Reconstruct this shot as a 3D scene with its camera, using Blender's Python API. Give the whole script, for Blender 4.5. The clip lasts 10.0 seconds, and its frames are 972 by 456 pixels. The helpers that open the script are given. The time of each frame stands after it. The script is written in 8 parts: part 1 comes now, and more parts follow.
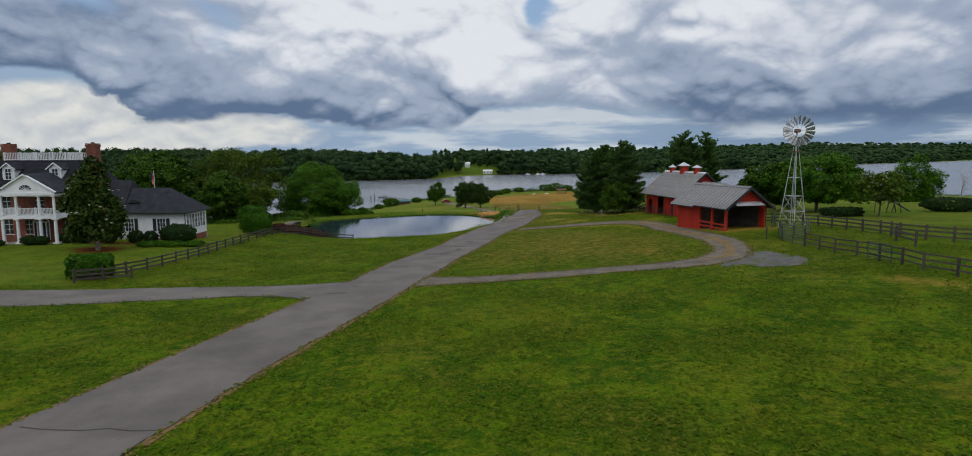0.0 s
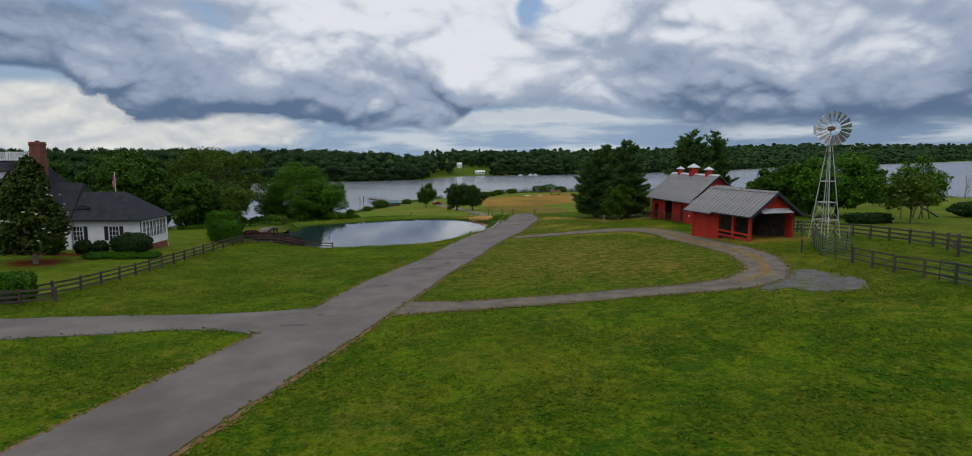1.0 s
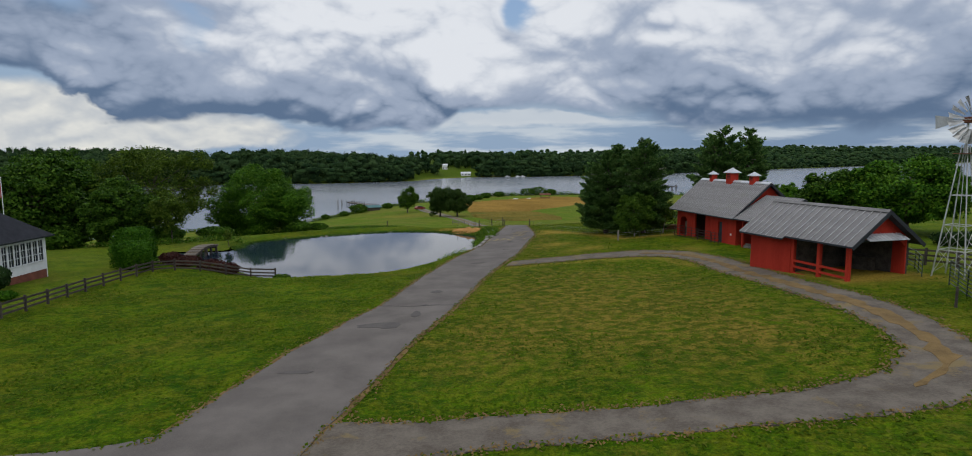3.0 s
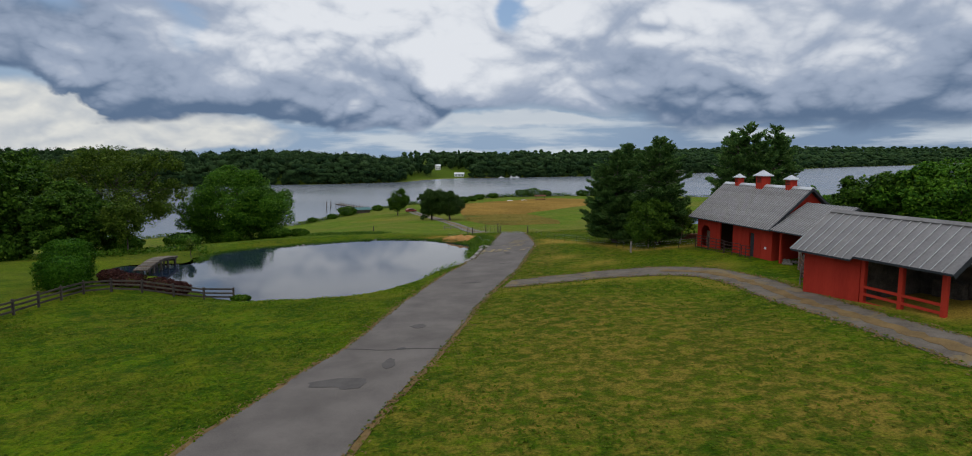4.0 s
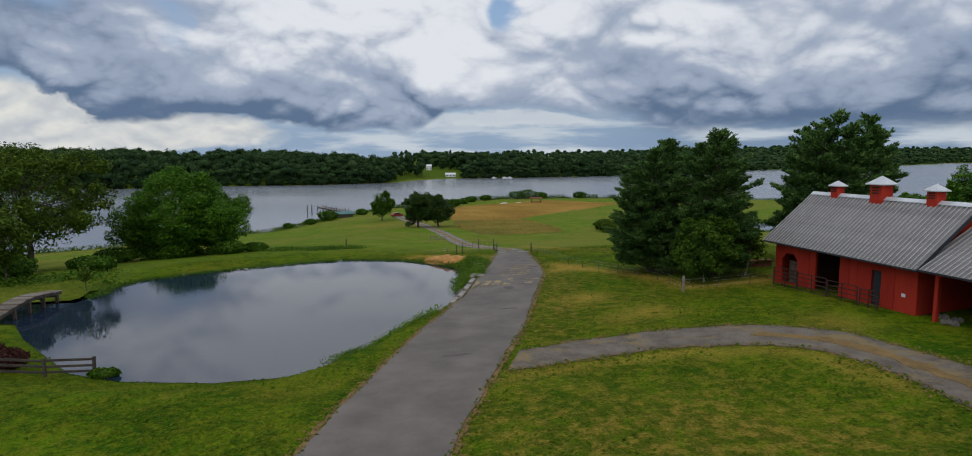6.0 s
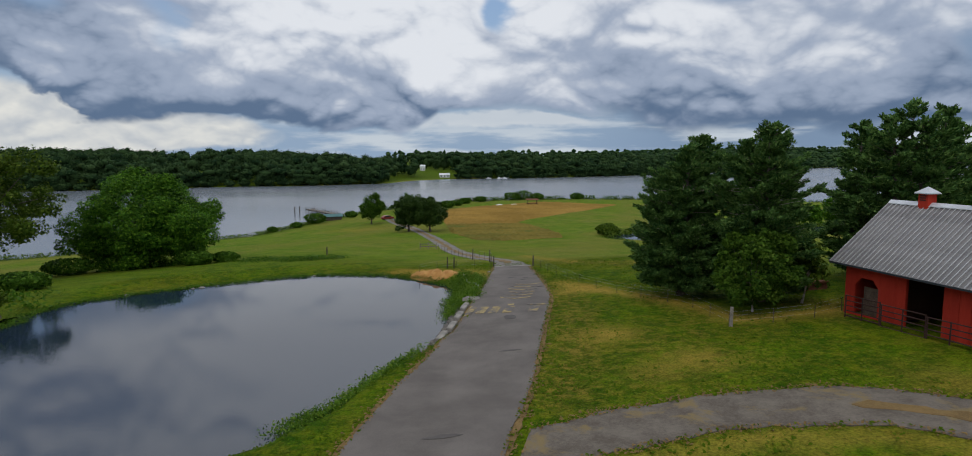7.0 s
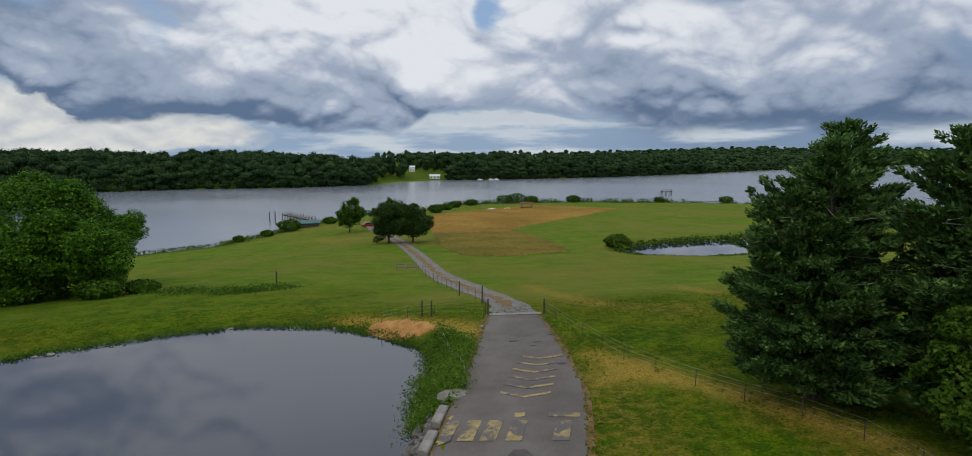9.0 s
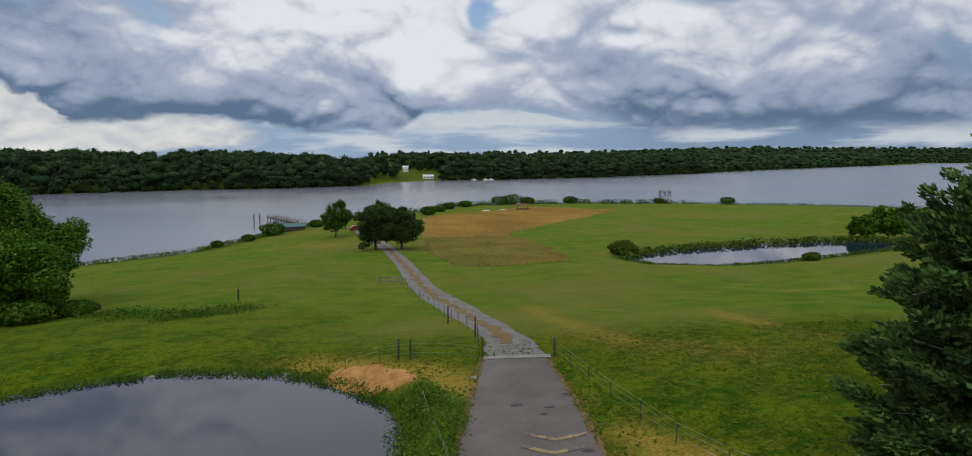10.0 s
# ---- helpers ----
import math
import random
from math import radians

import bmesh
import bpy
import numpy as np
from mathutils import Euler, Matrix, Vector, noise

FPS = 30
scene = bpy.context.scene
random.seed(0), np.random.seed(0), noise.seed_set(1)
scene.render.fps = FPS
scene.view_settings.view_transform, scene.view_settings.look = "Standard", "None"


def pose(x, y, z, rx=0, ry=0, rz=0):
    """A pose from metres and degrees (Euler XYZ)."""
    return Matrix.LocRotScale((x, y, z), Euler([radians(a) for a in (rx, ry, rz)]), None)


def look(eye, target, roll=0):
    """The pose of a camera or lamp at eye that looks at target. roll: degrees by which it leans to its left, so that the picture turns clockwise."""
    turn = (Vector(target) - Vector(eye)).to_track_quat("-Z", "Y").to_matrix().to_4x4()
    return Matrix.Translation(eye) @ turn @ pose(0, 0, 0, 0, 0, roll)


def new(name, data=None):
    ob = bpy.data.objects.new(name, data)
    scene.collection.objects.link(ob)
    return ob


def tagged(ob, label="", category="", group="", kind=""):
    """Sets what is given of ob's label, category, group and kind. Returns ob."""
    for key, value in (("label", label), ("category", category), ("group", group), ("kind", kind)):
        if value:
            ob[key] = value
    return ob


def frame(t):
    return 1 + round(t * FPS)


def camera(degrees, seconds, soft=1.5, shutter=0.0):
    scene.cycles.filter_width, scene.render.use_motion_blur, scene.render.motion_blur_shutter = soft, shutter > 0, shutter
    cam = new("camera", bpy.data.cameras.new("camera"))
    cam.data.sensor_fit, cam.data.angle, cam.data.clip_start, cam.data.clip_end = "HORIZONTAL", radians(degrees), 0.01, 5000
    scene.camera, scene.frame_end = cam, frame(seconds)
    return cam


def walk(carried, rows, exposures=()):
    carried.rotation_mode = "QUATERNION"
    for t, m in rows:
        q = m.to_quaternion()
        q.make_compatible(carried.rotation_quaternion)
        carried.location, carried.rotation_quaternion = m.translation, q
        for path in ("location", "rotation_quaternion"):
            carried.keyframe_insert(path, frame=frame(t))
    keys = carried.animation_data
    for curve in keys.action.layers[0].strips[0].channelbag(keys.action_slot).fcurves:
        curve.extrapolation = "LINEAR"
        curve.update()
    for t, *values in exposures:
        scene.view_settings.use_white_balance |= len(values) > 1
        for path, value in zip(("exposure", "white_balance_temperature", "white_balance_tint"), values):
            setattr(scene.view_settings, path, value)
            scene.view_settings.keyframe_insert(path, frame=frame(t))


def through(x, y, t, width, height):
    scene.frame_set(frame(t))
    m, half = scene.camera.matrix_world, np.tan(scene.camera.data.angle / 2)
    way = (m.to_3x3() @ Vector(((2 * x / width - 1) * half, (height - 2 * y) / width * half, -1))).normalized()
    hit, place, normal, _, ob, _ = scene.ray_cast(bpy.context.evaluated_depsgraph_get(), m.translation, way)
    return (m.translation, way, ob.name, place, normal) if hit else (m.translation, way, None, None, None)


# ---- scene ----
cam = camera(76.5, 10.0, 1.0)
METRES, EYE, TILT, LEAN, TURN = 92.0, 10.0, -6.78, 0.3, 0.0
ROWS = [
    (0.0, 0.0, 0.0, 0.0, 0.0, 0.0, -0.0),
    (0.5, -0.0003, 0.0403, 0.0046, -0.28, 0.03, -0.01),
    (1.0, -0.0004, 0.0842, 0.0099, -0.73, 0.05, 0.01),
    (1.5, -0.0001, 0.1303, 0.0156, -1.06, 0.08, 0.01),
    (2.0, 0.0002, 0.1778, 0.0214, -1.35, 0.11, 0.01),
    (2.5, 0.0008, 0.2263, 0.0272, -1.68, 0.13, 0.02),
    (4.0, 0.0048, 0.3734, 0.0449, -2.62, 0.19, 0.08),
    (4.5, 0.0066, 0.4231, 0.0506, -2.82, 0.19, 0.1),
    (5.0, 0.0086, 0.4731, 0.0566, -2.98, 0.19, 0.11),
    (5.5, 0.0108, 0.5234, 0.0628, -3.13, 0.18, 0.12),
    (7.0, 0.0181, 0.6769, 0.0806, -3.86, 0.2, 0.21),
    (7.5, 0.0213, 0.7288, 0.0868, -4.08, 0.2, 0.24),
    (8.0, 0.0249, 0.7808, 0.0933, -4.3, 0.22, 0.28),
    (8.5, 0.0289, 0.8332, 0.0997, -4.44, 0.24, 0.3),
    (9.0, 0.0329, 0.8854, 0.1058, -4.65, 0.25, 0.34),
    (9.5, 0.0374, 0.9381, 0.1121, -4.91, 0.25, 0.41),
    (10.0, 0.0422, 0.9917, 0.118, -5.15, 0.24, 0.44),
]
walk(cam, [(t, pose(0, 0, EYE, TILT, LEAN, TURN) @ pose(METRES * x, METRES * y, METRES * z, 90 + pitch, roll, yaw)) for t, x, y, z, yaw, pitch, roll in ROWS])

# ---------------------------------------------------------------- world, sun
SUN_AZ, SUN_EL = 200.0, 52.0
world = bpy.data.worlds.new("world")
scene.world = world
world.use_nodes = True
W = world.node_tree
W.nodes.clear()


def wire(tree, kind, settings=None, **inputs):
    """A node with its inputs set or linked; names of inputs use _ for blanks, i0, i1... for their index."""
    n = tree.nodes.new(kind)
    for k, v in (settings or {}).items():
        if k == "operation":
            n.operation = v
        elif k == "data_type":
            n.data_type = v
        elif k == "blend_type":
            n.blend_type = v
        elif k == "sky_type":
            n.sky_type = v
        elif k == "noise_dimensions":
            n.noise_dimensions = v
        elif k == "attribute_name":
            n.attribute_name = v
        elif k == "feature":
            n.feature = v
    for k, v in inputs.items():
        sock = n.inputs[int(k[1:])] if k[0] == "i" and k[1:].isdigit() else n.inputs[k.replace("_", " ")]
        if isinstance(v, bpy.types.NodeSocket):
            tree.links.new(v, sock)
        else:
            sock.default_value = v
    return n


def calc(tree, op, a, b=0.0, c=0.0):
    return wire(tree, "ShaderNodeMath", {"operation": op}, i0=a, i1=b, i2=c).outputs[0]


def blend(tree, fac, a, b, kind="MIX"):
    n = wire(tree, "ShaderNodeMix", {"data_type": "RGBA", "blend_type": kind})
    for sock, v in ((n.inputs[0], fac), (n.inputs[6], a), (n.inputs[7], b)):
        if isinstance(v, bpy.types.NodeSocket):
            tree.links.new(v, sock)
        else:
            sock.default_value = v
    return n.outputs[2]


def ramp(tree, fac, lo, hi, to0=0.0, to1=1.0):
    n = wire(tree, "ShaderNodeMapRange", None, i0=fac, i1=lo, i2=hi, i3=to0, i4=to1)
    n.interpolation_type = "SMOOTHSTEP"
    return n.outputs[0]


def rgb(r, g, b):
    return (r, g, b, 1.0)


def sky_nodes():
    way = wire(W, "ShaderNodeTexCoord").outputs["Generated"]
    sep = wire(W, "ShaderNodeSeparateXYZ", None, i0=way)
    sx, sy, sz = sep.outputs
    az0 = calc(W, "MULTIPLY", calc(W, "ARCTAN2", sx, sy), 57.2958)
    el0 = calc(W, "MULTIPLY", calc(W, "ARCSINE", sz), 57.2958)
    sky = wire(W, "ShaderNodeTexSky", {"sky_type": "NISHITA"})
    sky.sun_disc, sky.sun_elevation, sky.sun_rotation, sky.dust_density = False, radians(SUN_EL), radians(SUN_AZ), 1.5

    def puff(squash, shift, scale, detail, rough, warp=0.0):
        v = wire(W, "ShaderNodeVectorMath", {"operation": "MULTIPLY_ADD"}, i0=way, i1=(1, 1, squash), i2=shift).outputs[0]
        return wire(W, "ShaderNodeTexNoise", None, Vector=v, Scale=scale, Detail=detail, Roughness=rough, Distortion=warp).outputs[0]

    def heap(lift):
        """Heaped cloud: rounded billows of five sizes with creases between them, leaning on a soft swell."""
        v = wire(W, "ShaderNodeVectorMath", {"operation": "MULTIPLY_ADD"}, i0=way, i1=(1, 1, 1.75), i2=(0.35, 0.1, 0.2 + lift)).outputs[0]
        jog = wire(W, "ShaderNodeTexNoise", None, Vector=v, Scale=5.0, Detail=2.0, Roughness=0.5)
        u = wire(W, "ShaderNodeVectorMath", {"operation": "MULTIPLY_ADD"}, i0=jog.outputs[1], i1=(0.06, 0.06, 0.06), i2=v).outputs[0]
        out = calc(W, "MULTIPLY_ADD", jog.outputs[0], 0.9, -0.45)
        for scale, share in ((4.6, 0.85), (10.0, 0.50), (22.0, 0.25), (47.0, 0.11), (100.0, 0.05)):
            n = wire(W, "ShaderNodeTexNoise", None, Vector=u, Scale=scale, Detail=0.0).outputs[0]
            knob = calc(W, "ABSOLUTE", calc(W, "MULTIPLY_ADD", n, 2.0, -1.0))
            out = calc(W, "ADD", out, calc(W, "MULTIPLY", knob, share))
        return out

    here, there = heap(0.0), heap(0.030)
    w1, w2 = puff(1.3, (2, 1, 0), 5.0, 3.0, 0.5), puff(1.6, (5, 4, 1), 6.0, 4.0, 0.5)
    az = calc(W, "ADD", calc(W, "ADD", az0, calc(W, "MULTIPLY_ADD", w1, 9.0, -4.5)), calc(W, "MULTIPLY_ADD", here, 4.0, -1.4))
    el = calc(W, "ADD", calc(W, "ADD", el0, calc(W, "MULTIPLY_ADD", w2, 2.4, -1.2)), calc(W, "MULTIPLY_ADD", here, 1.6, -0.6))

    def spot(a, e, wa, we, h):
        """A soft patch of the sky round an azimuth and elevation."""
        qa = calc(W, "POWER", calc(W, "DIVIDE", calc(W, "ABSOLUTE", calc(W, "SUBTRACT", az, a)), wa), 2.0)
        qe = calc(W, "POWER", calc(W, "DIVIDE", calc(W, "ABSOLUTE", calc(W, "SUBTRACT", el, e)), we), 2.0)
        return calc(W, "MULTIPLY", calc(W, "EXPONENT", calc(W, "MULTIPLY", calc(W, "ADD", qa, qe), -1.0)), h)

    def total(*terms):
        out = terms[0]
        for v in terms[1:]:
            out = calc(W, "ADD", out, v)
        return out

    relief = calc(W, "MULTIPLY", calc(W, "SUBTRACT", here, there), 0.62)
    # clear sky, pale near the horizon, with thin sheets
    wisp = puff(7.0, (0.0, 5.0, 0.0), 5.0, 6.0, 0.55, 0.1)
    clear = blend(W, ramp(W, el0, 0.0, 16.0), rgb(0.27, 0.37, 0.51), blend(W, 0.6, rgb(0.25, 0.38, 0.62), blend(W, 1.0, sky.outputs[0], rgb(0.12, 0.12, 0.12), "MULTIPLY")))
    clear = blend(W, ramp(W, az0, 8.0, 26.0, 0.0, 0.7), clear, rgb(0.16, 0.235, 0.355))
    clear = blend(W, calc(W, "MULTIPLY", ramp(W, wisp, 0.45, 0.62), ramp(W, el0, 6.0, 1.0)), clear, rgb(0.54, 0.60, 0.66))
    # far bright bank low on one side
    bank = total(spot(-33, 2.6, 11, 3.2, 1.0), spot(-22, 1.4, 8, 1.6, 0.8), calc(W, "MULTIPLY", relief, 0.5))
    bright = blend(W, ramp(W, total(0.5, relief), 0.2, 0.8), rgb(0.40, 0.45, 0.52), rgb(0.82, 0.81, 0.75))
    out = blend(W, ramp(W, bank, 0.32, 0.62), clear, bright)
    out = blend(W, ramp(W, spot(6, 3.1, 9, 0.8, 1.0), 0.3, 0.7, 0.0, 0.75), out, rgb(0.60, 0.64, 0.68))
    # the heavy deck above, with a flat dark base that steps up and down
    edge = total(2.5, ramp(W, az, -29.0, -34.0, 0.0, 3.6), ramp(W, az, -2.0, 1.0, 0.0, 1.4), ramp(W, az, 13.0, 20.0, 0.0, -1.8))
    over = calc(W, "SUBTRACT", calc(W, "ADD", el, calc(W, "MULTIPLY", relief, 0.7)), edge)
    gaps = total(spot(5.5, 12.6, 2.6, 2.4, 1.0), spot(-33, 12.2, 3.5, 2.6, 0.75), spot(-23, 10.5, 2.2, 3.0, 0.62), spot(31, 14, 9, 1.6, 1.0), spot(40, 7.5, 2.0, 3.0, 0.7), calc(W, "MULTIPLY", ramp(W, el0, 15.0, 24.0, 0.0, 0.56), ramp(W, here, 0.49, 0.33)), spot(-7, 20, 13, 9, -0.5))
    deck = calc(W, "MULTIPLY", ramp(W, calc(W, "MULTIPLY", over, ramp(W, az, -2.0, 8.0, 1.0, 0.4)), -0.25, 0.5), ramp(W, calc(W, "SUBTRACT", gaps, calc(W, "MULTIPLY", relief, 0.5)), 0.80, 0.30))
    tone = total(0.365, calc(W, "MULTIPLY", relief, 0.7), calc(W, "MULTIPLY_ADD", here, 0.40, -0.08), calc(W, "MULTIPLY", ramp(W, over, 0.0, 3.0, -0.30, 0.0), ramp(W, az, -2.0, 8.0, 1.0, 0.35)), ramp(W, over, 3.0, 8.0, 0.0, 0.16),
                 spot(-16, 3.6, 16, 2.0, -0.22), spot(-33, 8.0, 8, 2.6, -0.16), spot(-33, 12.5, 5, 2.4, -0.22), spot(1.5, 8.0, 6, 4.5, 0.30), spot(-10, 11, 7, 3.5, 0.14), spot(10, 12.5, 3.0, 2.6, 0.26),
                 spot(16.5, 9.5, 5, 2.6, -0.20), spot(24, 11.5, 6, 2.6, 0.10), spot(26.5, 6.0, 3.2, 2.4, 0.18), spot(35, 8.0, 6, 4.6, -0.14), spot(22, 3.4, 13, 2.0, -0.30), spot(36, 3.0, 9, 3.0, -0.34),
                 # out-of-view sky: pond-mirrored patches; overhead darkened to dim the ground's light
                 ramp(W, el0, 14.0, 24.0, 0.0, 0.20), spot(-7, 20, 11, 8, 0.42), spot(-30, 21, 14, 7, -0.28), ramp(W, el0, 32.0, 55.0, 0.0, -0.12))
    c = blend(W, ramp(W, tone, -0.05, 0.40), rgb(0.108, 0.166, 0.268), rgb(0.325, 0.388, 0.505))
    c = blend(W, ramp(W, tone, 0.36, 0.86), c, rgb(0.74, 0.77, 0.82))
    # added gain on unseen cloud above 14 degrees, brightening the pond's reflection
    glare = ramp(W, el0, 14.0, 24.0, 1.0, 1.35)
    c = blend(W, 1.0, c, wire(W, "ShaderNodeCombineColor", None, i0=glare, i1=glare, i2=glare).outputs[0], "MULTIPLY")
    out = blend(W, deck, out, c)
    out = blend(W, ramp(W, el0, -2.0, -0.2), rgb(0.05, 0.07, 0.04), out)
    bg = wire(W, "ShaderNodeBackground", None, Color=out, Strength=1.0)
    W.links.new(bg.outputs[0], wire(W, "ShaderNodeOutputWorld").inputs[0])


sky_nodes()
sun = new("sun", bpy.data.lights.new("sun", "SUN"))
sun.data.energy, sun.data.angle, sun.data.color = 0.5, radians(14), (1.0, 0.95, 0.87)
sun.matrix_world = look((0, 0, 60), Vector((0, 0, 60)) - Vector((math.sin(radians(SUN_AZ)) * math.cos(radians(SUN_EL)), math.cos(radians(SUN_AZ)) * math.cos(radians(SUN_EL)), math.sin(radians(SUN_EL)))))

# ---------------------------------------------------------------- materials


def plain(name, dark, light, rough=0.7, scale=1.5, fine=14.0, bump_depth=0.0, bump_scale=30.0, metal=0.0, spread=0.0, stretch=(1, 1, 1), spec=0.3, stain=None, stain_at=0.62):
    """A surface with coarse and fine variation of its colour, per-piece variation, stains and a fine relief."""
    m = bpy.data.materials.new(name)
    m.use_nodes = True
    t = m.node_tree
    p = t.nodes["Principled BSDF"]
    co = wire(t, "ShaderNodeTexCoord").outputs["Object"]
    co = wire(t, "ShaderNodeVectorMath", {"operation": "MULTIPLY"}, i0=co, i1=stretch).outputs[0]
    a = wire(t, "ShaderNodeTexNoise", None, Vector=co, Scale=scale, Detail=4.0, Roughness=0.6).outputs[0]
    b = wire(t, "ShaderNodeTexNoise", None, Vector=co, Scale=fine, Detail=3.0, Roughness=0.65).outputs[0]
    f = calc(t, "ADD", calc(t, "MULTIPLY", a, 0.65), calc(t, "MULTIPLY", b, 0.35))
    c = blend(t, ramp(t, f, 0.32, 0.68), rgb(*dark), rgb(*light))
    if stain:
        s = wire(t, "ShaderNodeTexNoise", None, Vector=co, Scale=scale * 0.45, Detail=6.0, Roughness=0.7, Distortion=0.4).outputs[0]
        c = blend(t, ramp(t, s, stain_at, stain_at + 0.1), c, rgb(*stain))
    if spread:
        r1 = wire(t, "ShaderNodeObjectInfo").outputs["Random"]
        r2 = wire(t, "ShaderNodeNewGeometry").outputs["Random Per Island"]
        r = calc(t, "FRACT", calc(t, "ADD", r1, r2))
        c = blend(t, 1.0, c, wire(t, "ShaderNodeCombineColor", None, i0=calc(t, "MULTIPLY_ADD", r, spread, 1 - spread * 0.5), i1=calc(t, "MULTIPLY_ADD", r, spread, 1 - spread * 0.5), i2=calc(t, "MULTIPLY_ADD", r, spread * 0.8, 1 - spread * 0.4)).outputs[0], "MULTIPLY")
    t.links.new(c, p.inputs["Base Color"])
    p.inputs["Roughness"].default_value, p.inputs["Metallic"].default_value, p.inputs["Specular IOR Level"].default_value = rough, metal, spec
    if bump_depth:
        h = wire(t, "ShaderNodeTexNoise", None, Vector=co, Scale=bump_scale, Detail=4.0).outputs[0]
        n = wire(t, "ShaderNodeBump", None, Height=h, Distance=bump_depth, Strength=0.6)
        t.links.new(n.outputs[0], p.inputs["Normal"])
    return m


def leafy(name, dark, mid, tip, rough=0.6, through=0.25, patch=0.45):
    """Foliage: each leaf clump has its own tone, and the crown drifts in colour."""
    m = bpy.data.materials.new(name)
    m.use_nodes = True
    t = m.node_tree
    p = t.nodes["Principled BSDF"]
    co = wire(t, "ShaderNodeTexCoord").outputs["Object"]
    a = wire(t, "ShaderNodeTexNoise", None, Vector=co, Scale=patch, Detail=4.0, Roughness=0.6).outputs[0]
    r = wire(t, "ShaderNodeNewGeometry").outputs["Random Per Island"]
    c = blend(t, ramp(t, calc(t, "ADD", calc(t, "MULTIPLY", a, 0.7), calc(t, "MULTIPLY", r, 0.3)), 0.3, 0.62), rgb(*dark), rgb(*mid))
    c = blend(t, ramp(t, r, 0.72, 1.0, 0.0, 0.8), c, rgb(*tip))
    t.links.new(c, p.inputs["Base Color"])
    p.inputs["Roughness"].default_value, p.inputs["Specular IOR Level"].default_value = rough, 0.06
    back = wire(t, "ShaderNodeBsdfTranslucent", None, Color=c)
    mix = wire(t, "ShaderNodeMixShader", None, i0=through, i1=p.outputs[0], i2=back.outputs[0])
    t.links.new(mix.outputs[0], t.nodes["Material Output"].inputs[0])
    return m


def water(name, deep, rough, wave, depth, shimmer=0.0, zones=0.03, breeze=(0.15, 0.65)):
    """Water with a fine ripple that is stronger in some lanes than in others."""
    m = bpy.data.materials.new(name)
    m.use_nodes = True
    t = m.node_tree
    p = t.nodes["Principled BSDF"]
    co = wire(t, "ShaderNodeTexCoord").outputs["Object"]
    co = wire(t, "ShaderNodeVectorMath", {"operation": "MULTIPLY"}, i0=co, i1=(1.0, 1.6, 1.0)).outputs[0]
    zone = wire(t, "ShaderNodeTexNoise", None, Vector=co, Scale=zones, Detail=2.0, Roughness=0.4).outputs[0]
    h = wire(t, "ShaderNodeTexNoise", None, Vector=co, Scale=wave, Detail=3.0, Roughness=0.55).outputs[0]
    n = wire(t, "ShaderNodeBump", None, Height=h, Distance=depth, Strength=ramp(t, zone, 0.42, 0.6, *breeze))
    if depth > 0.0:
        t.links.new(n.outputs[0], p.inputs["Normal"])
    t.links.new(calc(t, "MULTIPLY_ADD", ramp(t, zone, 0.4, 0.62), shimmer, rough), p.inputs["Roughness"])
    p.inputs["Base Color"].default_value, p.inputs["IOR"].default_value, p.inputs["Specular IOR Level"].default_value = rgb(*deep), 1.33, 0.7
    return m


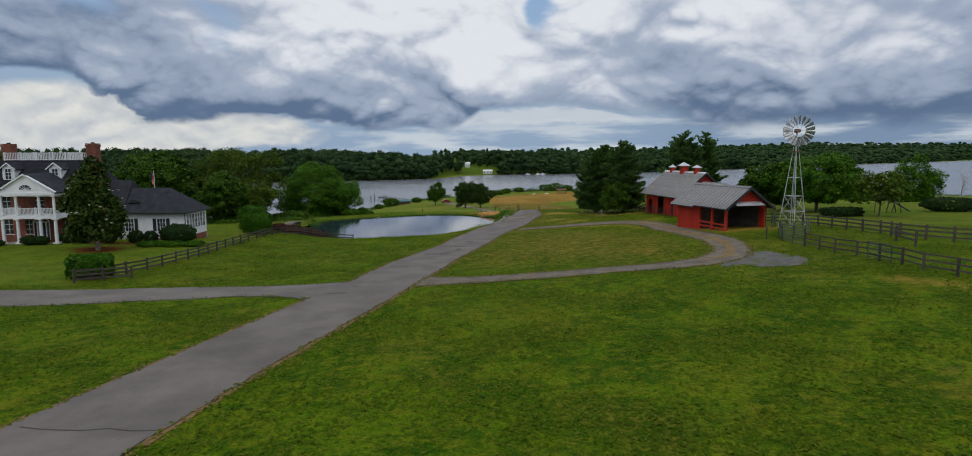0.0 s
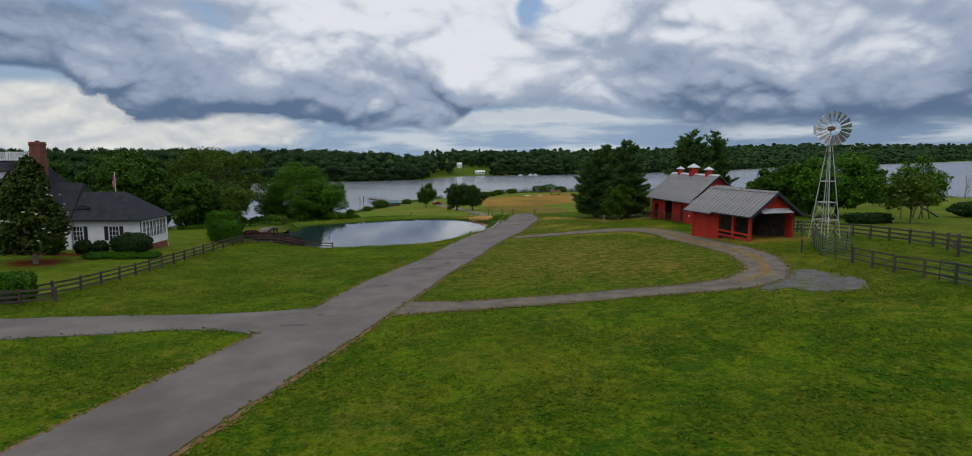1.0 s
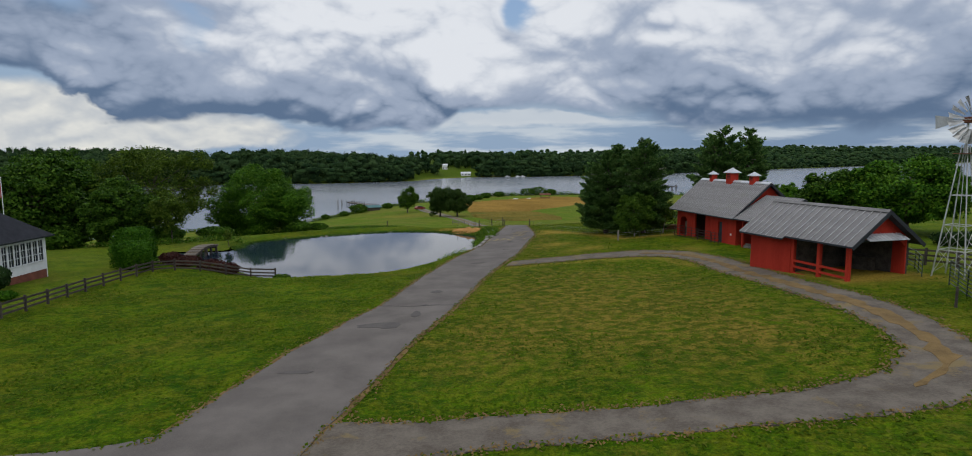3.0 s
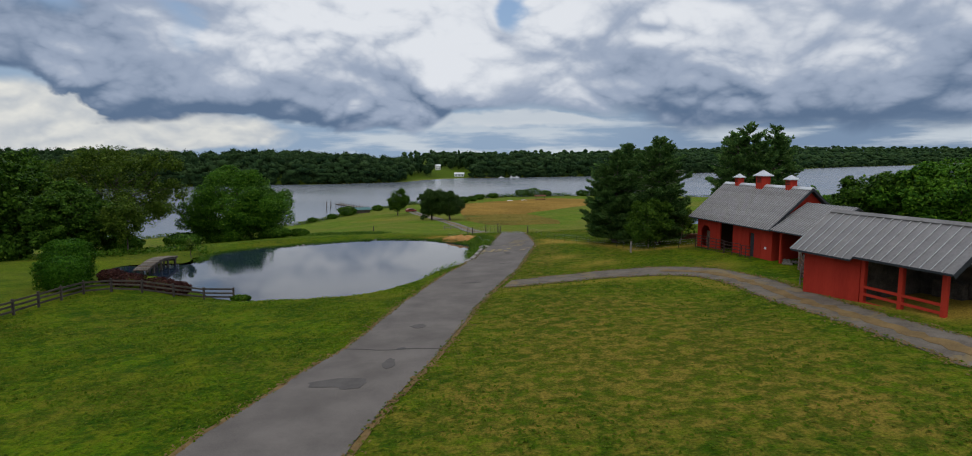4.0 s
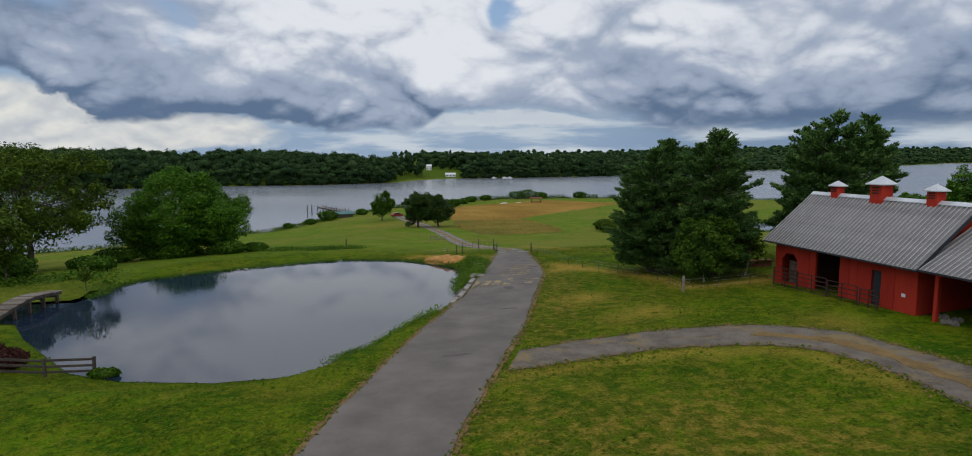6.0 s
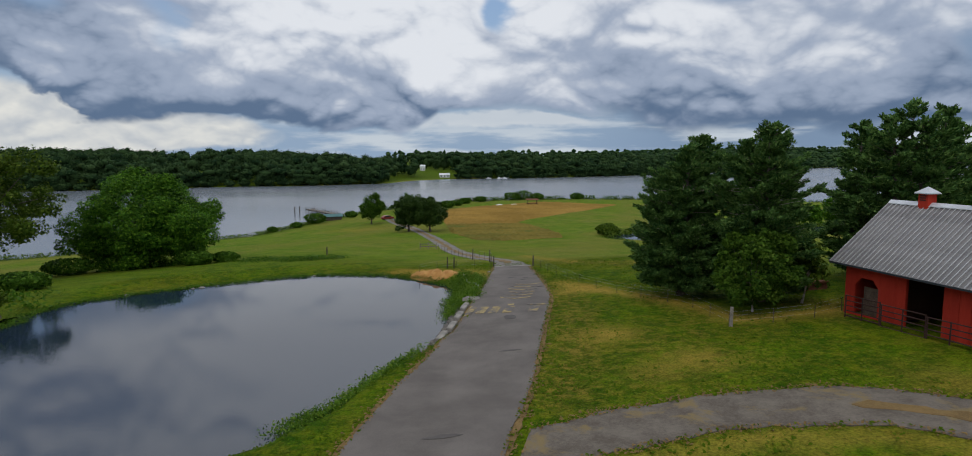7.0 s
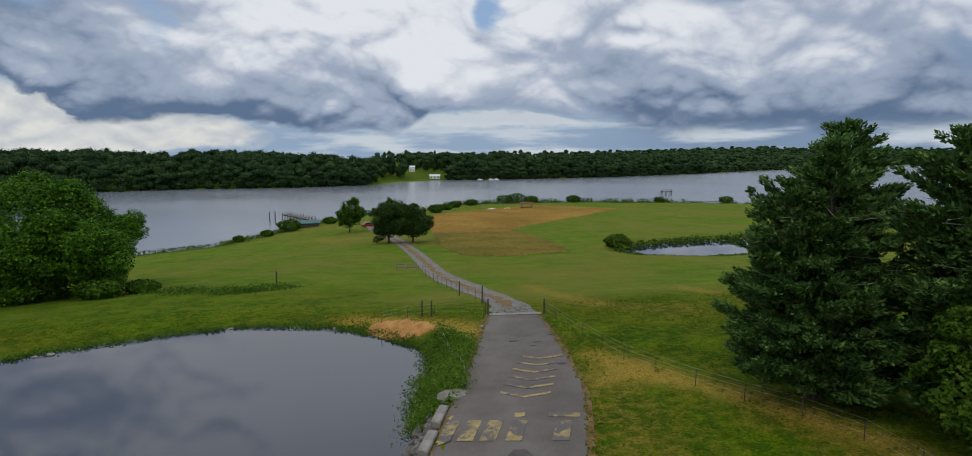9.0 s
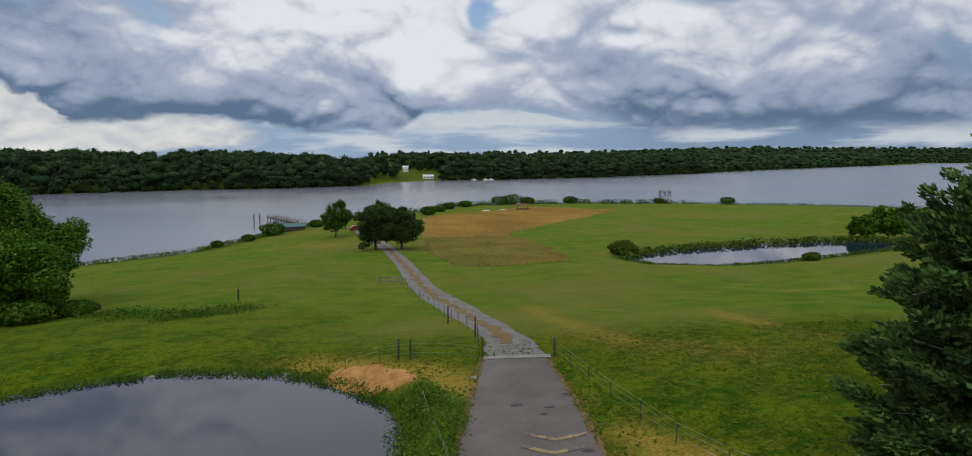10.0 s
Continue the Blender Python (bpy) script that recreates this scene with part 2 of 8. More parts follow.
def ground_material():
    """Pasture: tall and short grass, dry and bare patches, mown lawn; each from its own mask on the mesh."""
    m = bpy.data.materials.new("pasture")
    m.use_nodes = True
    t = m.node_tree
    p = t.nodes["Principled BSDF"]
    co = wire(t, "ShaderNodeTexCoord").outputs["Object"]

    def noise_at(scale, detail=4.0, rough=0.6, warp=0.0, shift=(0, 0, 0)):
        v = wire(t, "ShaderNodeVectorMath", {"operation": "ADD"}, i0=co, i1=shift).outputs[0]
        return wire(t, "ShaderNodeTexNoise", None, Vector=v, Scale=scale, Detail=detail, Roughness=rough, Distortion=warp).outputs[0]

    def mask(name):
        return wire(t, "ShaderNodeAttribute", {"attribute_name": name}).outputs["Fac"]

    wide, mid, small, grain = noise_at(0.045), noise_at(0.32, 5.0, 0.62, 0.3), noise_at(1.6, 4.0, 0.65, 0.2, (7, 3, 0)), noise_at(9.0, 3.0, 0.7)
    c = blend(t, ramp(t, mid, 0.40, 0.60), rgb(0.026, 0.076, 0.003), rgb(0.084, 0.148, 0.005))
    c = blend(t, ramp(t, small, 0.42, 0.68, 0.0, 0.7), c, rgb(0.122, 0.150, 0.009))
    c = blend(t, ramp(t, wide, 0.50, 0.66, 0.0, 0.5), c, rgb(0.150, 0.135, 0.018))
    clump = noise_at(0.75, 3.0, 0.55, 0.6, (31, 5, 0))
    tuft = noise_at(3.2, 4.0, 0.6, 0.3, (11, 9, 0))
    c = blend(t, ramp(t, tuft, 0.50, 0.66, 0.0, 0.55), c, rgb(0.150, 0.170, 0.012))
    c = blend(t, ramp(t, tuft, 0.46, 0.35, 0.0, 0.45), c, rgb(0.016, 0.050, 0.003))
    c = blend(t, ramp(t, clump, 0.54, 0.66, 0.0, 0.7), c, rgb(0.022, 0.076, 0.005))
    c = blend(t, ramp(t, noise_at(0.5, 4.0, 0.6, 0.5, (61, 25, 0)), 0.53, 0.68, 0.0, 0.4), c, rgb(0.160, 0.150, 0.012))
    tan = noise_at(1.1, 8.0, 0.75, 0.4, (3, 17, 0))
    dry = calc(t, "MULTIPLY", calc(t, "ADD", mask("dry"), ramp(t, noise_at(0.11, 5.0, 0.6, 0.5, (90, 40, 0)), 0.50, 0.66, 0.0, 0.32)), ramp(t, tan, 0.26, 0.62))
    c = blend(t, dry, c, blend(t, ramp(t, small, 0.40, 0.62), rgb(0.080, 0.092, 0.014), rgb(0.235, 0.165, 0.048)))
    lawn = blend(t, ramp(t, mid, 0.35, 0.65), rgb(0.088, 0.162, 0.020), rgb(0.158, 0.205, 0.034))
    lawn = blend(t, ramp(t, noise_at(0.022, 6.0, 0.6, 0.5, (50, 20, 0)), 0.42, 0.60, 0.0, 0.75), lawn, rgb(0.196, 0.178, 0.060))
    lawn = blend(t, ramp(t, noise_at(0.12, 5.0, 0.65, 0.4, (12, 60, 0)), 0.50, 0.66, 0.0, 0.5), lawn, rgb(0.220, 0.195, 0.080))
    c = blend(t, calc(t, "MULTIPLY", mask("lawn"), 0.85), c, lawn)
    c = blend(t, calc(t, "MULTIPLY", mask("bare"), ramp(t, tan, 0.30, 0.46)), c, blend(t, mid, rgb(0.285, 0.175, 0.045), rgb(0.40, 0.275, 0.095)))
    c = blend(t, mask("mulch"), c, rgb(0.16, 0.055, 0.03))
    c = blend(t, mask("wild"), c, blend(t, small, rgb(0.045, 0.100, 0.010), rgb(0.12, 0.145, 0.026)))
    g = calc(t, "MULTIPLY_ADD", grain, 2.3, -0.13)
    c = blend(t, 1.0, c, wire(t, "ShaderNodeCombineColor", None, i0=calc(t, "MULTIPLY", g, 0.88), i1=calc(t, "MULTIPLY", g, 0.93), i2=calc(t, "MULTIPLY", g, 0.5)).outputs[0], "MULTIPLY")
    t.links.new(c, p.inputs["Base Color"])
    p.inputs["Roughness"].default_value, p.inputs["Specular IOR Level"].default_value = 0.95, 0.03
    n = wire(t, "ShaderNodeBump", None, Height=calc(t, "ADD", grain, calc(t, "MULTIPLY", small, 1.6)), Distance=0.16, Strength=0.7)
    t.links.new(n.outputs[0], p.inputs["Normal"])
    return m


PASTURE = ground_material()
ASPHALT = plain("asphalt", (0.102, 0.087, 0.075), (0.172, 0.149, 0.130), 0.9, 0.35, 22, 0.006, 60, stain=(0.078, 0.072, 0.068), stain_at=0.66)
GRAVEL = plain("gravel", (0.090, 0.072, 0.054), (0.176, 0.148, 0.116), 0.95, 0.9, 9, 0.03, 25, stain=(0.20, 0.145, 0.065), stain_at=0.54)
LANE_GRAVEL = plain("pale gravel", (0.13, 0.12, 0.105), (0.23, 0.21, 0.185), 0.95, 0.9, 9, 0.03, 25, stain=(0.22, 0.165, 0.08), stain_at=0.58)
VERGE = plain("dry verge", (0.130, 0.082, 0.028), (0.230, 0.145, 0.052), 0.95, 1.0, 12, 0.03, 20)
YELLOW = plain("worn yellow paint", (0.20, 0.155, 0.08), (0.44, 0.33, 0.13), 0.85, 2.2, 12, stain=(0.125, 0.11, 0.10), stain_at=0.46)
CONCRETE = plain("concrete", (0.17, 0.155, 0.135), (0.33, 0.30, 0.26), 0.9, 1.2, 14, 0.01, 30, stain=(0.16, 0.15, 0.12))
STONE = plain("stone", (0.09, 0.082, 0.07), (0.24, 0.215, 0.18), 0.9, 1.3, 9, 0.03, 14, spread=0.5)
RED = plain("barn red boards", (0.31, 0.025, 0.014), (0.44, 0.040, 0.021), 0.85, 0.8, 16, 0.006, 20, spec=0.12, stretch=(1, 1, 0.15), stain=(0.22, 0.03, 0.022), stain_at=0.64)
# barn red with the interior's shade put into its colour
SHADED_RED = plain("barn red with shade mixed in", (0.036, 0.014, 0.010), (0.066, 0.024, 0.016), 0.85, 1.0, 12, 0.006, 20)
TIN = plain("metal roof", (0.150, 0.139, 0.132), (0.250, 0.234, 0.224), 0.45, 0.5, 6, 0.002, 12, metal=0.35, spread=0.14, stain=(0.25, 0.19, 0.15), stain_at=0.66)
SEAM = plain("worn seam metal", (0.34, 0.33, 0.32), (0.50, 0.49, 0.48), 0.5, 1.0, 8, metal=0.3)
RIDGE = plain("bright flashing", (0.48, 0.49, 0.50), (0.66, 0.67, 0.68), 0.4, 1.0, 10, metal=0.3)
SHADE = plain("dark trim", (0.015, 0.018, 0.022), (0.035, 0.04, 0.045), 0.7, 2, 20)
GALV = plain("galvanised steel", (0.34, 0.34, 0.33), (0.58, 0.58, 0.56), 0.45, 1.2, 10, metal=0.55, stain=(0.28, 0.18, 0.11), stain_at=0.66)
RUST = plain("rust", (0.12, 0.04, 0.02), (0.22, 0.09, 0.05), 0.85, 3, 20)
BOARD = plain("weathered dark boards", (0.035, 0.028, 0.022), (0.10, 0.082, 0.066), 0.9, 2.0, 16, 0.004, 30, spread=0.5)
GREY_WOOD = plain("grey wood", (0.13, 0.11, 0.09), (0.27, 0.24, 0.20), 0.9, 2.0, 16, 0.004, 30, spread=0.4)
DARK_PIPE = plain("dark rusted pipe", (0.030, 0.013, 0.011), (0.062, 0.028, 0.022), 0.7, 2, 20)
BROWN_WOOD = plain("brown boards", (0.075, 0.050, 0.034), (0.17, 0.12, 0.085), 0.9, 2.0, 16, 0.004, 30, spread=0.5)
PIPE = plain("dark green pipe", (0.025, 0.045, 0.035), (0.06, 0.085, 0.07), 0.5, 2, 20, metal=0.3)
BARK = plain("bark", (0.05, 0.04, 0.03), (0.13, 0.105, 0.085), 0.95, 2.0, 12, 0.03, 9, stretch=(1, 1, 0.3))
PALE_BARK = plain("pale dead wood", (0.22, 0.19, 0.16), (0.38, 0.34, 0.29), 0.95, 2.0, 12)
BRICK = plain("red brick", (0.13, 0.045, 0.03), (0.24, 0.085, 0.055), 0.9, 1.5, 18, 0.004, 30, spread=0.35)
MORTAR = plain("mortar", (0.24, 0.15, 0.12), (0.32, 0.21, 0.17), 0.95, 2, 20)
WHITE = plain("white paint", (0.66, 0.67, 0.68), (0.80, 0.80, 0.80), 0.55, 1.0, 12, stain=(0.52, 0.53, 0.53), stain_at=0.7)
SLATE = plain("dark shingles", (0.012, 0.013, 0.017), (0.030, 0.032, 0.040), 0.9, 1.2, 18, 0.01, 20, spread=0.4)
PANE = plain("window glass", (0.02, 0.024, 0.03), (0.04, 0.045, 0.055), 0.06, 0.5, 2, spec=0.6)
SHUTTER = plain("black shutters", (0.012, 0.014, 0.016), (0.025, 0.028, 0.03), 0.6, 3, 20)
POND_WATER = water("pond water", (0.012, 0.022, 0.040), 0.012, 2.2, 0.006, 0.02)
RIVER_WATER = water("river water", (0.150, 0.170, 0.195), 0.20, 0.5, 0.0, 0.05, 0.006)
CROP = plain("ripe crop", (0.20, 0.120, 0.020), (0.34, 0.205, 0.042), 0.95, 0.05, 0.9, stain=(0.15, 0.15, 0.025), stain_at=0.60)
CUT_CROP = plain("greener crop", (0.125, 0.100, 0.014), (0.205, 0.155, 0.026), 0.95, 0.09, 1.2, stain=(0.10, 0.12, 0.018), stain_at=0.56)
OAK_LEAF = leafy("oak leaves", (0.016, 0.050, 0.004), (0.052, 0.118, 0.009), (0.120, 0.210, 0.022))
BRIGHT_LEAF = leafy("bright leaves", (0.018, 0.066, 0.004), (0.064, 0.162, 0.009), (0.155, 0.285, 0.022))
CEDAR_LEAF = leafy("cedar needles", (0.028, 0.076, 0.020), (0.096, 0.185, 0.042), (0.180, 0.275, 0.070), 0.7, 0.2, 0.9)
SHORE_LEAF = leafy("shore cedar needles", (0.016, 0.042, 0.008), (0.046, 0.088, 0.016), (0.082, 0.125, 0.026))
BUSH_LEAF = leafy("bush leaves", (0.022, 0.058, 0.005), (0.062, 0.125, 0.011), (0.115, 0.180, 0.022))
LUSH_LEAF = leafy("lush weeds", (0.040, 0.100, 0.006), (0.095, 0.180, 0.014), (0.20, 0.27, 0.035))
MAGNOLIA_LEAF = leafy("magnolia leaves", (0.016, 0.038, 0.006), (0.042, 0.072, 0.011), (0.11, 0.095, 0.025), 0.4, 0.1)
HEDGE_LEAF = leafy("hedge leaves", (0.022, 0.080, 0.004), (0.050, 0.135, 0.007), (0.085, 0.185, 0.014))
DARK_HEDGE = leafy("dark shrub leaves", (0.014, 0.036, 0.009), (0.028, 0.060, 0.014), (0.045, 0.08, 0.02))
RED_LEAF = leafy("barberry leaves", (0.035, 0.013, 0.011), (0.066, 0.024, 0.019), (0.095, 0.045, 0.028))
OLIVE_LEAF = leafy("olive leaves", (0.028, 0.062, 0.005), (0.076, 0.126, 0.011), (0.16, 0.215, 0.030))
WEED = leafy("bank weeds", (0.030, 0.085, 0.005), (0.066, 0.140, 0.010), (0.14, 0.19, 0.022))
BLADE = leafy("grass blades", (0.056, 0.110, 0.005), (0.094, 0.148, 0.008), (0.155, 0.175, 0.022), 0.9, 0.4)
FOREST = leafy("far woods", (0.011, 0.030, 0.011), (0.035, 0.068, 0.021), (0.047, 0.080, 0.027), 0.9, 0.0, 0.040)
FLOWER = plain("white petals", (0.7, 0.68, 0.6), (0.82, 0.80, 0.74), 0.6, 3, 20)
MAROON = plain("red car paint", (0.16, 0.012, 0.012), (0.24, 0.02, 0.02), 0.3, 2, 10, spec=0.5)
RUBBER = plain("rubber", (0.012, 0.012, 0.012), (0.03, 0.03, 0.03), 0.9, 4, 20)
TEAL = plain("faded teal", (0.05, 0.13, 0.13), (0.10, 0.20, 0.19), 0.6, 2, 12)
FLAG_RED = plain("red cloth", (0.32, 0.03, 0.03), (0.45, 0.06, 0.05), 0.8, 3, 20)
FLAG_BLUE = plain("blue cloth", (0.02, 0.03, 0.12), (0.04, 0.05, 0.18), 0.8, 3, 20)
# ---------------------------------------------------------------- terrain
POND_Z, POND2_Z, RIVER_Z = -2.4, -7.6, -14.0
POND = [(-20.4, 89.7), (-17, 88.3), (-12, 87.8), (-8, 88.5), (-5.2, 90.5), (-3.2, 94.0), (-1.2, 98.5), (0.6, 102.0), (1.5, 107),
        (2.2, 112), (2.8, 117.5), (1.2, 122), (-1.5, 124.6), (-5, 126.6), (-10, 127.2), (-15, 126), (-20, 123), (-26, 119.0),
        (-30.0, 115.6), (-30.6, 112.5), (-29.8, 109), (-30.6, 106.2), (-38, 105.2), (-38, 102.2), (-31, 101), (-27.5, 96.8)]
POND2 = [(38, 196), (41, 190), (50, 187.3), (60, 189.5), (70, 193), (92, 202), (104, 210), (96, 213), (74, 210.5), (52, 204.5), (42, 200.5)]
NEAR_SHORE = [(-900, -300), (-700, 60), (-300, 120), (-160, 168), (-92, 217), (-57, 251), (-43, 300), (-30, 335), (0, 362), (12, 388), (40, 402),
              (80, 403), (130, 394), (184, 376), (240, 340), (320, 300), (480, 270), (900, 240), (2400, 150), (2400, -300)]
FAR_SHORE = [(-2600, 300), (-900, 420), (-400, 480), (-270, 522), (-184, 570), (-110, 590), (-52, 628), (-30, 690), (4, 735), (74, 750),
             (200, 812), (390, 960), (540, 1110), (870, 1380), (1200, 1640), (1700, 2100), (2600, 2300), (4200, 2300), (4200, 4200), (-2600, 4200)]
PROFILE = [(-300, 1.8), (-60, 1.6), (0, 1.4), (40, 1.1), (60, 0.3), (80, -0.3), (100, -1.0), (122, -1.6), (131, -2.1), (145, -3.7), (160, -5.2),
           (190, -7.0), (230, -9.3), (270, -11.0), (320, -12.4), (420, -13.2)]


def sdf(x, y, poly):
    """Signed distance to a closed outline, positive inside."""
    p = np.array(poly, float)
    q = np.roll(p, -1, axis=0)
    best = np.full(x.shape, 1e9)
    inside = np.zeros(x.shape, bool)
    for (ax, ay), (bx, by) in zip(p, q):
        dx, dy = bx - ax, by - ay
        u = np.clip(((x - ax) * dx + (y - ay) * dy) / (dx * dx + dy * dy), 0, 1)
        best = np.minimum(best, np.hypot(x - ax - u * dx, y - ay - u * dy))
        if ay != by:
            inside ^= ((ay > y) != (by > y)) & (x < (y - ay) / (by - ay) * dx + ax)
    return np.where(inside, best, -best)


def smooth(a, b, v):
    u = np.clip((v - a) / (b - a), 0, 1)
    return u * u * (3 - 2 * u)


def bump(x, y, cx, cy, r, h):
    return h * np.exp(-((x - cx) ** 2 + (y - cy) ** 2) / (r * r))


def terrain(x, y):
    """Height of the ground at arrays of x and y."""
    x, y = np.asarray(x, float), np.asarray(y, float)
    z = np.interp(y, [a for a, _ in PROFILE], [b for _, b in PROFILE])
    z = 0.5 * z + 0.25 * np.interp(y - 4, [a for a, _ in PROFILE], [b for _, b in PROFILE]) + 0.25 * np.interp(y + 4, [a for a, _ in PROFILE], [b for _, b in PROFILE])
    fade = 1 - smooth(110, 170, y)
    z = z + np.where(x > 0, 0.055 * np.minimum(x, 36), 0.033 * np.maximum(x, -20)) * fade
    z = z + bump(x, y, -54, 80, 20, 0.95) + bump(x, y, 27, 62, 13, 0.45) + bump(x, y, 27, 92, 10, 0.25)
    z = z + 0.10 * np.sin(x * 0.13 + 1.7) * np.sin(y * 0.11) + 0.04 * np.sin(x * 0.41 + y * 0.23)
    d = sdf(x, y, NEAR_SHORE)
    bank = np.where(d > 0, RIVER_Z + 0.45 * smooth(0, 3, d) + 0.07 * d + 0.0003 * d * d, RIVER_Z + 0.12 * d)
    z = np.minimum(z, bank) - np.maximum(0.8 - np.abs(z - bank), 0) ** 2 / 3.2
    z = np.where(d > -8, z, RIVER_Z - 1.5)
    far = sdf(x, y, FAR_SHORE)
    hill = RIVER_Z + 0.9 * smooth(0, 4, far) + 7 * smooth(5, 70, far) + (10 + 22 * smooth(300, 1500, x)) * smooth(60, 500, far)
    z = np.where(far > 0, hill, z)
    for poly, level in ((POND, POND_Z), (POND2, POND2_Z)):
        s = sdf(x, y, poly)
        wide = 2.2 + 5.2 * (1 - smooth(-9, -0.5, x)) if level == POND_Z else 8.0
        rim = np.maximum(z, level + 0.15)
        z = np.where(s > 0, level - 0.1 - 0.25 * np.minimum(s, 5), np.where(s > -wide, level - 0.1 + (rim - level + 0.1) * smooth(0, 1, -s / wide), z))
    return z


def height(x, y):
    return float(terrain(np.array([x]), np.array([y]))[0])

# ---------------------------------------------------------------- building tools


def mesh_of(bm, material, smooth_shade=False):
    me = bpy.data.meshes.new("mesh")
    bm.to_mesh(me)
    bm.free()
    me.materials.append(material)
    if smooth_shade:
        me.polygons.foreach_set("use_smooth", [True] * len(me.polygons))
    return me


def part(name, bm, material, parent=None, label="", m=None, smooth_shade=False):
    """Links a bmesh (or a finished mesh) as one mesh object under a thing or a part."""
    ob = new(name, bm if isinstance(bm, bpy.types.Mesh) else mesh_of(bm, material, smooth_shade))
    if parent:
        ob.parent = parent
    if m is not None:
        ob.matrix_basis = m
    return tagged(ob, label)


def thing(name, at, label, category, group="", turn=0.0):
    ob = new(name)
    ob.matrix_basis = pose(at[0], at[1], at[2], 0, 0, turn)
    return tagged(ob, label, category, group)


def box(bm, x0, x1, y0, y1, z0, z1, bevel=0.0):
    made = bmesh.ops.create_cube(bm, size=1.0, matrix=Matrix.LocRotScale(((x0 + x1) / 2, (y0 + y1) / 2, (z0 + z1) / 2), None, (x1 - x0, y1 - y0, z1 - z0)))
    if bevel:
        vs = set(made["verts"])
        bmesh.ops.bevel(bm, geom=[e for e in bm.edges if e.verts[0] in vs and e.verts[1] in vs], offset=bevel, segments=1, affect="EDGES")
    return bm


def tube(bm, a, b, r0, r1=None, sides=8):
    """A tapered round bar from a to b."""
    a, b = Vector(a), Vector(b)
    r1 = r0 if r1 is None else r1
    q = (b - a).to_track_quat("Z", "Y").to_matrix()
    rings = []
    for c, r in ((a, r0), (b, r1)):
        rings.append([bm.verts.new(c + q @ Vector((r * math.cos(6.28318 * k / sides), r * math.sin(6.28318 * k / sides), 0))) for k in range(sides)])
    for k in range(sides):
        bm.faces.new((rings[0][k], rings[0][(k + 1) % sides], rings[1][(k + 1) % sides], rings[1][k]))
    bm.faces.new(rings[0][::-1])
    bm.faces.new(rings[1])
    return bm


def prism(bm, outline, depth, m=None):
    """A flat outline in x and z, pushed along y by depth."""
    m = m or Matrix()
    f = [bm.verts.new(m @ Vector((x, 0, z))) for x, z in outline]
    g = [bm.verts.new(m @ Vector((x, depth, z))) for x, z in outline]
    n = len(f)
    bm.faces.new(f)
    bm.faces.new(g[::-1])
    for k in range(n):
        bm.faces.new((f[k], g[k], g[(k + 1) % n], f[(k + 1) % n]))
    bmesh.ops.recalc_face_normals(bm, faces=bm.faces)
    return bm


def beam(a, b, w, h):
    """The matrix that lays a unit cube from a to b, w wide and h high."""
    a, b = Vector(a), Vector(b)
    d = b - a
    x = d.normalized()
    y = Vector((0, 0, 1)).cross(x).normalized() if abs(x.z) < 0.99 else Vector((0, 1, 0))
    z = x.cross(y)
    m = Matrix((x, y, z)).transposed().to_4x4() @ Matrix.Diagonal((d.length, w, h, 1))
    m.translation = (a + b) / 2
    return m


CUBES = {}


def cube(material):
    if material.name not in CUBES:
        CUBES[material.name] = mesh_of(box(bmesh.new(), -0.5, 0.5, -0.5, 0.5, -0.5, 0.5), material)
    return CUBES[material.name]


def bar(name, a, b, w, h, material, parent, label=""):
    return part(name, cube(material), None, parent, label, beam(a, b, w, h))


def wall_grid(bm, length, z0, z1, depth, holes):
    """A wall along x from 0, thick along +y, with rectangular openings (x0, x1, z0, z1) through it."""
    xs = sorted({0.0, length, *[v for h in holes for v in h[:2]]})
    zs = sorted({z0, z1, *[v for h in holes for v in h[2:]]})
    for i in range(len(xs) - 1):
        k = 0
        while k < len(zs) - 1:
            def open_at(kk):
                cx, cz = (xs[i] + xs[i + 1]) / 2, (zs[kk] + zs[kk + 1]) / 2
                return any(h[0] < cx < h[1] and h[2] < cz < h[3] for h in holes)
            if open_at(k):
                k += 1
                continue
            top = k
            while top + 1 < len(zs) - 1 and not open_at(top + 1):
                top += 1
            box(bm, xs[i], xs[i + 1], 0, depth, zs[k], zs[top + 1])
            k = top + 1
    return bm


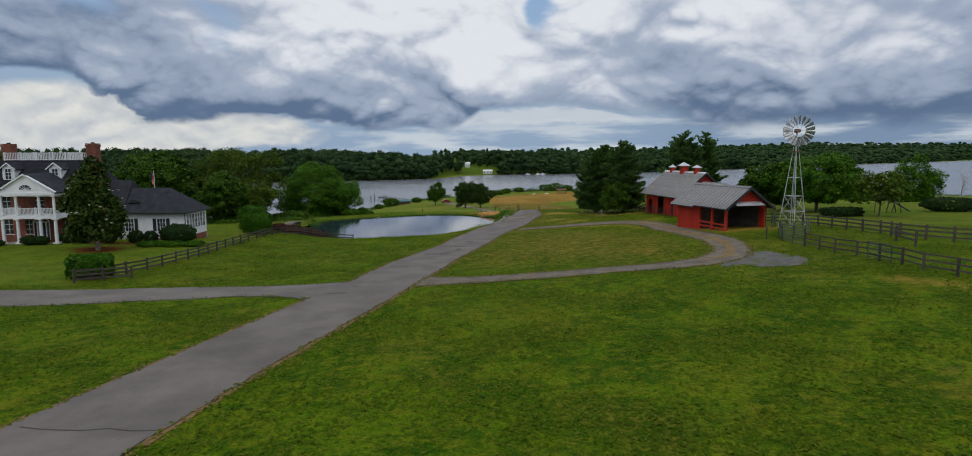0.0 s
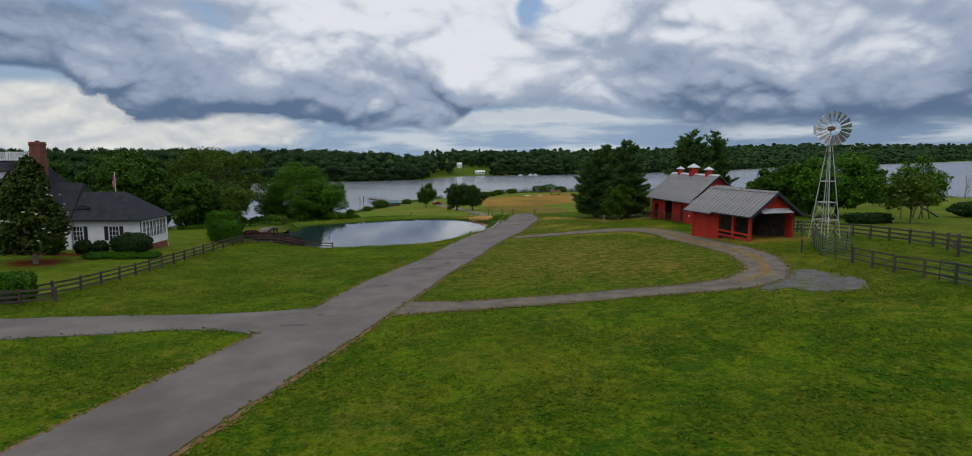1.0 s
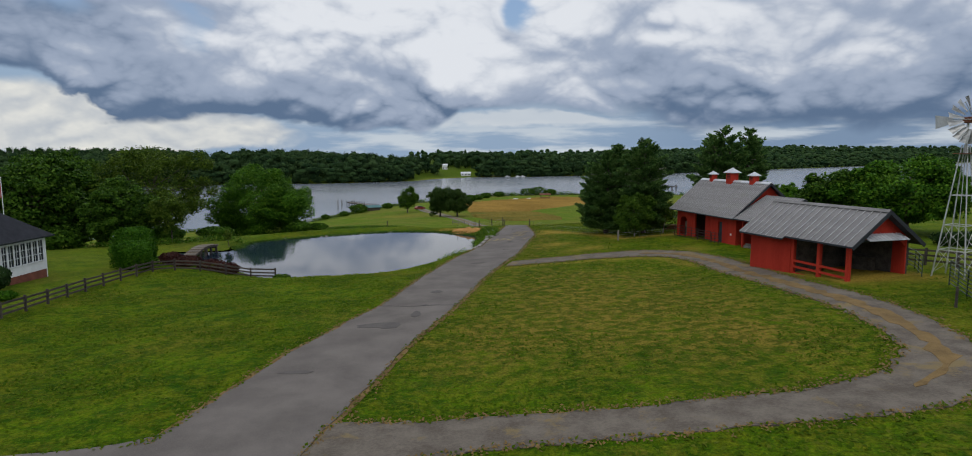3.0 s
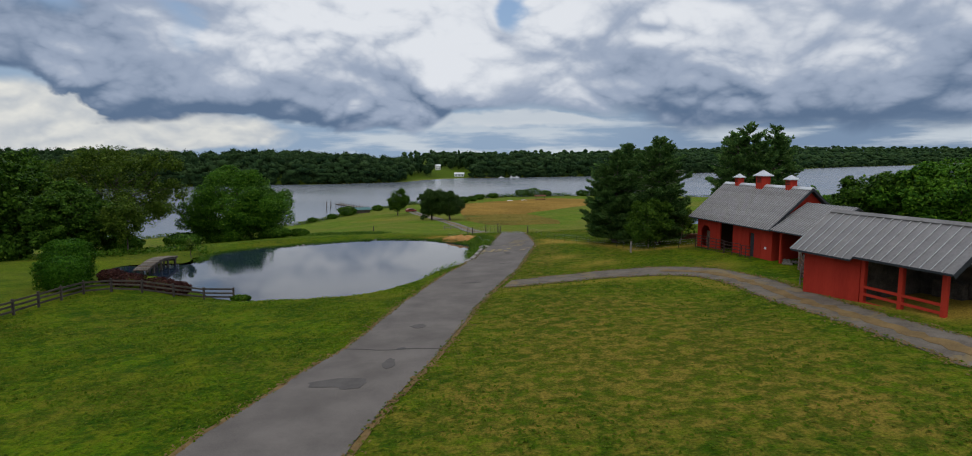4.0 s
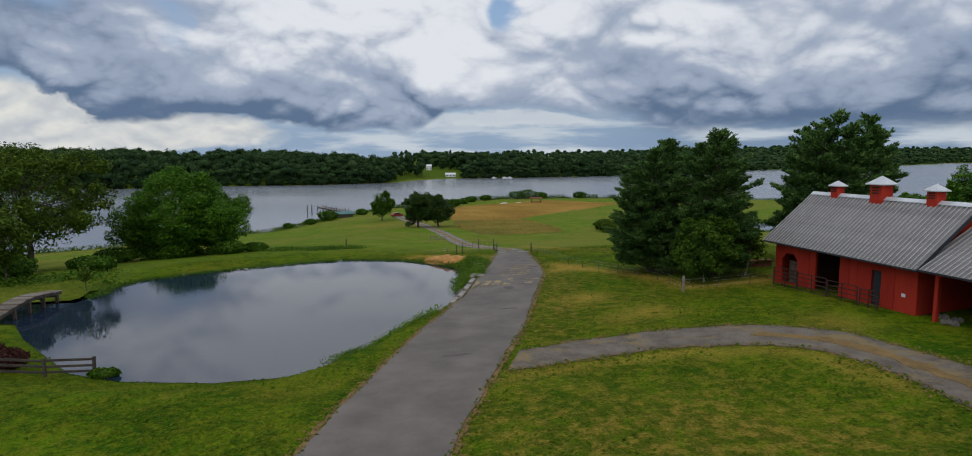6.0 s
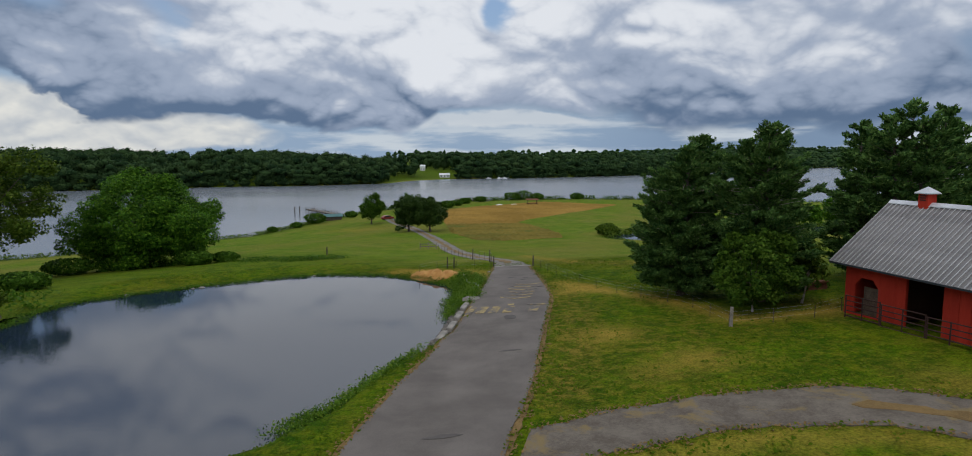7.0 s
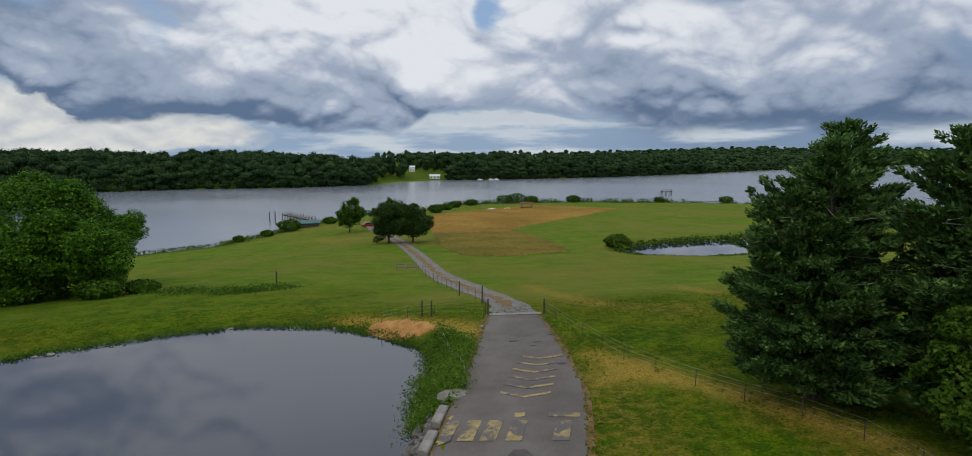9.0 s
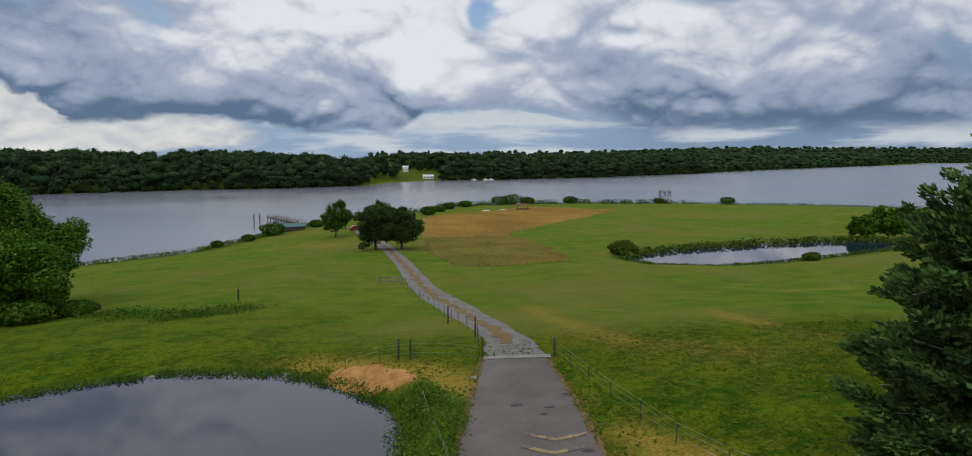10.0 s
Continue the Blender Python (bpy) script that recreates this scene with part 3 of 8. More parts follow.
def cloth_strip(left, right, lift, across=6, step=1.0, ragged=0.0, seed=1):
    """A strip of ground cover laid over the terrain between two edges (lists of points), with a little thickness."""
    rnd = np.random.default_rng(seed)
    le, ri = np.array(left, float), np.array(right, float)

    def spread(p, n):
        s = np.concatenate([[0], np.cumsum(np.hypot(*np.diff(p, axis=0).T))])
        u = np.linspace(0, s[-1], n)
        q = np.stack([np.interp(u, s, p[:, k]) for k in (0, 1)], 1)
        for _ in range(max(1, int(2.0 / step))):
            q[1:-1] = (q[:-2] + 2 * q[1:-1] + q[2:]) / 4
        return q
    n = int(max(np.hypot(*np.diff(le, axis=0).T).sum(), np.hypot(*np.diff(ri, axis=0).T).sum()) / step) + 2
    le, ri = spread(le, n), spread(ri, n)
    u = np.linspace(0, 1, across + 1)
    pts = le[:, None, :] * (1 - u)[None, :, None] + ri[:, None, :] * u[None, :, None]
    if ragged:
        wob = rnd.normal(0, ragged, (n, 2))
        dirs = (ri - le) / np.maximum(np.hypot(*(ri - le).T), 1e-6)[:, None]
        pts[:, 0] += dirs * wob[:, :1]
        pts[:, -1] += dirs * wob[:, 1:]
    z = terrain(pts[..., 0], pts[..., 1]) + lift
    v = np.concatenate([pts, z[..., None]], 2).reshape(-1, 3)
    w = across + 1
    faces = [(r * w + c, r * w + c + 1, (r + 1) * w + c + 1, (r + 1) * w + c) for r in range(n - 1) for c in range(across)]
    low = len(v)
    border = [r * w for r in range(n)] + [(n - 1) * w + c for c in range(1, w)] + [r * w + across for r in range(n - 2, -1, -1)] + [c for c in range(across - 1, 0, -1)]
    skirt = v[border].copy()
    skirt[:, 2] -= lift + 0.12
    v = np.concatenate([v, skirt])
    nb = len(border)
    faces += [(border[k], border[(k + 1) % nb], low + (k + 1) % nb, low + k) for k in range(nb)]
    me = bpy.data.meshes.new("strip")
    me.from_pydata(v.tolist(), [], faces)
    bm = bmesh.new()
    bm.from_mesh(me)
    bmesh.ops.recalc_face_normals(bm, faces=bm.faces)
    if bm.faces and sum(f.normal.z for f in bm.faces) < 0:
        bmesh.ops.reverse_faces(bm, faces=bm.faces)
    return bm


def leaf_mesh(points, outward, size, rnd, material, jitter=0.9, aspect=1.5, fold=0.35):
    """Many small bent leaf clumps, one island each, round the points given."""
    n = len(points)
    nrm = outward + rnd.normal(0, jitter, (n, 3))
    nrm /= np.linalg.norm(nrm, axis=1)[:, None] + 1e-9
    ref = rnd.normal(0, 1, (n, 3))
    a = np.cross(nrm, ref)
    a /= np.linalg.norm(a, axis=1)[:, None] + 1e-9
    b = np.cross(nrm, a)
    s = (size * rnd.uniform(0.6, 1.4, n))[:, None]
    tip = nrm * s * fold
    v = np.stack([points - a * s * aspect * 0.5 - tip, points - b * s * 0.5, points + a * s * aspect * 0.5 - tip, points + b * s * 0.5], 1).reshape(-1, 3)
    me = bpy.data.meshes.new("leaves")
    me.vertices.add(n * 4)
    me.vertices.foreach_set("co", v.astype(np.float32).ravel())
    me.loops.add(n * 6)
    idx = np.arange(n)[:, None] * 4
    me.loops.foreach_set("vertex_index", (idx + np.array([0, 1, 3, 1, 2, 3])).astype(np.int32).ravel())
    me.polygons.add(n * 2)
    me.polygons.foreach_set("loop_start", np.arange(0, n * 6, 3, dtype=np.int32))
    me.update(calc_edges=True)
    me.materials.append(material)
    return me


def blob_points(blobs, n, rnd, shell=0.35):
    """Points near the surfaces of ellipsoids (x, y, z, rx, ry, rz), and the way out of each."""
    b = np.array(blobs, float)
    area = (b[:, 3] * b[:, 4] + b[:, 3] * b[:, 5] + b[:, 4] * b[:, 5])
    pick = rnd.choice(len(b), n, p=area / area.sum())
    d = rnd.normal(0, 1, (n, 3))
    d /= np.linalg.norm(d, axis=1)[:, None]
    lump = 1 + 0.16 * np.sin(d[:, 0] * 7 + pick) * np.sin(d[:, 1] * 6 + 2 * pick) + 0.12 * np.sin(d[:, 2] * 9 + pick * 3)
    r = (1 - shell * rnd.random(n) ** 1.6) * lump
    return b[pick, :3] + d * b[pick, 3:] * r[:, None], d


def limb_tree(bm, base, top, r, targets, rnd, sides=8):
    """A tapered, slightly bent trunk and limbs that reach for the targets."""
    base, top = Vector(base), Vector(top)
    pts = [base.lerp(top, k / 5) + Vector((rnd.normal(0, 0.12), rnd.normal(0, 0.12), 0)) * r * (k > 0) * 2.0 for k in range(6)]
    tube(bm, base - Vector((0, 0, 0.3)), pts[0] + Vector((0, 0, 0.25)), r * 1.5, r * 1.02, sides)
    for k in range(5):
        tube(bm, pts[k], pts[k + 1], r * (1 - 0.16 * k), r * (1 - 0.16 * (k + 1)), sides)
    for q in targets:
        q = Vector(q)
        u = min(0.95, max(0.2, rnd.uniform(0.3, 0.8)))
        s = pts[0].lerp(pts[5], u)
        mid = s.lerp(q, 0.5) + Vector((0, 0, -0.06 * (q - s).length)) + Vector(rnd.normal(0, 0.05, 3)) * (q - s).length
        rr = r * 0.45 * (1 - u * 0.5)
        tube(bm, s, mid, rr, rr * 0.65, 6)
        tube(bm, mid, q, rr * 0.65, rr * 0.2, 5)
    return bm


def broad_tree(name, x, y, tall, wide, leaf, label, seed, leaves=6000, clear=0.16, size=0.42, lumps=22, bark=None, deep=None, trunk=None, category="tree", z=None, weep=0.0):
    """A spreading tree: trunk, limbs, and a crown of many leaf clumps in uneven lobes with gaps."""
    rnd = np.random.default_rng(seed)
    z = height(x, y) if z is None else z
    top = thing(name, (x, y, z), label, category)
    deep = deep or wide
    blobs, lobes = [], []
    c0 = tall * (clear + (1 - clear) * 0.5)
    half = tall * (1 - clear) * 0.5
    for k in range(lumps):
        up = 1 - 1.72 * (k + 0.5) / lumps + rnd.normal(0, 0.07)
        a = k * 2.39996 + rnd.normal(0, 0.25)
        flat = math.sqrt(max(0.0, 1 - min(1.0, abs(up)) ** 2))
        f = rnd.uniform(0.62, 0.94)
        s = rnd.choice([0.65, 0.95, 1.3]) * rnd.uniform(0.9, 1.1) * 1.36 / math.sqrt(lumps)
        c = np.array([math.cos(a) * flat * wide / 2 * f, math.sin(a) * flat * deep / 2 * f, c0 + up * half * f])
        rad = np.array([s * wide / 2, s * deep / 2, s * max(half, wide * 0.36) * 0.9])
        lobes.append(tuple(c))
        for q in range(7):
            d = rnd.normal(0, 1, 3)
            d[2] = d[2] * 0.8 + 0.35
            d = d / np.linalg.norm(d) + np.array([math.cos(a) * flat, math.sin(a) * flat, max(up, 0.0)]) * 0.45
            g = rnd.uniform(0.42, 0.62)
            e = c + d * rad * rnd.uniform(0.55, 0.95)
            blobs.append((e[0], e[1], e[2], rad[0] * g, rad[1] * g, rad[2] * g))
    if clear < 0.04:
        for k in range(26):
            a, f = k * 2.39996 + rnd.normal(0, 0.15), rnd.uniform(0.55, 0.84)
            blobs.append((math.cos(a) * wide / 2 * f, math.sin(a) * deep / 2 * f, tall * rnd.uniform(0.06, 0.30), wide * 0.10, deep * 0.10, tall * rnd.uniform(0.07, 0.11)))
    b = np.array(blobs)
    fit = np.array([wide / 2 / (np.abs(b[:, 0]) + b[:, 3]).max(), deep / 2 / (np.abs(b[:, 1]) + b[:, 4]).max(), tall / (b[:, 2] + b[:, 5]).max()])
    blobs = np.hstack([b[:, :3] * fit, b[:, 3:] * fit])
    lobes = [tuple(np.array(c) * fit) for c in lobes]
    part("trunk", limb_tree(bmesh.new(), (0, 0, 0), (rnd.normal(0, 0.2), rnd.normal(0, 0.2), tall * 0.72), trunk or tall * 0.026, lobes[:18], rnd), bark or BARK, top, smooth_shade=True)
    inner = leaves // (6 if lumps > 16 else 3)
    pts, out = blob_points(blobs, leaves - inner, rnd, 0.45)
    p2, o2 = blob_points([(0, 0, c0 - half * 0.12, wide * 0.35, deep * 0.35, half * 0.82)], inner, rnd, 0.5)
    pts, out = np.concatenate([pts, p2]), np.concatenate([out, o2])
    if weep:
        pts[:, 2] -= rnd.random(leaves) ** 2 * weep
    pts[:, 2] = np.maximum(pts[:, 2], tall * clear * 0.5 * rnd.uniform(0.6, 1.4, leaves))
    part("crown", leaf_mesh(pts, out * 0.65 + np.array([0, 0, 0.8]), size, rnd, leaf, 0.5), None, top)
    return top


def cedar_tree(name, x, y, tall, wide, label, seed, leaf=None, leaves=9000, size=0.24, skirt=0.03, z=None, point=0.42, heads=5, rag=0.35, boughs=110, bark=None):
    """An evergreen: a straight trunk and ragged upswept boughs, wider below, with an uneven spire."""
    rnd = np.random.default_rng(seed)
    z = height(x, y) if z is None else z
    top = thing(name, (x, y, z), label, "tree")
    bm = bmesh.new()
    tube(bm, (0, 0, -0.3), (0, 0, tall * 0.5), tall * 0.026, tall * 0.016)
    tube(bm, (0, 0, tall * 0.5), (0, 0, tall * 0.97), tall * 0.016, 0.02)
    blobs = []
    n = boughs
    spires = [(0.0, 0.0, 1.0)] + [(rnd.normal(0, wide * 0.16), rnd.normal(0, wide * 0.16), rnd.uniform(0.84, 0.97)) for _ in range(heads - 1)]
    for k in range(n):
        u = ((k + rnd.random()) / n) ** 0.9
        sx, sy, st = spires[k % heads] if u > 0.45 else (0.0, 0.0, 1.0)
        h = tall * (skirt + (0.95 - skirt) * u) * (st if u > 0.45 else 1.0)
        prof = (1 - u) ** point * min(1.0, 0.7 + u * 2.2)
        reach = wide / 2 * max(0.05, prof) * rnd.uniform(rag, 1.12)
        if u > 0.45:
            reach *= 0.9
        a = k * 2.39996 + rnd.normal(0, 0.5)
        c = Vector((sx * (u > 0.45) + math.cos(a) * reach * 0.8, sy * (u > 0.45) + math.sin(a) * reach * 0.8, h))
        tube(bm, (0, 0, max(0.1, h - reach * 0.45)), c, 0.05, 0.01, 5)
        rr = wide * rnd.uniform(0.06, 0.12) * (1.15 - 0.42 * u)
        blobs.append((c.x, c.y, c.z + rr * 0.3, rr, rr, rr * rnd.uniform(0.8, 1.35)))
    for sx, sy, st in spires:
        blobs += [(sx, sy, tall * st * f, 0.28, 0.28, 0.7) for f in (0.90, 0.96)]
    if heads != 5:
        blobs += [(0, 0, tall * f, wide * 0.36 * (1 - f) ** point, wide * 0.36 * (1 - f) ** point, tall * 0.09) for f in (0.2, 0.33, 0.46, 0.59, 0.72, 0.83)]
    part("trunk", bm, bark or BARK, top, smooth_shade=True)
    pts, out = blob_points(blobs, leaves, rnd, 0.5)
    out = out + np.array([0, 0, 0.5])
    part("crown", leaf_mesh(pts, out, size, rnd, leaf or CEDAR_LEAF, 0.8, 1.9, 0.3), None, top)
    return top


def spray_mesh(points, along, outward, size, rnd, material, aspect=2.4, jitter=0.45):
    """Many small pointed sprays, one island each, lying along the given directions."""
    n = len(points)
    a = along + rnd.normal(0, jitter, (n, 3))
    a /= np.linalg.norm(a, axis=1)[:, None] + 1e-9
    up = outward + rnd.normal(0, 0.45, (n, 3))
    b = np.cross(up, a)
    b /= np.linalg.norm(b, axis=1)[:, None] + 1e-9
    nrm = np.cross(a, b)
    s = (size * rnd.uniform(0.6, 1.4, n))[:, None]
    v = np.stack([points - a * s * aspect * 0.5, points - b * s * 0.5 + a * s * 0.2 - nrm * s * 0.25, points + a * s * aspect * 0.5 - nrm * s * 0.15, points + b * s * 0.5 + a * s * 0.2 - nrm * s * 0.25], 1).reshape(-1, 3)
    me = bpy.data.meshes.new("sprays")
    me.vertices.add(n * 4)
    me.vertices.foreach_set("co", v.astype(np.float32).ravel())
    me.loops.add(n * 6)
    idx = np.arange(n)[:, None] * 4
    me.loops.foreach_set("vertex_index", (idx + np.array([0, 1, 2, 0, 2, 3])).astype(np.int32).ravel())
    me.polygons.add(n * 2)
    me.polygons.foreach_set("loop_start", np.arange(0, n * 6, 3, dtype=np.int32))
    me.update(calc_edges=True)
    me.materials.append(material)
    return me


def red_cedar(name, x, y, tall, wide, label, seed, leaves=60000, boughs=150, leaders=((0.0, 0.0, 1.0),), size=0.10, skirt=0.05, point=0.46, z=None, spray=0.48, dead=14):
    """A ragged evergreen: leaders that part low down, upswept boughs, and each bough fledged with separate sprays."""
    rnd = np.random.default_rng(seed)
    z = height(x, y) if z is None else z
    top = thing(name, (x, y, z), label, "tree")
    bm = bmesh.new()
    r0 = tall * 0.024
    fork = Vector((0, 0, tall * 0.16))
    tube(bm, (0, 0, -0.3), fork, r0 * 1.25, r0)
    tips = [Vector((lx, ly, tall * lt)) for lx, ly, lt in leaders]
    for tip in tips:
        mid = fork.lerp(tip, 0.5) + Vector((tip.x * 0.15, tip.y * 0.15, 0))
        tube(bm, fork, mid, r0 * 0.8, r0 * 0.5)
        tube(bm, mid, tip, r0 * 0.5, 0.015)
    centre, heading, weight, radius = [], [], [], []
    for k in range(boughs):
        tip = tips[k % len(tips)]
        u = min(0.985, (((k // len(tips)) + rnd.random()) / (boughs / len(tips))) ** 0.92)
        h = skirt * tall + (tip.z - skirt * tall) * u
        f = min(1.0, max(0.0, (h - fork.z) / max(0.1, tip.z - fork.z)))
        axis = fork.lerp(tip, f)
        axis = Vector((axis.x, axis.y, h))
        prof = (1 - u) ** point * min(1.0, 0.74 + u * 1.6)
        reach = max(0.32, wide / 2 * prof * rnd.choice([0.72, 0.88, 0.98, 1.1]) * rnd.uniform(0.9, 1.08))
        a = k * 2.39996 + rnd.normal(0, 0.35)
        d = Vector((math.cos(a), math.sin(a), 0))
        if len(tips) > 1:
            reach *= 0.80 + 0.20 * max(-1.0, min(1.0, d.dot(Vector((axis.x, axis.y, 0))) * 2.0 / max(0.5, wide * 0.16)))
        rise = 0.12 + 0.36 * u + rnd.normal(0, 0.10)
        s0 = axis - Vector((0, 0, 0.12 * reach))
        s1 = axis + d * reach * 0.55 + Vector((0, 0, reach * rise * 0.30))
        s2 = axis + d * reach + Vector((0, 0, reach * rise))
        tube(bm, s0, s1, 0.028 + 0.012 * reach, 0.022, 5)
        tube(bm, s1, s2, 0.022, 0.008, 4)
        side = Vector((-d.y, d.x, 0))
        count = max(2, int(reach * 2.6))
        for q in range(count):
            t = 0.34 + 0.66 * (q + rnd.random()) / count
            p = s0.lerp(s1, t / 0.55) if t < 0.55 else s1.lerp(s2, (t - 0.55) / 0.45)
            sway = rnd.uniform(-1, 1)
            off = sway * (0.16 + 0.40 * reach * (1.08 - t)) * 0.9
            rr = spray * rnd.uniform(0.55, 1.2) * (1.12 - 0.45 * t) * (1.05 - 0.3 * u)
            centre.append((p + side * off + Vector((0, 0, rnd.uniform(-0.05, 0.16))))[:])
            heading.append((d * 0.9 + side * sway * 0.7 + Vector((0, 0, 0.25 + 0.6 * u)))[:])
            radius.append(rr)
            weight.append(rr ** 2)
    for tip in tips:
        for q in range(3):
            centre.append((tip - Vector((rnd.normal(0, 0.06), rnd.normal(0, 0.06), 0.28 * q)))[:])
            heading.append((0.0, 0.0, 1.0))
            radius.append(0.16 + 0.06 * q)
            weight.append(0.03 + 0.02 * q)
    part("trunk", bm, BARK, top, smooth_shade=True)
    if dead:
        twigs = bmesh.new()
        for k in range(dead * 6):
            a, h = rnd.uniform(0, 6.28), tall * rnd.uniform(0.06, 0.7)
            d = Vector((math.cos(a), math.sin(a), rnd.uniform(-0.25, 0.35)))
            p = Vector((d.x * 0.2, d.y * 0.2, h))
            tube(twigs, p, p + d * wide * rnd.uniform(0.12, 0.30), 0.022, 0.006, 4)
        part("dead_twigs", twigs, PALE_BARK, top, "bare grey dead inner twigs")
    c, g, r, w = np.array(centre), np.array(heading), np.array(radius), np.array(weight)
    pick = rnd.choice(len(c), leaves, p=w / w.sum())
    g = g / np.linalg.norm(g, axis=1)[:, None]
    e = rnd.normal(0, 1, (leaves, 3))
    e /= np.linalg.norm(e, axis=1)[:, None]
    e *= (rnd.random((leaves, 1)) ** 0.45)
    pts = c[pick] + (e * np.array([1, 1, 0.62]) + g[pick] * (e * g[pick]).sum(1)[:, None] * 0.75) * r[pick][:, None]
    pts[:, 2] = np.maximum(pts[:, 2], 0.12)
    out = e * 0.6 + np.array([0, 0, 0.9])
    part("crown", spray_mesh(pts, g[pick] + e * 0.5, out, size, rnd, CEDAR_LEAF), None, top)
    return top


def shrub(name, x, y, sx, sy, tall, leaf, label, seed, leaves=1800, size=0.16, boxy=False, group="", turn=0.0):
    """A clipped or loose shrub: short stems and a dense skin of small leaves."""
    rnd = np.random.default_rng(seed)
    top = thing(name, (x, y, height(x, y) - 0.04), label, "shrub", group, turn)
    bm = bmesh.new()
    for _ in range(5):
        tube(bm, (rnd.uniform(-0.2, 0.2) * sx, rnd.uniform(-0.2, 0.2) * sy, 0), (rnd.uniform(-0.35, 0.35) * sx, rnd.uniform(-0.35, 0.35) * sy, tall * 0.8), 0.04, 0.015, 5)
    part("stems", bm, BARK, top)
    d = rnd.normal(0, 1, (leaves, 3))
    d /= np.linalg.norm(d, axis=1)[:, None]
    if boxy:
        q = d / np.max(np.abs(d), axis=1)[:, None]
        d2 = d * 0.35 + q * 0.65
        d2 = d2 / np.maximum(1.0, np.max(np.abs(d2), axis=1))[:, None]
    else:
        d2 = d
    lump = 1 + 0.07 * np.sin(d[:, 0] * 5 + seed) * np.sin(d[:, 1] * 6) + 0.05 * np.sin(d[:, 2] * 8 + seed)
    r = (1 - 0.22 * rnd.random(leaves) ** 2) * lump
    pts = np.stack([d2[:, 0] * sx / 2 * r, d2[:, 1] * sy / 2 * r, tall * 0.52 + d2[:, 2] * tall * 0.48 * r], 1)
    pts[:, 2] = np.maximum(pts[:, 2], 0.05)
    part("crown", leaf_mesh(pts, d, size, rnd, leaf, 0.55), None, top)
    return top


def board_fence(pts, label, rails=(0.35, 0.72, 1.08), post_high=1.25, spacing=2.4, material=None, post_w=0.14, rail_h=0.14, group="", rail_w=0.04, z_of=None, name="rail_fence"):
    """A post-and-rail fence along a line: each post and each rail a piece of its own."""
    material = material or BOARD
    p = np.array(pts, float)
    s = np.concatenate([[0], np.cumsum(np.hypot(*np.diff(p, axis=0).T))])
    n = max(1, round(s[-1] / spacing))
    u = np.linspace(0, s[-1], n + 1)
    xs, ys = np.interp(u, s, p[:, 0]), np.interp(u, s, p[:, 1])
    zs = terrain(xs, ys)
    rnd = random.Random(len(pts) * 7 + int(s[-1]))
    top = thing(name, (xs[0], ys[0], zs[0]), label, "fence", group)
    at = [Vector((xs[k] - xs[0], ys[k] - ys[0], zs[k] - zs[0])) for k in range(n + 1)]
    for k in range(n + 1):
        lean = Vector((rnd.uniform(-0.03, 0.03), rnd.uniform(-0.03, 0.03), post_high + rnd.uniform(-0.05, 0.05)))
        bar("post", at[k] - Vector((0, 0, 0.15)), at[k] + lean, post_w, post_w, material, top)
    for k in range(n):
        for h in rails:
            a = at[k] + Vector((0, 0, h + rnd.uniform(-0.025, 0.025)))
            b = at[k + 1] + Vector((0, 0, h + rnd.uniform(-0.025, 0.025)))
            bar("rail", a, b, rail_w, rail_h, material, top)
    return top

# ---------------------------------------------------------------- land and water


def steps(*spans):
    out = []
    for a, b, d in spans:
        out += list(np.arange(a, b, d))
    return np.array(out + [spans[-1][1]])


def near_line(x, y, pts, w):
    """1 on a line through the points, fading out over w metres."""
    best = np.full(x.shape, 1e9)
    for (ax, ay), (bx, by) in zip(pts, pts[1:]):
        dx, dy = bx - ax, by - ay
        u = np.clip(((x - ax) * dx + (y - ay) * dy) / (dx * dx + dy * dy), 0, 1)
        best = np.minimum(best, np.hypot(x - ax - u * dx, y - ay - u * dy))
    return np.exp(-(best / w) ** 2)


ROAD_L = [(-24, -8), (-19.3, 8), (-16.9, 20), (-13.1, 33.3), (-11.7, 39.5), (-10.3, 45.6), (-8.7, 56), (-6.5, 63.8), (-5.5, 66.0), (-4.8, 69.2), (-3.5, 77.6), (-0.8, 90), (1.1, 97), (2.7, 104.5), (4.5, 113), (5.5, 118), (6.8, 126)]
ROAD_R = [(-18, -8), (-13.4, 8), (-11.0, 18.5), (-8.4, 30), (-6.1, 39), (-4.3, 48), (-2.7, 57), (-0.8, 63.6), (0.0, 67.2), (1.5, 75), (3.4, 82), (5.5, 89.5), (7.8, 100), (9.7, 108.5), (10.1, 114), (10.2, 119.5), (10.2, 125.2)]
DRIVE_N = [(-62, 36), (-46, 37.4), (-31, 38.3), (-24, 39.7), (-15.3, 40.9), (-11.9, 39.8), (-11.0, 38)]
DRIVE_F = [(-62, 43.5), (-46, 43.7), (-31.8, 44.0), (-24.4, 44.4), (-15.4, 44.8), (-10.4, 45.6), (-9.4, 48.5)]
LOOP_OUT = [(-5.2, 42.6), (-2, 43.3), (1.1, 44.0), (8.3, 43.8), (13.2, 43.9), (16.8, 44.5), (19.8, 46.3), (21.5, 49.5), (22.9, 54), (23.5, 59), (23.0, 66), (23.1, 72), (23.2, 78), (21.8, 83.8), (18.0, 86.2), (12.5, 86.6), (8, 85.9), (4.8, 84.6)]
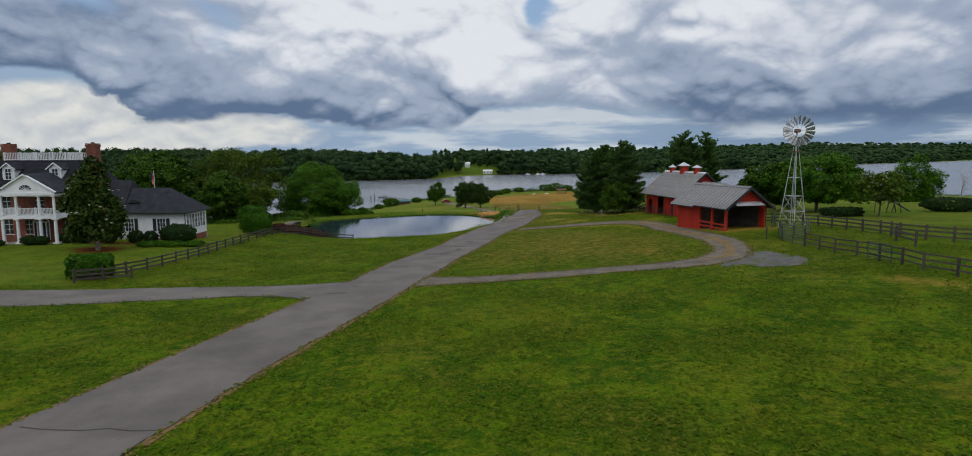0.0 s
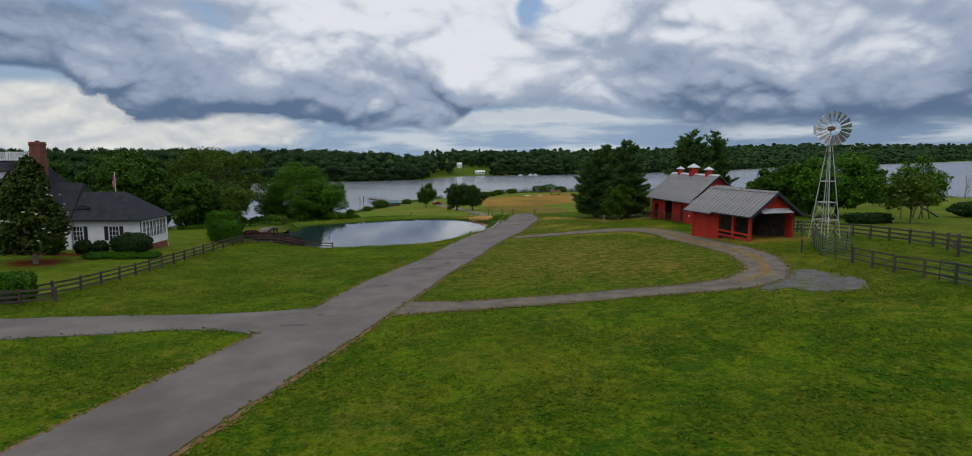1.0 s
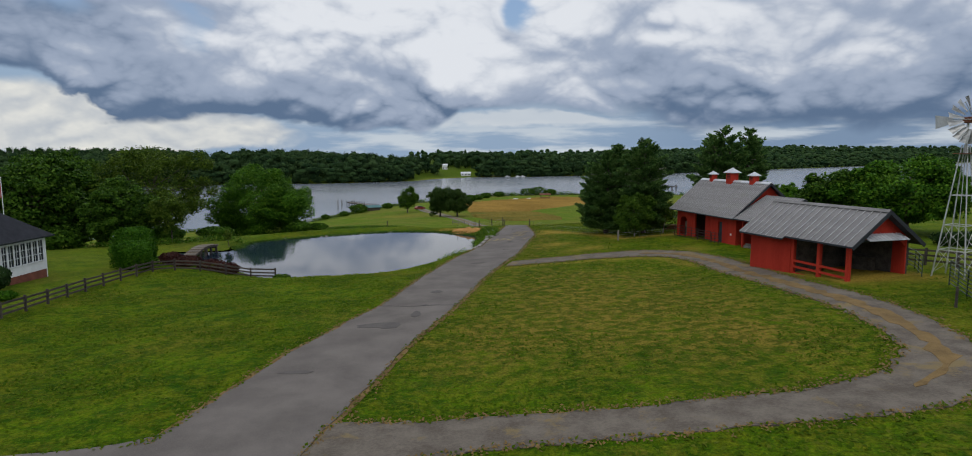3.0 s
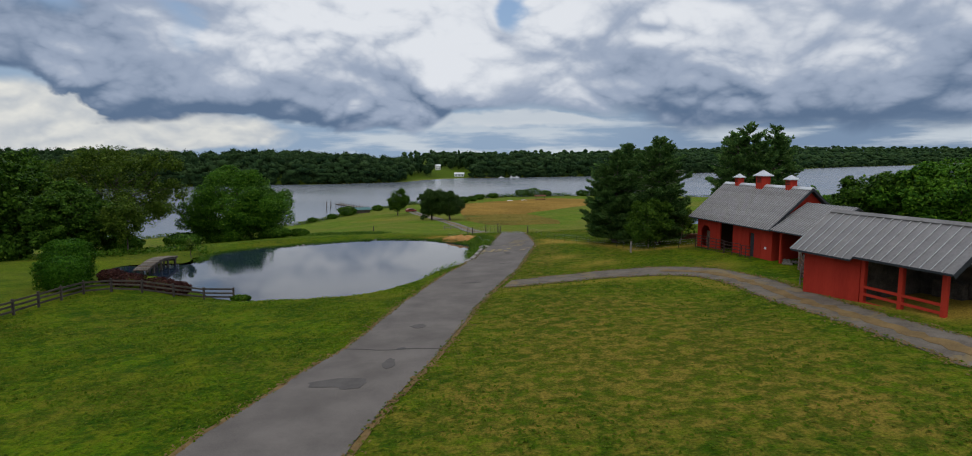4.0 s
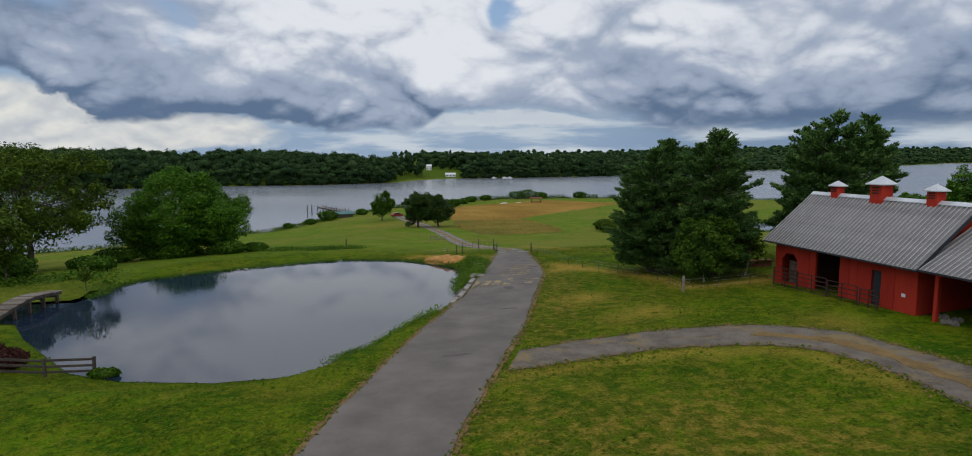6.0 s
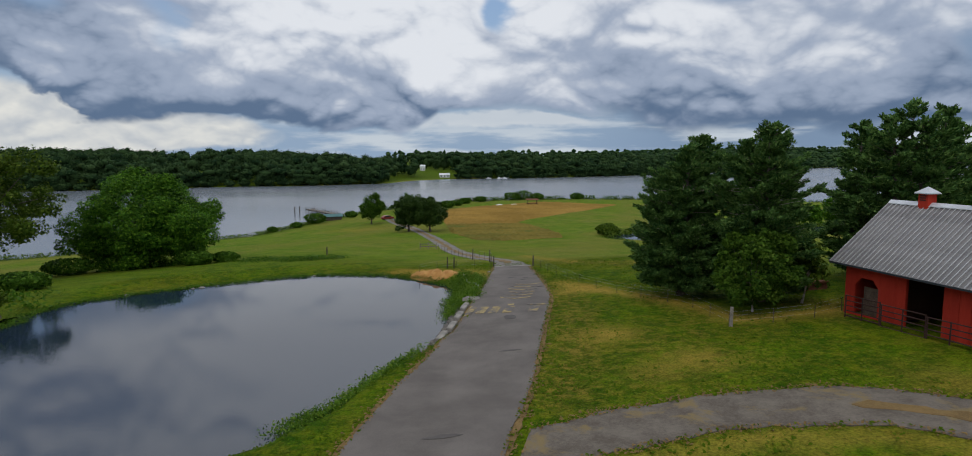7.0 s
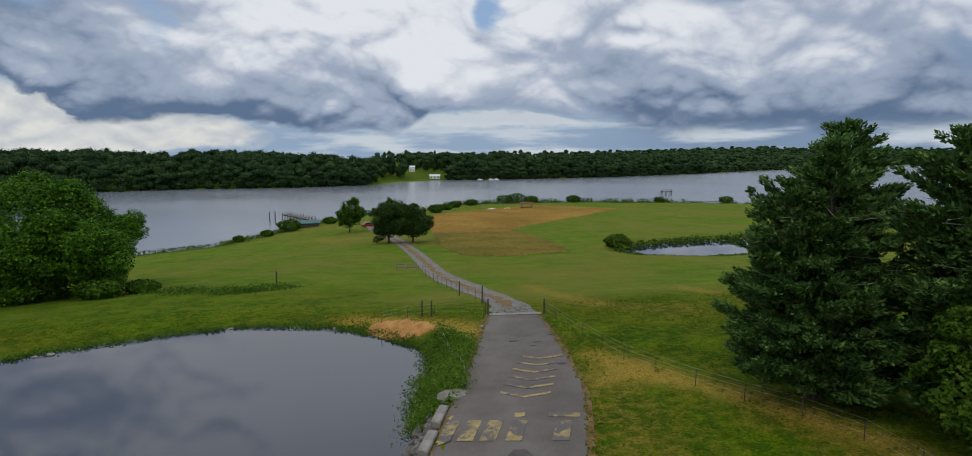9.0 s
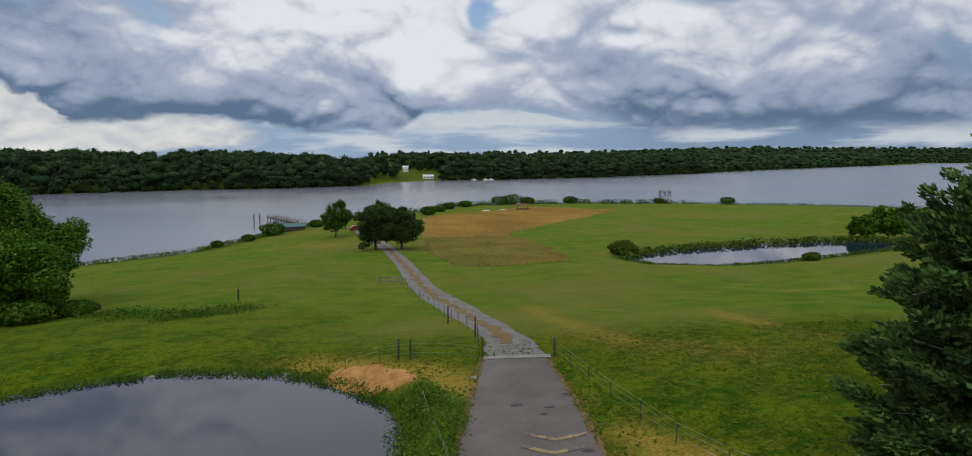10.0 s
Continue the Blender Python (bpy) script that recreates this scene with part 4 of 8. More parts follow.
LOOP_IN = [(-4.5, 46.6), (-2, 46.4), (1.2, 46.6), (6.5, 46.3), (12, 46.6), (16.2, 47.8), (18.6, 50), (19.7, 53.2), (20.3, 57), (20.3, 61), (20.3, 66), (19.8, 72), (19.9, 78), (19.0, 81), (17.0, 82.6), (11.8, 83.4), (7.4, 82.2), (3.8, 81.2)]
LANE_L = [(7.0, 126.4), (7.3, 129), (6.9, 134), (4.8, 146), (1.3, 165), (-1.2, 185), (-5.0, 211), (-7.5, 225), (-13, 247), (-16.5, 262), (-19, 276)]
LANE_R = [(10.3, 125.5), (10.2, 129), (9.4, 135), (7.9, 148), (4.2, 166), (1.6, 185), (-2.2, 211), (-4.6, 226), (-10, 248), (-13, 263), (-15.5, 276)]


def lay_ground():
    gx = steps((-2600, -900, 170), (-900, -300, 40), (-300, -140, 10), (-140, -68, 3), (-68, 60, 0.8), (60, 140, 2.5), (140, 400, 9), (400, 1400, 40), (1400, 4200, 200))
    gy = steps((-300, -20, 20), (-20, 8, 2), (8, 150, 0.8), (150, 230, 1.6), (230, 420, 3), (420, 900, 12), (900, 1600, 30), (1600, 4200, 130))
    X, Y = np.meshgrid(gx, gy)
    Z = terrain(X, Y)
    nx, ny = len(gx), len(gy)
    me = bpy.data.meshes.new("ground")
    me.vertices.add(nx * ny)
    me.vertices.foreach_set("co", np.stack([X, Y, Z], 2).astype(np.float32).ravel())
    i = (np.arange(ny - 1)[:, None] * nx + np.arange(nx - 1)[None, :]).ravel()
    quads = np.stack([i, i + 1, i + nx + 1, i + nx], 1).astype(np.int32)
    me.loops.add(quads.size)
    me.loops.foreach_set("vertex_index", quads.ravel())
    me.polygons.add(len(quads))
    me.polygons.foreach_set("loop_start", np.arange(0, quads.size, 4, dtype=np.int32))
    me.polygons.foreach_set("use_smooth", np.ones(len(quads), bool))
    me.update(calc_edges=True)
    me.materials.append(PASTURE)
    d = sdf(X, Y, NEAR_SHORE)
    pond, pond2 = sdf(X, Y, POND), sdf(X, Y, POND2)
    dry = bump(X, Y, 10, 66, 9, 0.95) + bump(X, Y, 13, 57, 6, 0.65) + bump(X, Y, 3, 56, 6, 0.6) + bump(X, Y, 14, 93, 7, 0.35) + bump(X, Y, 20, 44, 5, 0.6) + bump(X, Y, -16, 60, 3, 0.35)
    dry += near_line(X, Y, [(6.6, 88), (9, 97), (10.6, 105), (11.2, 113)], 1.6) * 0.85 + near_line(X, Y, [(17, 106), (18, 99), (24, 96)], 1.5) * 0.5 + near_line(X, Y, [(24.5, 36.2), (25.5, 34.9), (26.7, 33.4)], 0.9) * 0.9
    dry += near_line(X, Y, [(-18, 153.5), (-12, 156)], 1.5) * 0.9 + near_line(X, Y, [(11, 163), (18, 162.5)], 1.6) * 0.8 + near_line(X, Y, [(12, 151), (13, 140), (14.5, 132), (16, 128), (21, 123.6)], 1.9) * 1.0 + near_line(X, Y, [(25.6, 139.5), (26, 130), (27.2, 126)], 1.5) * 0.8 + near_line(X, Y, [(39, 152), (53, 156.3)], 1.6) * 0.9
    dry += 0.10 + bump(X, Y, 8, 73, 8, 0.6) + bump(X, Y, 12, 52, 5, 0.3)
    bare = bump(X, Y, 11.2, 97, 1.6, 0.9) + bump(X, Y, 14, 91, 1.6, 0.6) + bump(X, Y, 11.5, 90, 1.2, 0.5) + bump(X, Y, 22.5, 85.5, 2, 0.5) + near_line(X, Y, [(-3.5, 127.6), (0, 126), (3.5, 124.2), (5.2, 121.2)], 1.7) * 1.1 + near_line(X, Y, [(12.6, 146), (13, 140), (14.5, 132), (16, 128)], 0.9) * 0.45 + near_line(X, Y, [(26, 138), (26, 130)], 0.7) * 0.5 + near_line(X, Y, [(40, 152.2), (51, 156)], 0.8) * 0.6 + near_line(X, Y, [(-20, 236), (-30, 244)], 5) * 0.3
    bare += near_line(X, Y, [(24.5, 36.2), (25.5, 34.9), (26.7, 33.4)], 0.5) * 0.6 + near_line(X, Y, [(11.6, 114.5), (13.6, 110.6), (15.6, 107.6), (18.6, 101.5), (19.2, 97.6), (25, 97.6)], 0.75) * 0.95 + bump(X, Y, 11.4, 110.6, 1.0, 0.8) + bump(X, Y, 13.2, 110.6, 1.3, 0.8) + bump(X, Y, 12.9, 112.4, 0.9, 0.7) + near_line(X, Y, [(3.9, 80.3), (7.4, 81.3), (11.8, 82.4), (16.6, 81.8), (18.4, 80.2), (19.2, 76)], 0.7) * 0.55 + bump(X, Y, 27, 98.8, 2.5, 0.6) + near_line(X, Y, [(25.6, 64), (30, 63.4)], 1.3) * 0.6
    yard = [(22.6, 73.0), (24.9, 63.8), (30.4, 64.9), (28.2, 74.2)]
    bare += smooth(-0.7, 0.3, sdf(X, Y, yard)) * 0.9
    lawn = np.maximum(smooth(-30.5, -32.5, X) * smooth(45, 47, Y) * 0.45, smooth(128, 138, Y) * (1 - 0.8 * smooth(4, -8, X) * smooth(158, 140, Y))) + smooth(31, 36, X) * smooth(62, 70, Y) * 0.5
    mulch = smooth(2.5, 2.1, np.hypot(X + 42.6, Y - 66.8)) + smooth(0.9, 0.6, np.abs(Y - 71.6)) * smooth(-37, -38, X) * smooth(-62, -61, X)
    wild = smooth(9, 3, d) * smooth(-4, 0, d) + smooth(-3.5, -1.5, pond2) * smooth(1, 0, pond2) + smooth(-1.7, -0.6, pond) * smooth(1, 0, pond) * 0.9
    wild += near_line(X, Y, [(-27, 152), (-19, 147.5), (-14, 153)], 2.4) * 0.45 + smooth(0, 12, sdf(X, Y, FAR_SHORE)) + bump(X, Y, -40, 152, 9, 0.8) + near_line(X, Y, [(-60, 112), (-46, 112), (-40, 118)], 3) * 0.5
    for name, v in (("dry", dry), ("bare", bare), ("lawn", lawn), ("mulch", mulch), ("wild", wild)):
        me.attributes.new(name, "FLOAT", "POINT").data.foreach_set("value", np.clip(v, 0, 1).astype(np.float32).ravel())
    tagged(new("ground", me), "rolling green pasture with dry and bare patches", "ground", kind="structure")


def sheet(name, outline, z, material, label):
    bm = bmesh.new()
    f = bm.faces.new([bm.verts.new((x, y, z)) for x, y in outline])
    bmesh.ops.triangulate(bm, faces=[f])
    bmesh.ops.recalc_face_normals(bm, faces=bm.faces)
    if sum(q.normal.z for q in bm.faces) < 0:
        bmesh.ops.reverse_faces(bm, faces=bm.faces)
    return tagged(part(name, bm, material), label, "water", kind="structure")


def grown(poly, by):
    p = np.array(poly, float)
    t = np.roll(p, -1, 0) - np.roll(p, 1, 0)
    n = np.stack([t[:, 1], -t[:, 0]], 1) / np.hypot(*t.T)[:, None]
    q = p + n * by
    return q if sdf(q[:1, 0], q[:1, 1], poly)[0] < 0 else p - n * by


lay_ground()
sheet("water_pond", grown(POND, 0.9), POND_Z, POND_WATER, "still dark farm pond mirroring the clouds")
sheet("water_far_pond", grown(POND2, 1.2), POND2_Z, POND_WATER, "small pond with weedy banks in the mown field")
sheet("water_river", [(-2500, -250), (3500, -250), (3500, 2600), (-2500, 2600)], RIVER_Z, RIVER_WATER, "broad grey tidal river reflecting the cloudy sky")

road = tagged(part("road", cloth_strip(ROAD_L, ROAD_R, 0.07, 8, 1.0, 0.05, 3), ASPHALT), "patched grey asphalt farm road with crumbling edges", "road", kind="structure")
tagged(part("road_driveway", cloth_strip(DRIVE_N, DRIVE_F, 0.05, 6, 1.0, 0.06, 4), ASPHALT), "grey asphalt driveway branching to the brick house", "road", kind="structure")
tagged(part("road_gravel_loop", cloth_strip(LOOP_OUT, LOOP_IN, 0.04, 6, 0.5, 0.09, 5), GRAVEL), "grey and tan gravel track looping past the barns", "road", kind="structure")
tagged(part("road_gravel_lane", cloth_strip(LANE_L, LANE_R, 0.04, 5, 1.5, 0.1, 6), LANE_GRAVEL), "gravel lane with a tan middle running to the shore", "road", kind="structure")
patch = [(17.2, 44.4), (18.2, 43.2), (19.6, 42.3), (21.2, 41.9), (22.4, 42.4)], [(20.4, 48.0), (21.6, 48.9), (22.4, 48.0), (22.7, 46.2), (23.4, 44.4)]
loose = plain("loose blue-grey gravel", (0.072, 0.067, 0.060), (0.140, 0.130, 0.118), 0.95, 1.2, 9, 0.03, 25, stain=(0.060, 0.085, 0.010), stain_at=0.50)
tagged(part("pavement_gravel", cloth_strip(*patch, 0.03, 5, 0.35, 0.4, 8), loose), "patch of loose blue-grey gravel beside the track", "ground", kind="structure")


def verge(side, sign, seed):
    p = np.array(side, float)
    d = np.gradient(p, axis=0)
    n = np.stack([d[:, 1], -d[:, 0]], 1) / np.hypot(*d.T)[:, None] * sign
    a, b = p - n * 0.10, p + n * 0.24
    return cloth_strip(a.tolist(), b.tolist(), 0.03, 2, 0.5, 0.03, seed)


mid = [((a[0] + b[0]) / 2, (a[1] + b[1]) / 2) for a, b in zip(LOOP_OUT[5:15], LOOP_IN[5:15])]
tagged(part("trim_verge", cloth_strip([(x - 0.45, y - 0.1) for x, y in mid], [(x + 0.35, y + 0.1) for x, y in mid], 0.055, 3, 0.6, 0.16, 14), VERGE), "tan strip of dead grass between the wheel tracks", "verge", kind="structure")
lane_mid = [((a[0] + b[0]) / 2, (a[1] + b[1]) / 2) for a, b in zip(LANE_L[1:], LANE_R[1:])]
tagged(part("trim_verge", cloth_strip([(x - 0.42, y) for x, y in lane_mid], [(x + 0.36, y) for x, y in lane_mid], 0.055, 3, 0.8, 0.22, 15), VERGE), "tan strip of dead grass along the lane's middle", "verge", kind="structure")
tagged(part("trim_verge", verge(ROAD_L[2:], -1, 11), VERGE), "strip of dead grass and dirt along the asphalt", "verge", kind="structure")
tagged(part("trim_verge", verge(ROAD_R[2:], 1, 12), VERGE), "strip of dead grass and dirt along the asphalt", "verge", kind="structure")


def road_paint():
    """Faded yellow bars and chevrons on the road near the pond, and the concrete lip at its end."""
    def slab(corners, lift=0.085):
        bm = bmesh.new()
        v = [bm.verts.new((x, y, height(x, y) + lift)) for x, y in corners]
        f = bm.faces.new(v)
        bmesh.ops.recalc_face_normals(bm, faces=bm.faces)
        if f.normal.z < 0:
            bmesh.ops.reverse_faces(bm, faces=bm.faces)
        ext = bmesh.ops.extrude_face_region(bm, geom=[f])
        for g in ext["geom"]:
            if isinstance(g, bmesh.types.BMVert):
                g.co.z += 0.008
        return bm
    ux, uy = Vector((0.975, -0.22)), Vector((0.22, 0.975))
    o = Vector((3.35, 107.5))

    def quad(a0, a1, b0, b1, skew=0.0):
        return [tuple(o + ux * a + uy * (b + (a - a0) * skew)) for a, b in ((a0, b0), (a1, b0), (a1, b1), (a0, b1))]
    part("paint_bar", slab(quad(0.0, 3.4, -0.22, 0.22)), YELLOW, road, "faded yellow stop bar")
    part("paint_bar", slab(quad(4.4, 5.7, -0.22, 0.22)), YELLOW, road, "faded yellow stop bar")
    for a in (0.15, 1.05, 1.95, 2.95, 4.75):
        part("paint_block", slab([tuple(o + ux * p + uy * q) for p, q in ((a - 0.12, -2.5), (a + 0.52, -2.5), (a + 0.62, -0.6), (a + 0.02, -0.6))]), YELLOW, road, "worn yellow block")
    for k in range(6):
        b = 1.95 + k * 1.15
        w = 0.26
        a0 = 2.05 + 0.08 * k
        part("paint_chevron", slab([tuple(o + ux * p + uy * q) for p, q in ((a0 + 0.0, b + 0.55), (a0 + 1.15, b), (a0 + 1.15, b + w), (a0 + 0.0, b + 0.55 + w))]), YELLOW, road, "faded yellow chevron")
        part("paint_chevron", slab([tuple(o + ux * p + uy * q) for p, q in ((a0 + 1.15, b), (a0 + 2.35, b + 0.55), (a0 + 2.35, b + 0.55 + w), (a0 + 1.15, b + w))]), YELLOW, road, "faded yellow chevron")
    part("concrete_lip", slab([(6.75, 125.5), (10.5, 124.9), (10.55, 125.5), (6.85, 126.1)], 0.10), CONCRETE, road, "pale concrete strip across the road's end")
    rnd = random.Random(5)
    damp = plain("dark asphalt stain", (0.070, 0.062, 0.055), (0.108, 0.095, 0.084), 0.85, 1.2, 16, stain=(0.12, 0.105, 0.092), stain_at=0.56)
    tar = plain("tar patch", (0.045, 0.042, 0.040), (0.075, 0.069, 0.064), 0.8, 1.5, 20)
    # the small dark patches near the road's end stand for dung
    for x, y, w, d, skin in ((-5.0, 60.9, 2.7, 1.2, damp), (-4.2, 60.4, 1.2, 0.9, damp), (-1.9, 70.2, 1.0, 1.0, damp), (-2.9, 63.2, 0.6, 1.6, damp), (-2.5, 65.6, 0.5, 0.25, tar), (-10.2, 41.2, 1.5, 0.35, damp), (-9.4, 43.5, 0.5, 0.25, tar), (-7.4, 52.5, 1.6, 0.5, damp),
                             (7.6, 118.2, 0.55, 0.35, tar), (8.6, 116.9, 0.35, 0.2, tar), (9.0, 117.6, 0.5, 0.15, tar), (9.6, 113.2, 0.45, 0.3, tar), (5.2, 95.5, 1.2, 0.3, damp), (10.0, 119, 0.3, 0.2, tar), (1.5, 84.5, 1.6, 0.4, damp), (6.0, 103, 0.9, 1.3, damp)):
        ring = [(x + w / 2 * math.cos(a * 0.393) * rnd.uniform(0.78, 1.14), y + d / 2 * math.sin(a * 0.393) * rnd.uniform(0.78, 1.14)) for a in range(16)]
        part("tar_patch", slab(ring, 0.077), skin, road, "small dark patch on the road" if skin is tar else "damp dark stain")
    for line in ([(-5.5, 66.1), (-4.4, 65.8), (-3.1, 65.4), (-1.9, 65.5), (-0.5, 65.3)], [(-16.2, 20.4), (-14.6, 20.0), (-12.8, 19.9), (-11.0, 19.5)]):
        for (ax, ay), (bx, by) in zip(line, line[1:]):
            mx, my = (ax + bx) / 2, (ay + by) / 2 + rnd.uniform(-0.12, 0.12)
            for p, q in (((ax, ay), (mx, my)), ((mx, my), (bx, by))):
                part("crack", slab([(p[0], p[1] - 0.03), (q[0], q[1] - 0.03), (q[0], q[1] + 0.03), (p[0], p[1] + 0.03)], 0.076), tar, road, "dark crack across the asphalt")


road_paint()

# ripe crop in the far field, with two cut levels
FIELD = [(1.5, 322), (1.6, 262), (3.4, 213), (7.8, 186), (14, 185.4), (26.4, 192), (27.5, 200), (26, 238), (23, 250), (30, 268), (50, 300), (82, 347), (50, 369), (17.5, 340)]


def crop():
    rnd = np.random.default_rng(4)
    n = 90000
    x, y = rnd.uniform(0, 84, n), rnd.uniform(184, 370, n)
    keep = sdf(x, y, FIELD) > 0
    x, y = x[keep], y[keep]
    line = 241 + (x - 3) * 0.32 + np.sin(x * 0.5)
    for name, pick, skin, label in (("crop_field", y > line + 1.5, CROP, "golden ripe crop in the far field"), ("crop_block", y < line - 1.5, CUT_CROP, "olive-brown crop in the lower block")):
        u, w = x[pick], y[pick]
        p = np.stack([u, w, terrain(u, w) + rnd.uniform(0.10, 0.30, len(u))], 1)
        tagged(new(name, leaf_mesh(p, np.tile([0, -0.5, 1.0], (len(u), 1)), 0.75, rnd, skin, 0.18, 1.6, 0.1)), label, "crop", kind="stuff")


crop()

# ---------------------------------------------------------------- far woods and shore growth


def woods():
    """The wooded far shore: rows of broad crowns climbing the hill, one sheet of stuff a stretch."""
    rnd = np.random.default_rng(21)
    ico = bmesh.new()
    bmesh.ops.create_icosphere(ico, subdivisions=1, radius=1.0)
    bmesh.ops.triangulate(ico, faces=ico.faces)
    base = np.array([v.co[:] for v in ico.verts])
    tri = np.array([[v.index for v in f.verts] for f in ico.faces])
    ico.free()
    shore = np.array(FAR_SHORE[1:18], float)
    seg = np.concatenate([[0], np.cumsum(np.hypot(*np.diff(shore, axis=0).T))])
    trees = []
    for row in range(-1, 11):
        back = 6 + row * 15 + row * row * 2.2 if row >= 0 else 1.5
        s = 250.0
        while s < seg[-1] - 900:
            px, py = np.interp(s, seg, shore[:, 0]), np.interp(s, seg, shore[:, 1])
            qx, qy = np.interp(s + 5, seg, shore[:, 0]), np.interp(s + 5, seg, shore[:, 1])
            nx, ny = -(qy - py) / 5, (qx - px) / 5
            far = max(1.0, py / 900)
            x, y = px + nx * back * far + rnd.normal(0, 3 * far), py + ny * back * far + rnd.normal(0, 5 * far) * (row > 0)
            glade = (-34 < x - (y - 700) * 0.12 < 8 and y < 790) or (-48 < x - (y - 700) * 0.12 < 10 and y < 722)
            if not glade:
                trees.append((x, y, rnd.uniform(17.0, 24.0) * (0.30 if row < 0 else 0.72 if row == 0 else 1.0) * min(1.5, far ** 0.5), rnd.uniform(4.2, 8.6) * (0.6 if row < 0 else 1.0) * min(2.0, far)))
            s += rnd.uniform(4.5, 9) * far * (1 + row * 0.06)
    t = np.array(trees)
    tz = terrain(t[:, 0], t[:, 1])
    V, F, L = [], [], []
    off = 0
    leaf_p, leaf_o = [], []
    for (x, y, h, r), z in zip(t, tz):
        front = y < 1000
        for k in range(5 if front else 3):
            c = np.array([x + rnd.normal(0, r * 0.42), y + rnd.normal(0, r * 0.42), z + h * rnd.uniform(0.38, 0.78)])
            if k == 0:
                c = np.array([x, y, z + h * 0.34])
            rad = np.array([r * rnd.uniform(0.55, 0.85), r * rnd.uniform(0.55, 0.85), h * (0.32 if k == 0 else rnd.uniform(0.12, 0.19))])
            v = base * (1 + rnd.normal(0, 0.09, (len(base), 1))) * rad * 0.86 + c
            V.append(v)
            F.append(tri + off)
            off += len(base)
            if front:
                d = rnd.normal(0, 1, (56, 3))
                d /= np.linalg.norm(d, axis=1)[:, None]
                leaf_p.append(c + d * rad * rnd.uniform(0.80, 1.30, (56, 1)))
                leaf_o.append(d)
    V, F = np.concatenate(V), np.concatenate(F)
    me = bpy.data.meshes.new("woods")
    me.vertices.add(len(V))
    me.vertices.foreach_set("co", V.astype(np.float32).ravel())
    me.loops.add(F.size)
    me.loops.foreach_set("vertex_index", F.astype(np.int32).ravel())
    me.polygons.add(len(F))
    me.polygons.foreach_set("loop_start", np.arange(0, F.size, 3, dtype=np.int32))
    me.update(calc_edges=True)
    me.materials.append(FOREST)
    tagged(new("woods", me), "dark green wooded hills on the far shore", "woods", kind="stuff")
    lm = leaf_mesh(np.concatenate(leaf_p), np.concatenate(leaf_o), 1.0, rnd, FOREST, 0.9)
    tagged(new("woods_foliage", lm), "leafy outer crowns of the far shore woods", "woods", kind="stuff")


woods()


def growth(name, label, centres, leaf, size, per, spread_xy, tall, seed):
    """Loose weeds and low scrub round the given places."""
    rnd = np.random.default_rng(seed)
    c = np.repeat(np.array(centres, float), per, axis=0)
    n = len(c)
    x = c[:, 0] + rnd.normal(0, spread_xy, n)
    y = c[:, 1] + rnd.normal(0, spread_xy, n)
    p = np.stack([x, y, terrain(x, y) + rnd.random(n) ** 1.4 * tall], 1)
    me = leaf_mesh(p, np.tile([0, -0.15, 0.9], (n, 1)), size, rnd, leaf, 0.6, 2.2)
    return tagged(new(name, me), label, "weeds", kind="stuff")


def along(pts, step, wob, seed):
    rnd = np.random.default_rng(seed)
    p = np.array(pts, float)
    s = np.concatenate([[0], np.cumsum(np.hypot(*np.diff(p, axis=0).T))])
    u = np.arange(0, s[-1], step)
    return [(np.interp(v, s, p[:, 0]) + rnd.normal(0, wob), np.interp(v, s, p[:, 1]) + rnd.normal(0, wob)) for v in u]


growth("bank_weeds", "tall green weeds on the steep pond bank", along([(-5.6, 89.6), (-3.6, 92), (-2.2, 95), (-0.6, 98.4)], 0.25, 0.3, 1), LUSH_LEAF, 0.065, 300, 0.5, 0.6, 31)
growth("bank_weeds", "low leafy weeds below the road by the pond", along([(2.2, 110), (2.4, 114), (2.9, 117), (3.4, 119.5)], 0.2, 0.5, 2), LUSH_LEAF, 0.06, 260, 0.5, 0.5, 32)
growth("bank_weeds", "lush leafy weeds between the road and the pond", along([(2.7, 109.8), (3.1, 112), (3.6, 114.5), (4.0, 117), (3.9, 119.4), (2.8, 121.0)], 0.10, 0.42, 22), LUSH_LEAF, 0.065, 300, 0.40, 0.6, 47)
growth("pond_edge_grass", "short rough grass round the pond edge", along([(2.2, 121.3), (-1.6, 125.2), (-5, 127.2), (-10, 127.8), (-15, 126.7), (-20, 123.7), (-26, 119.8), (-30.6, 116.0), (-31.2, 112.5), (-30.4, 109)], 0.3, 0.25, 3), WEED, 0.07, 130, 0.30, 0.26, 33)
growth("far_pond_weeds", "low rough weeds on the near bank of the small pond", along([*POND2[0:7]], 0.6, 0.6, 5), OLIVE_LEAF, 0.22, 30, 0.7, 0.28, 35)
growth("far_pond_weeds", "tall rough weeds behind the small pond", along([*POND2[6:], POND2[0]], 0.6, 0.8, 45), OLIVE_LEAF, 0.30, 40, 0.9, 1.1, 46)
growth("shore_scrub", "scrub and reeds along the river bank", along([(-160, 166), (-92, 215), (-57, 249), (-42, 300), (-29, 333)], 1.3, 1.2, 6), OLIVE_LEAF, 0.26, 60, 1.5, 1.1, 36)
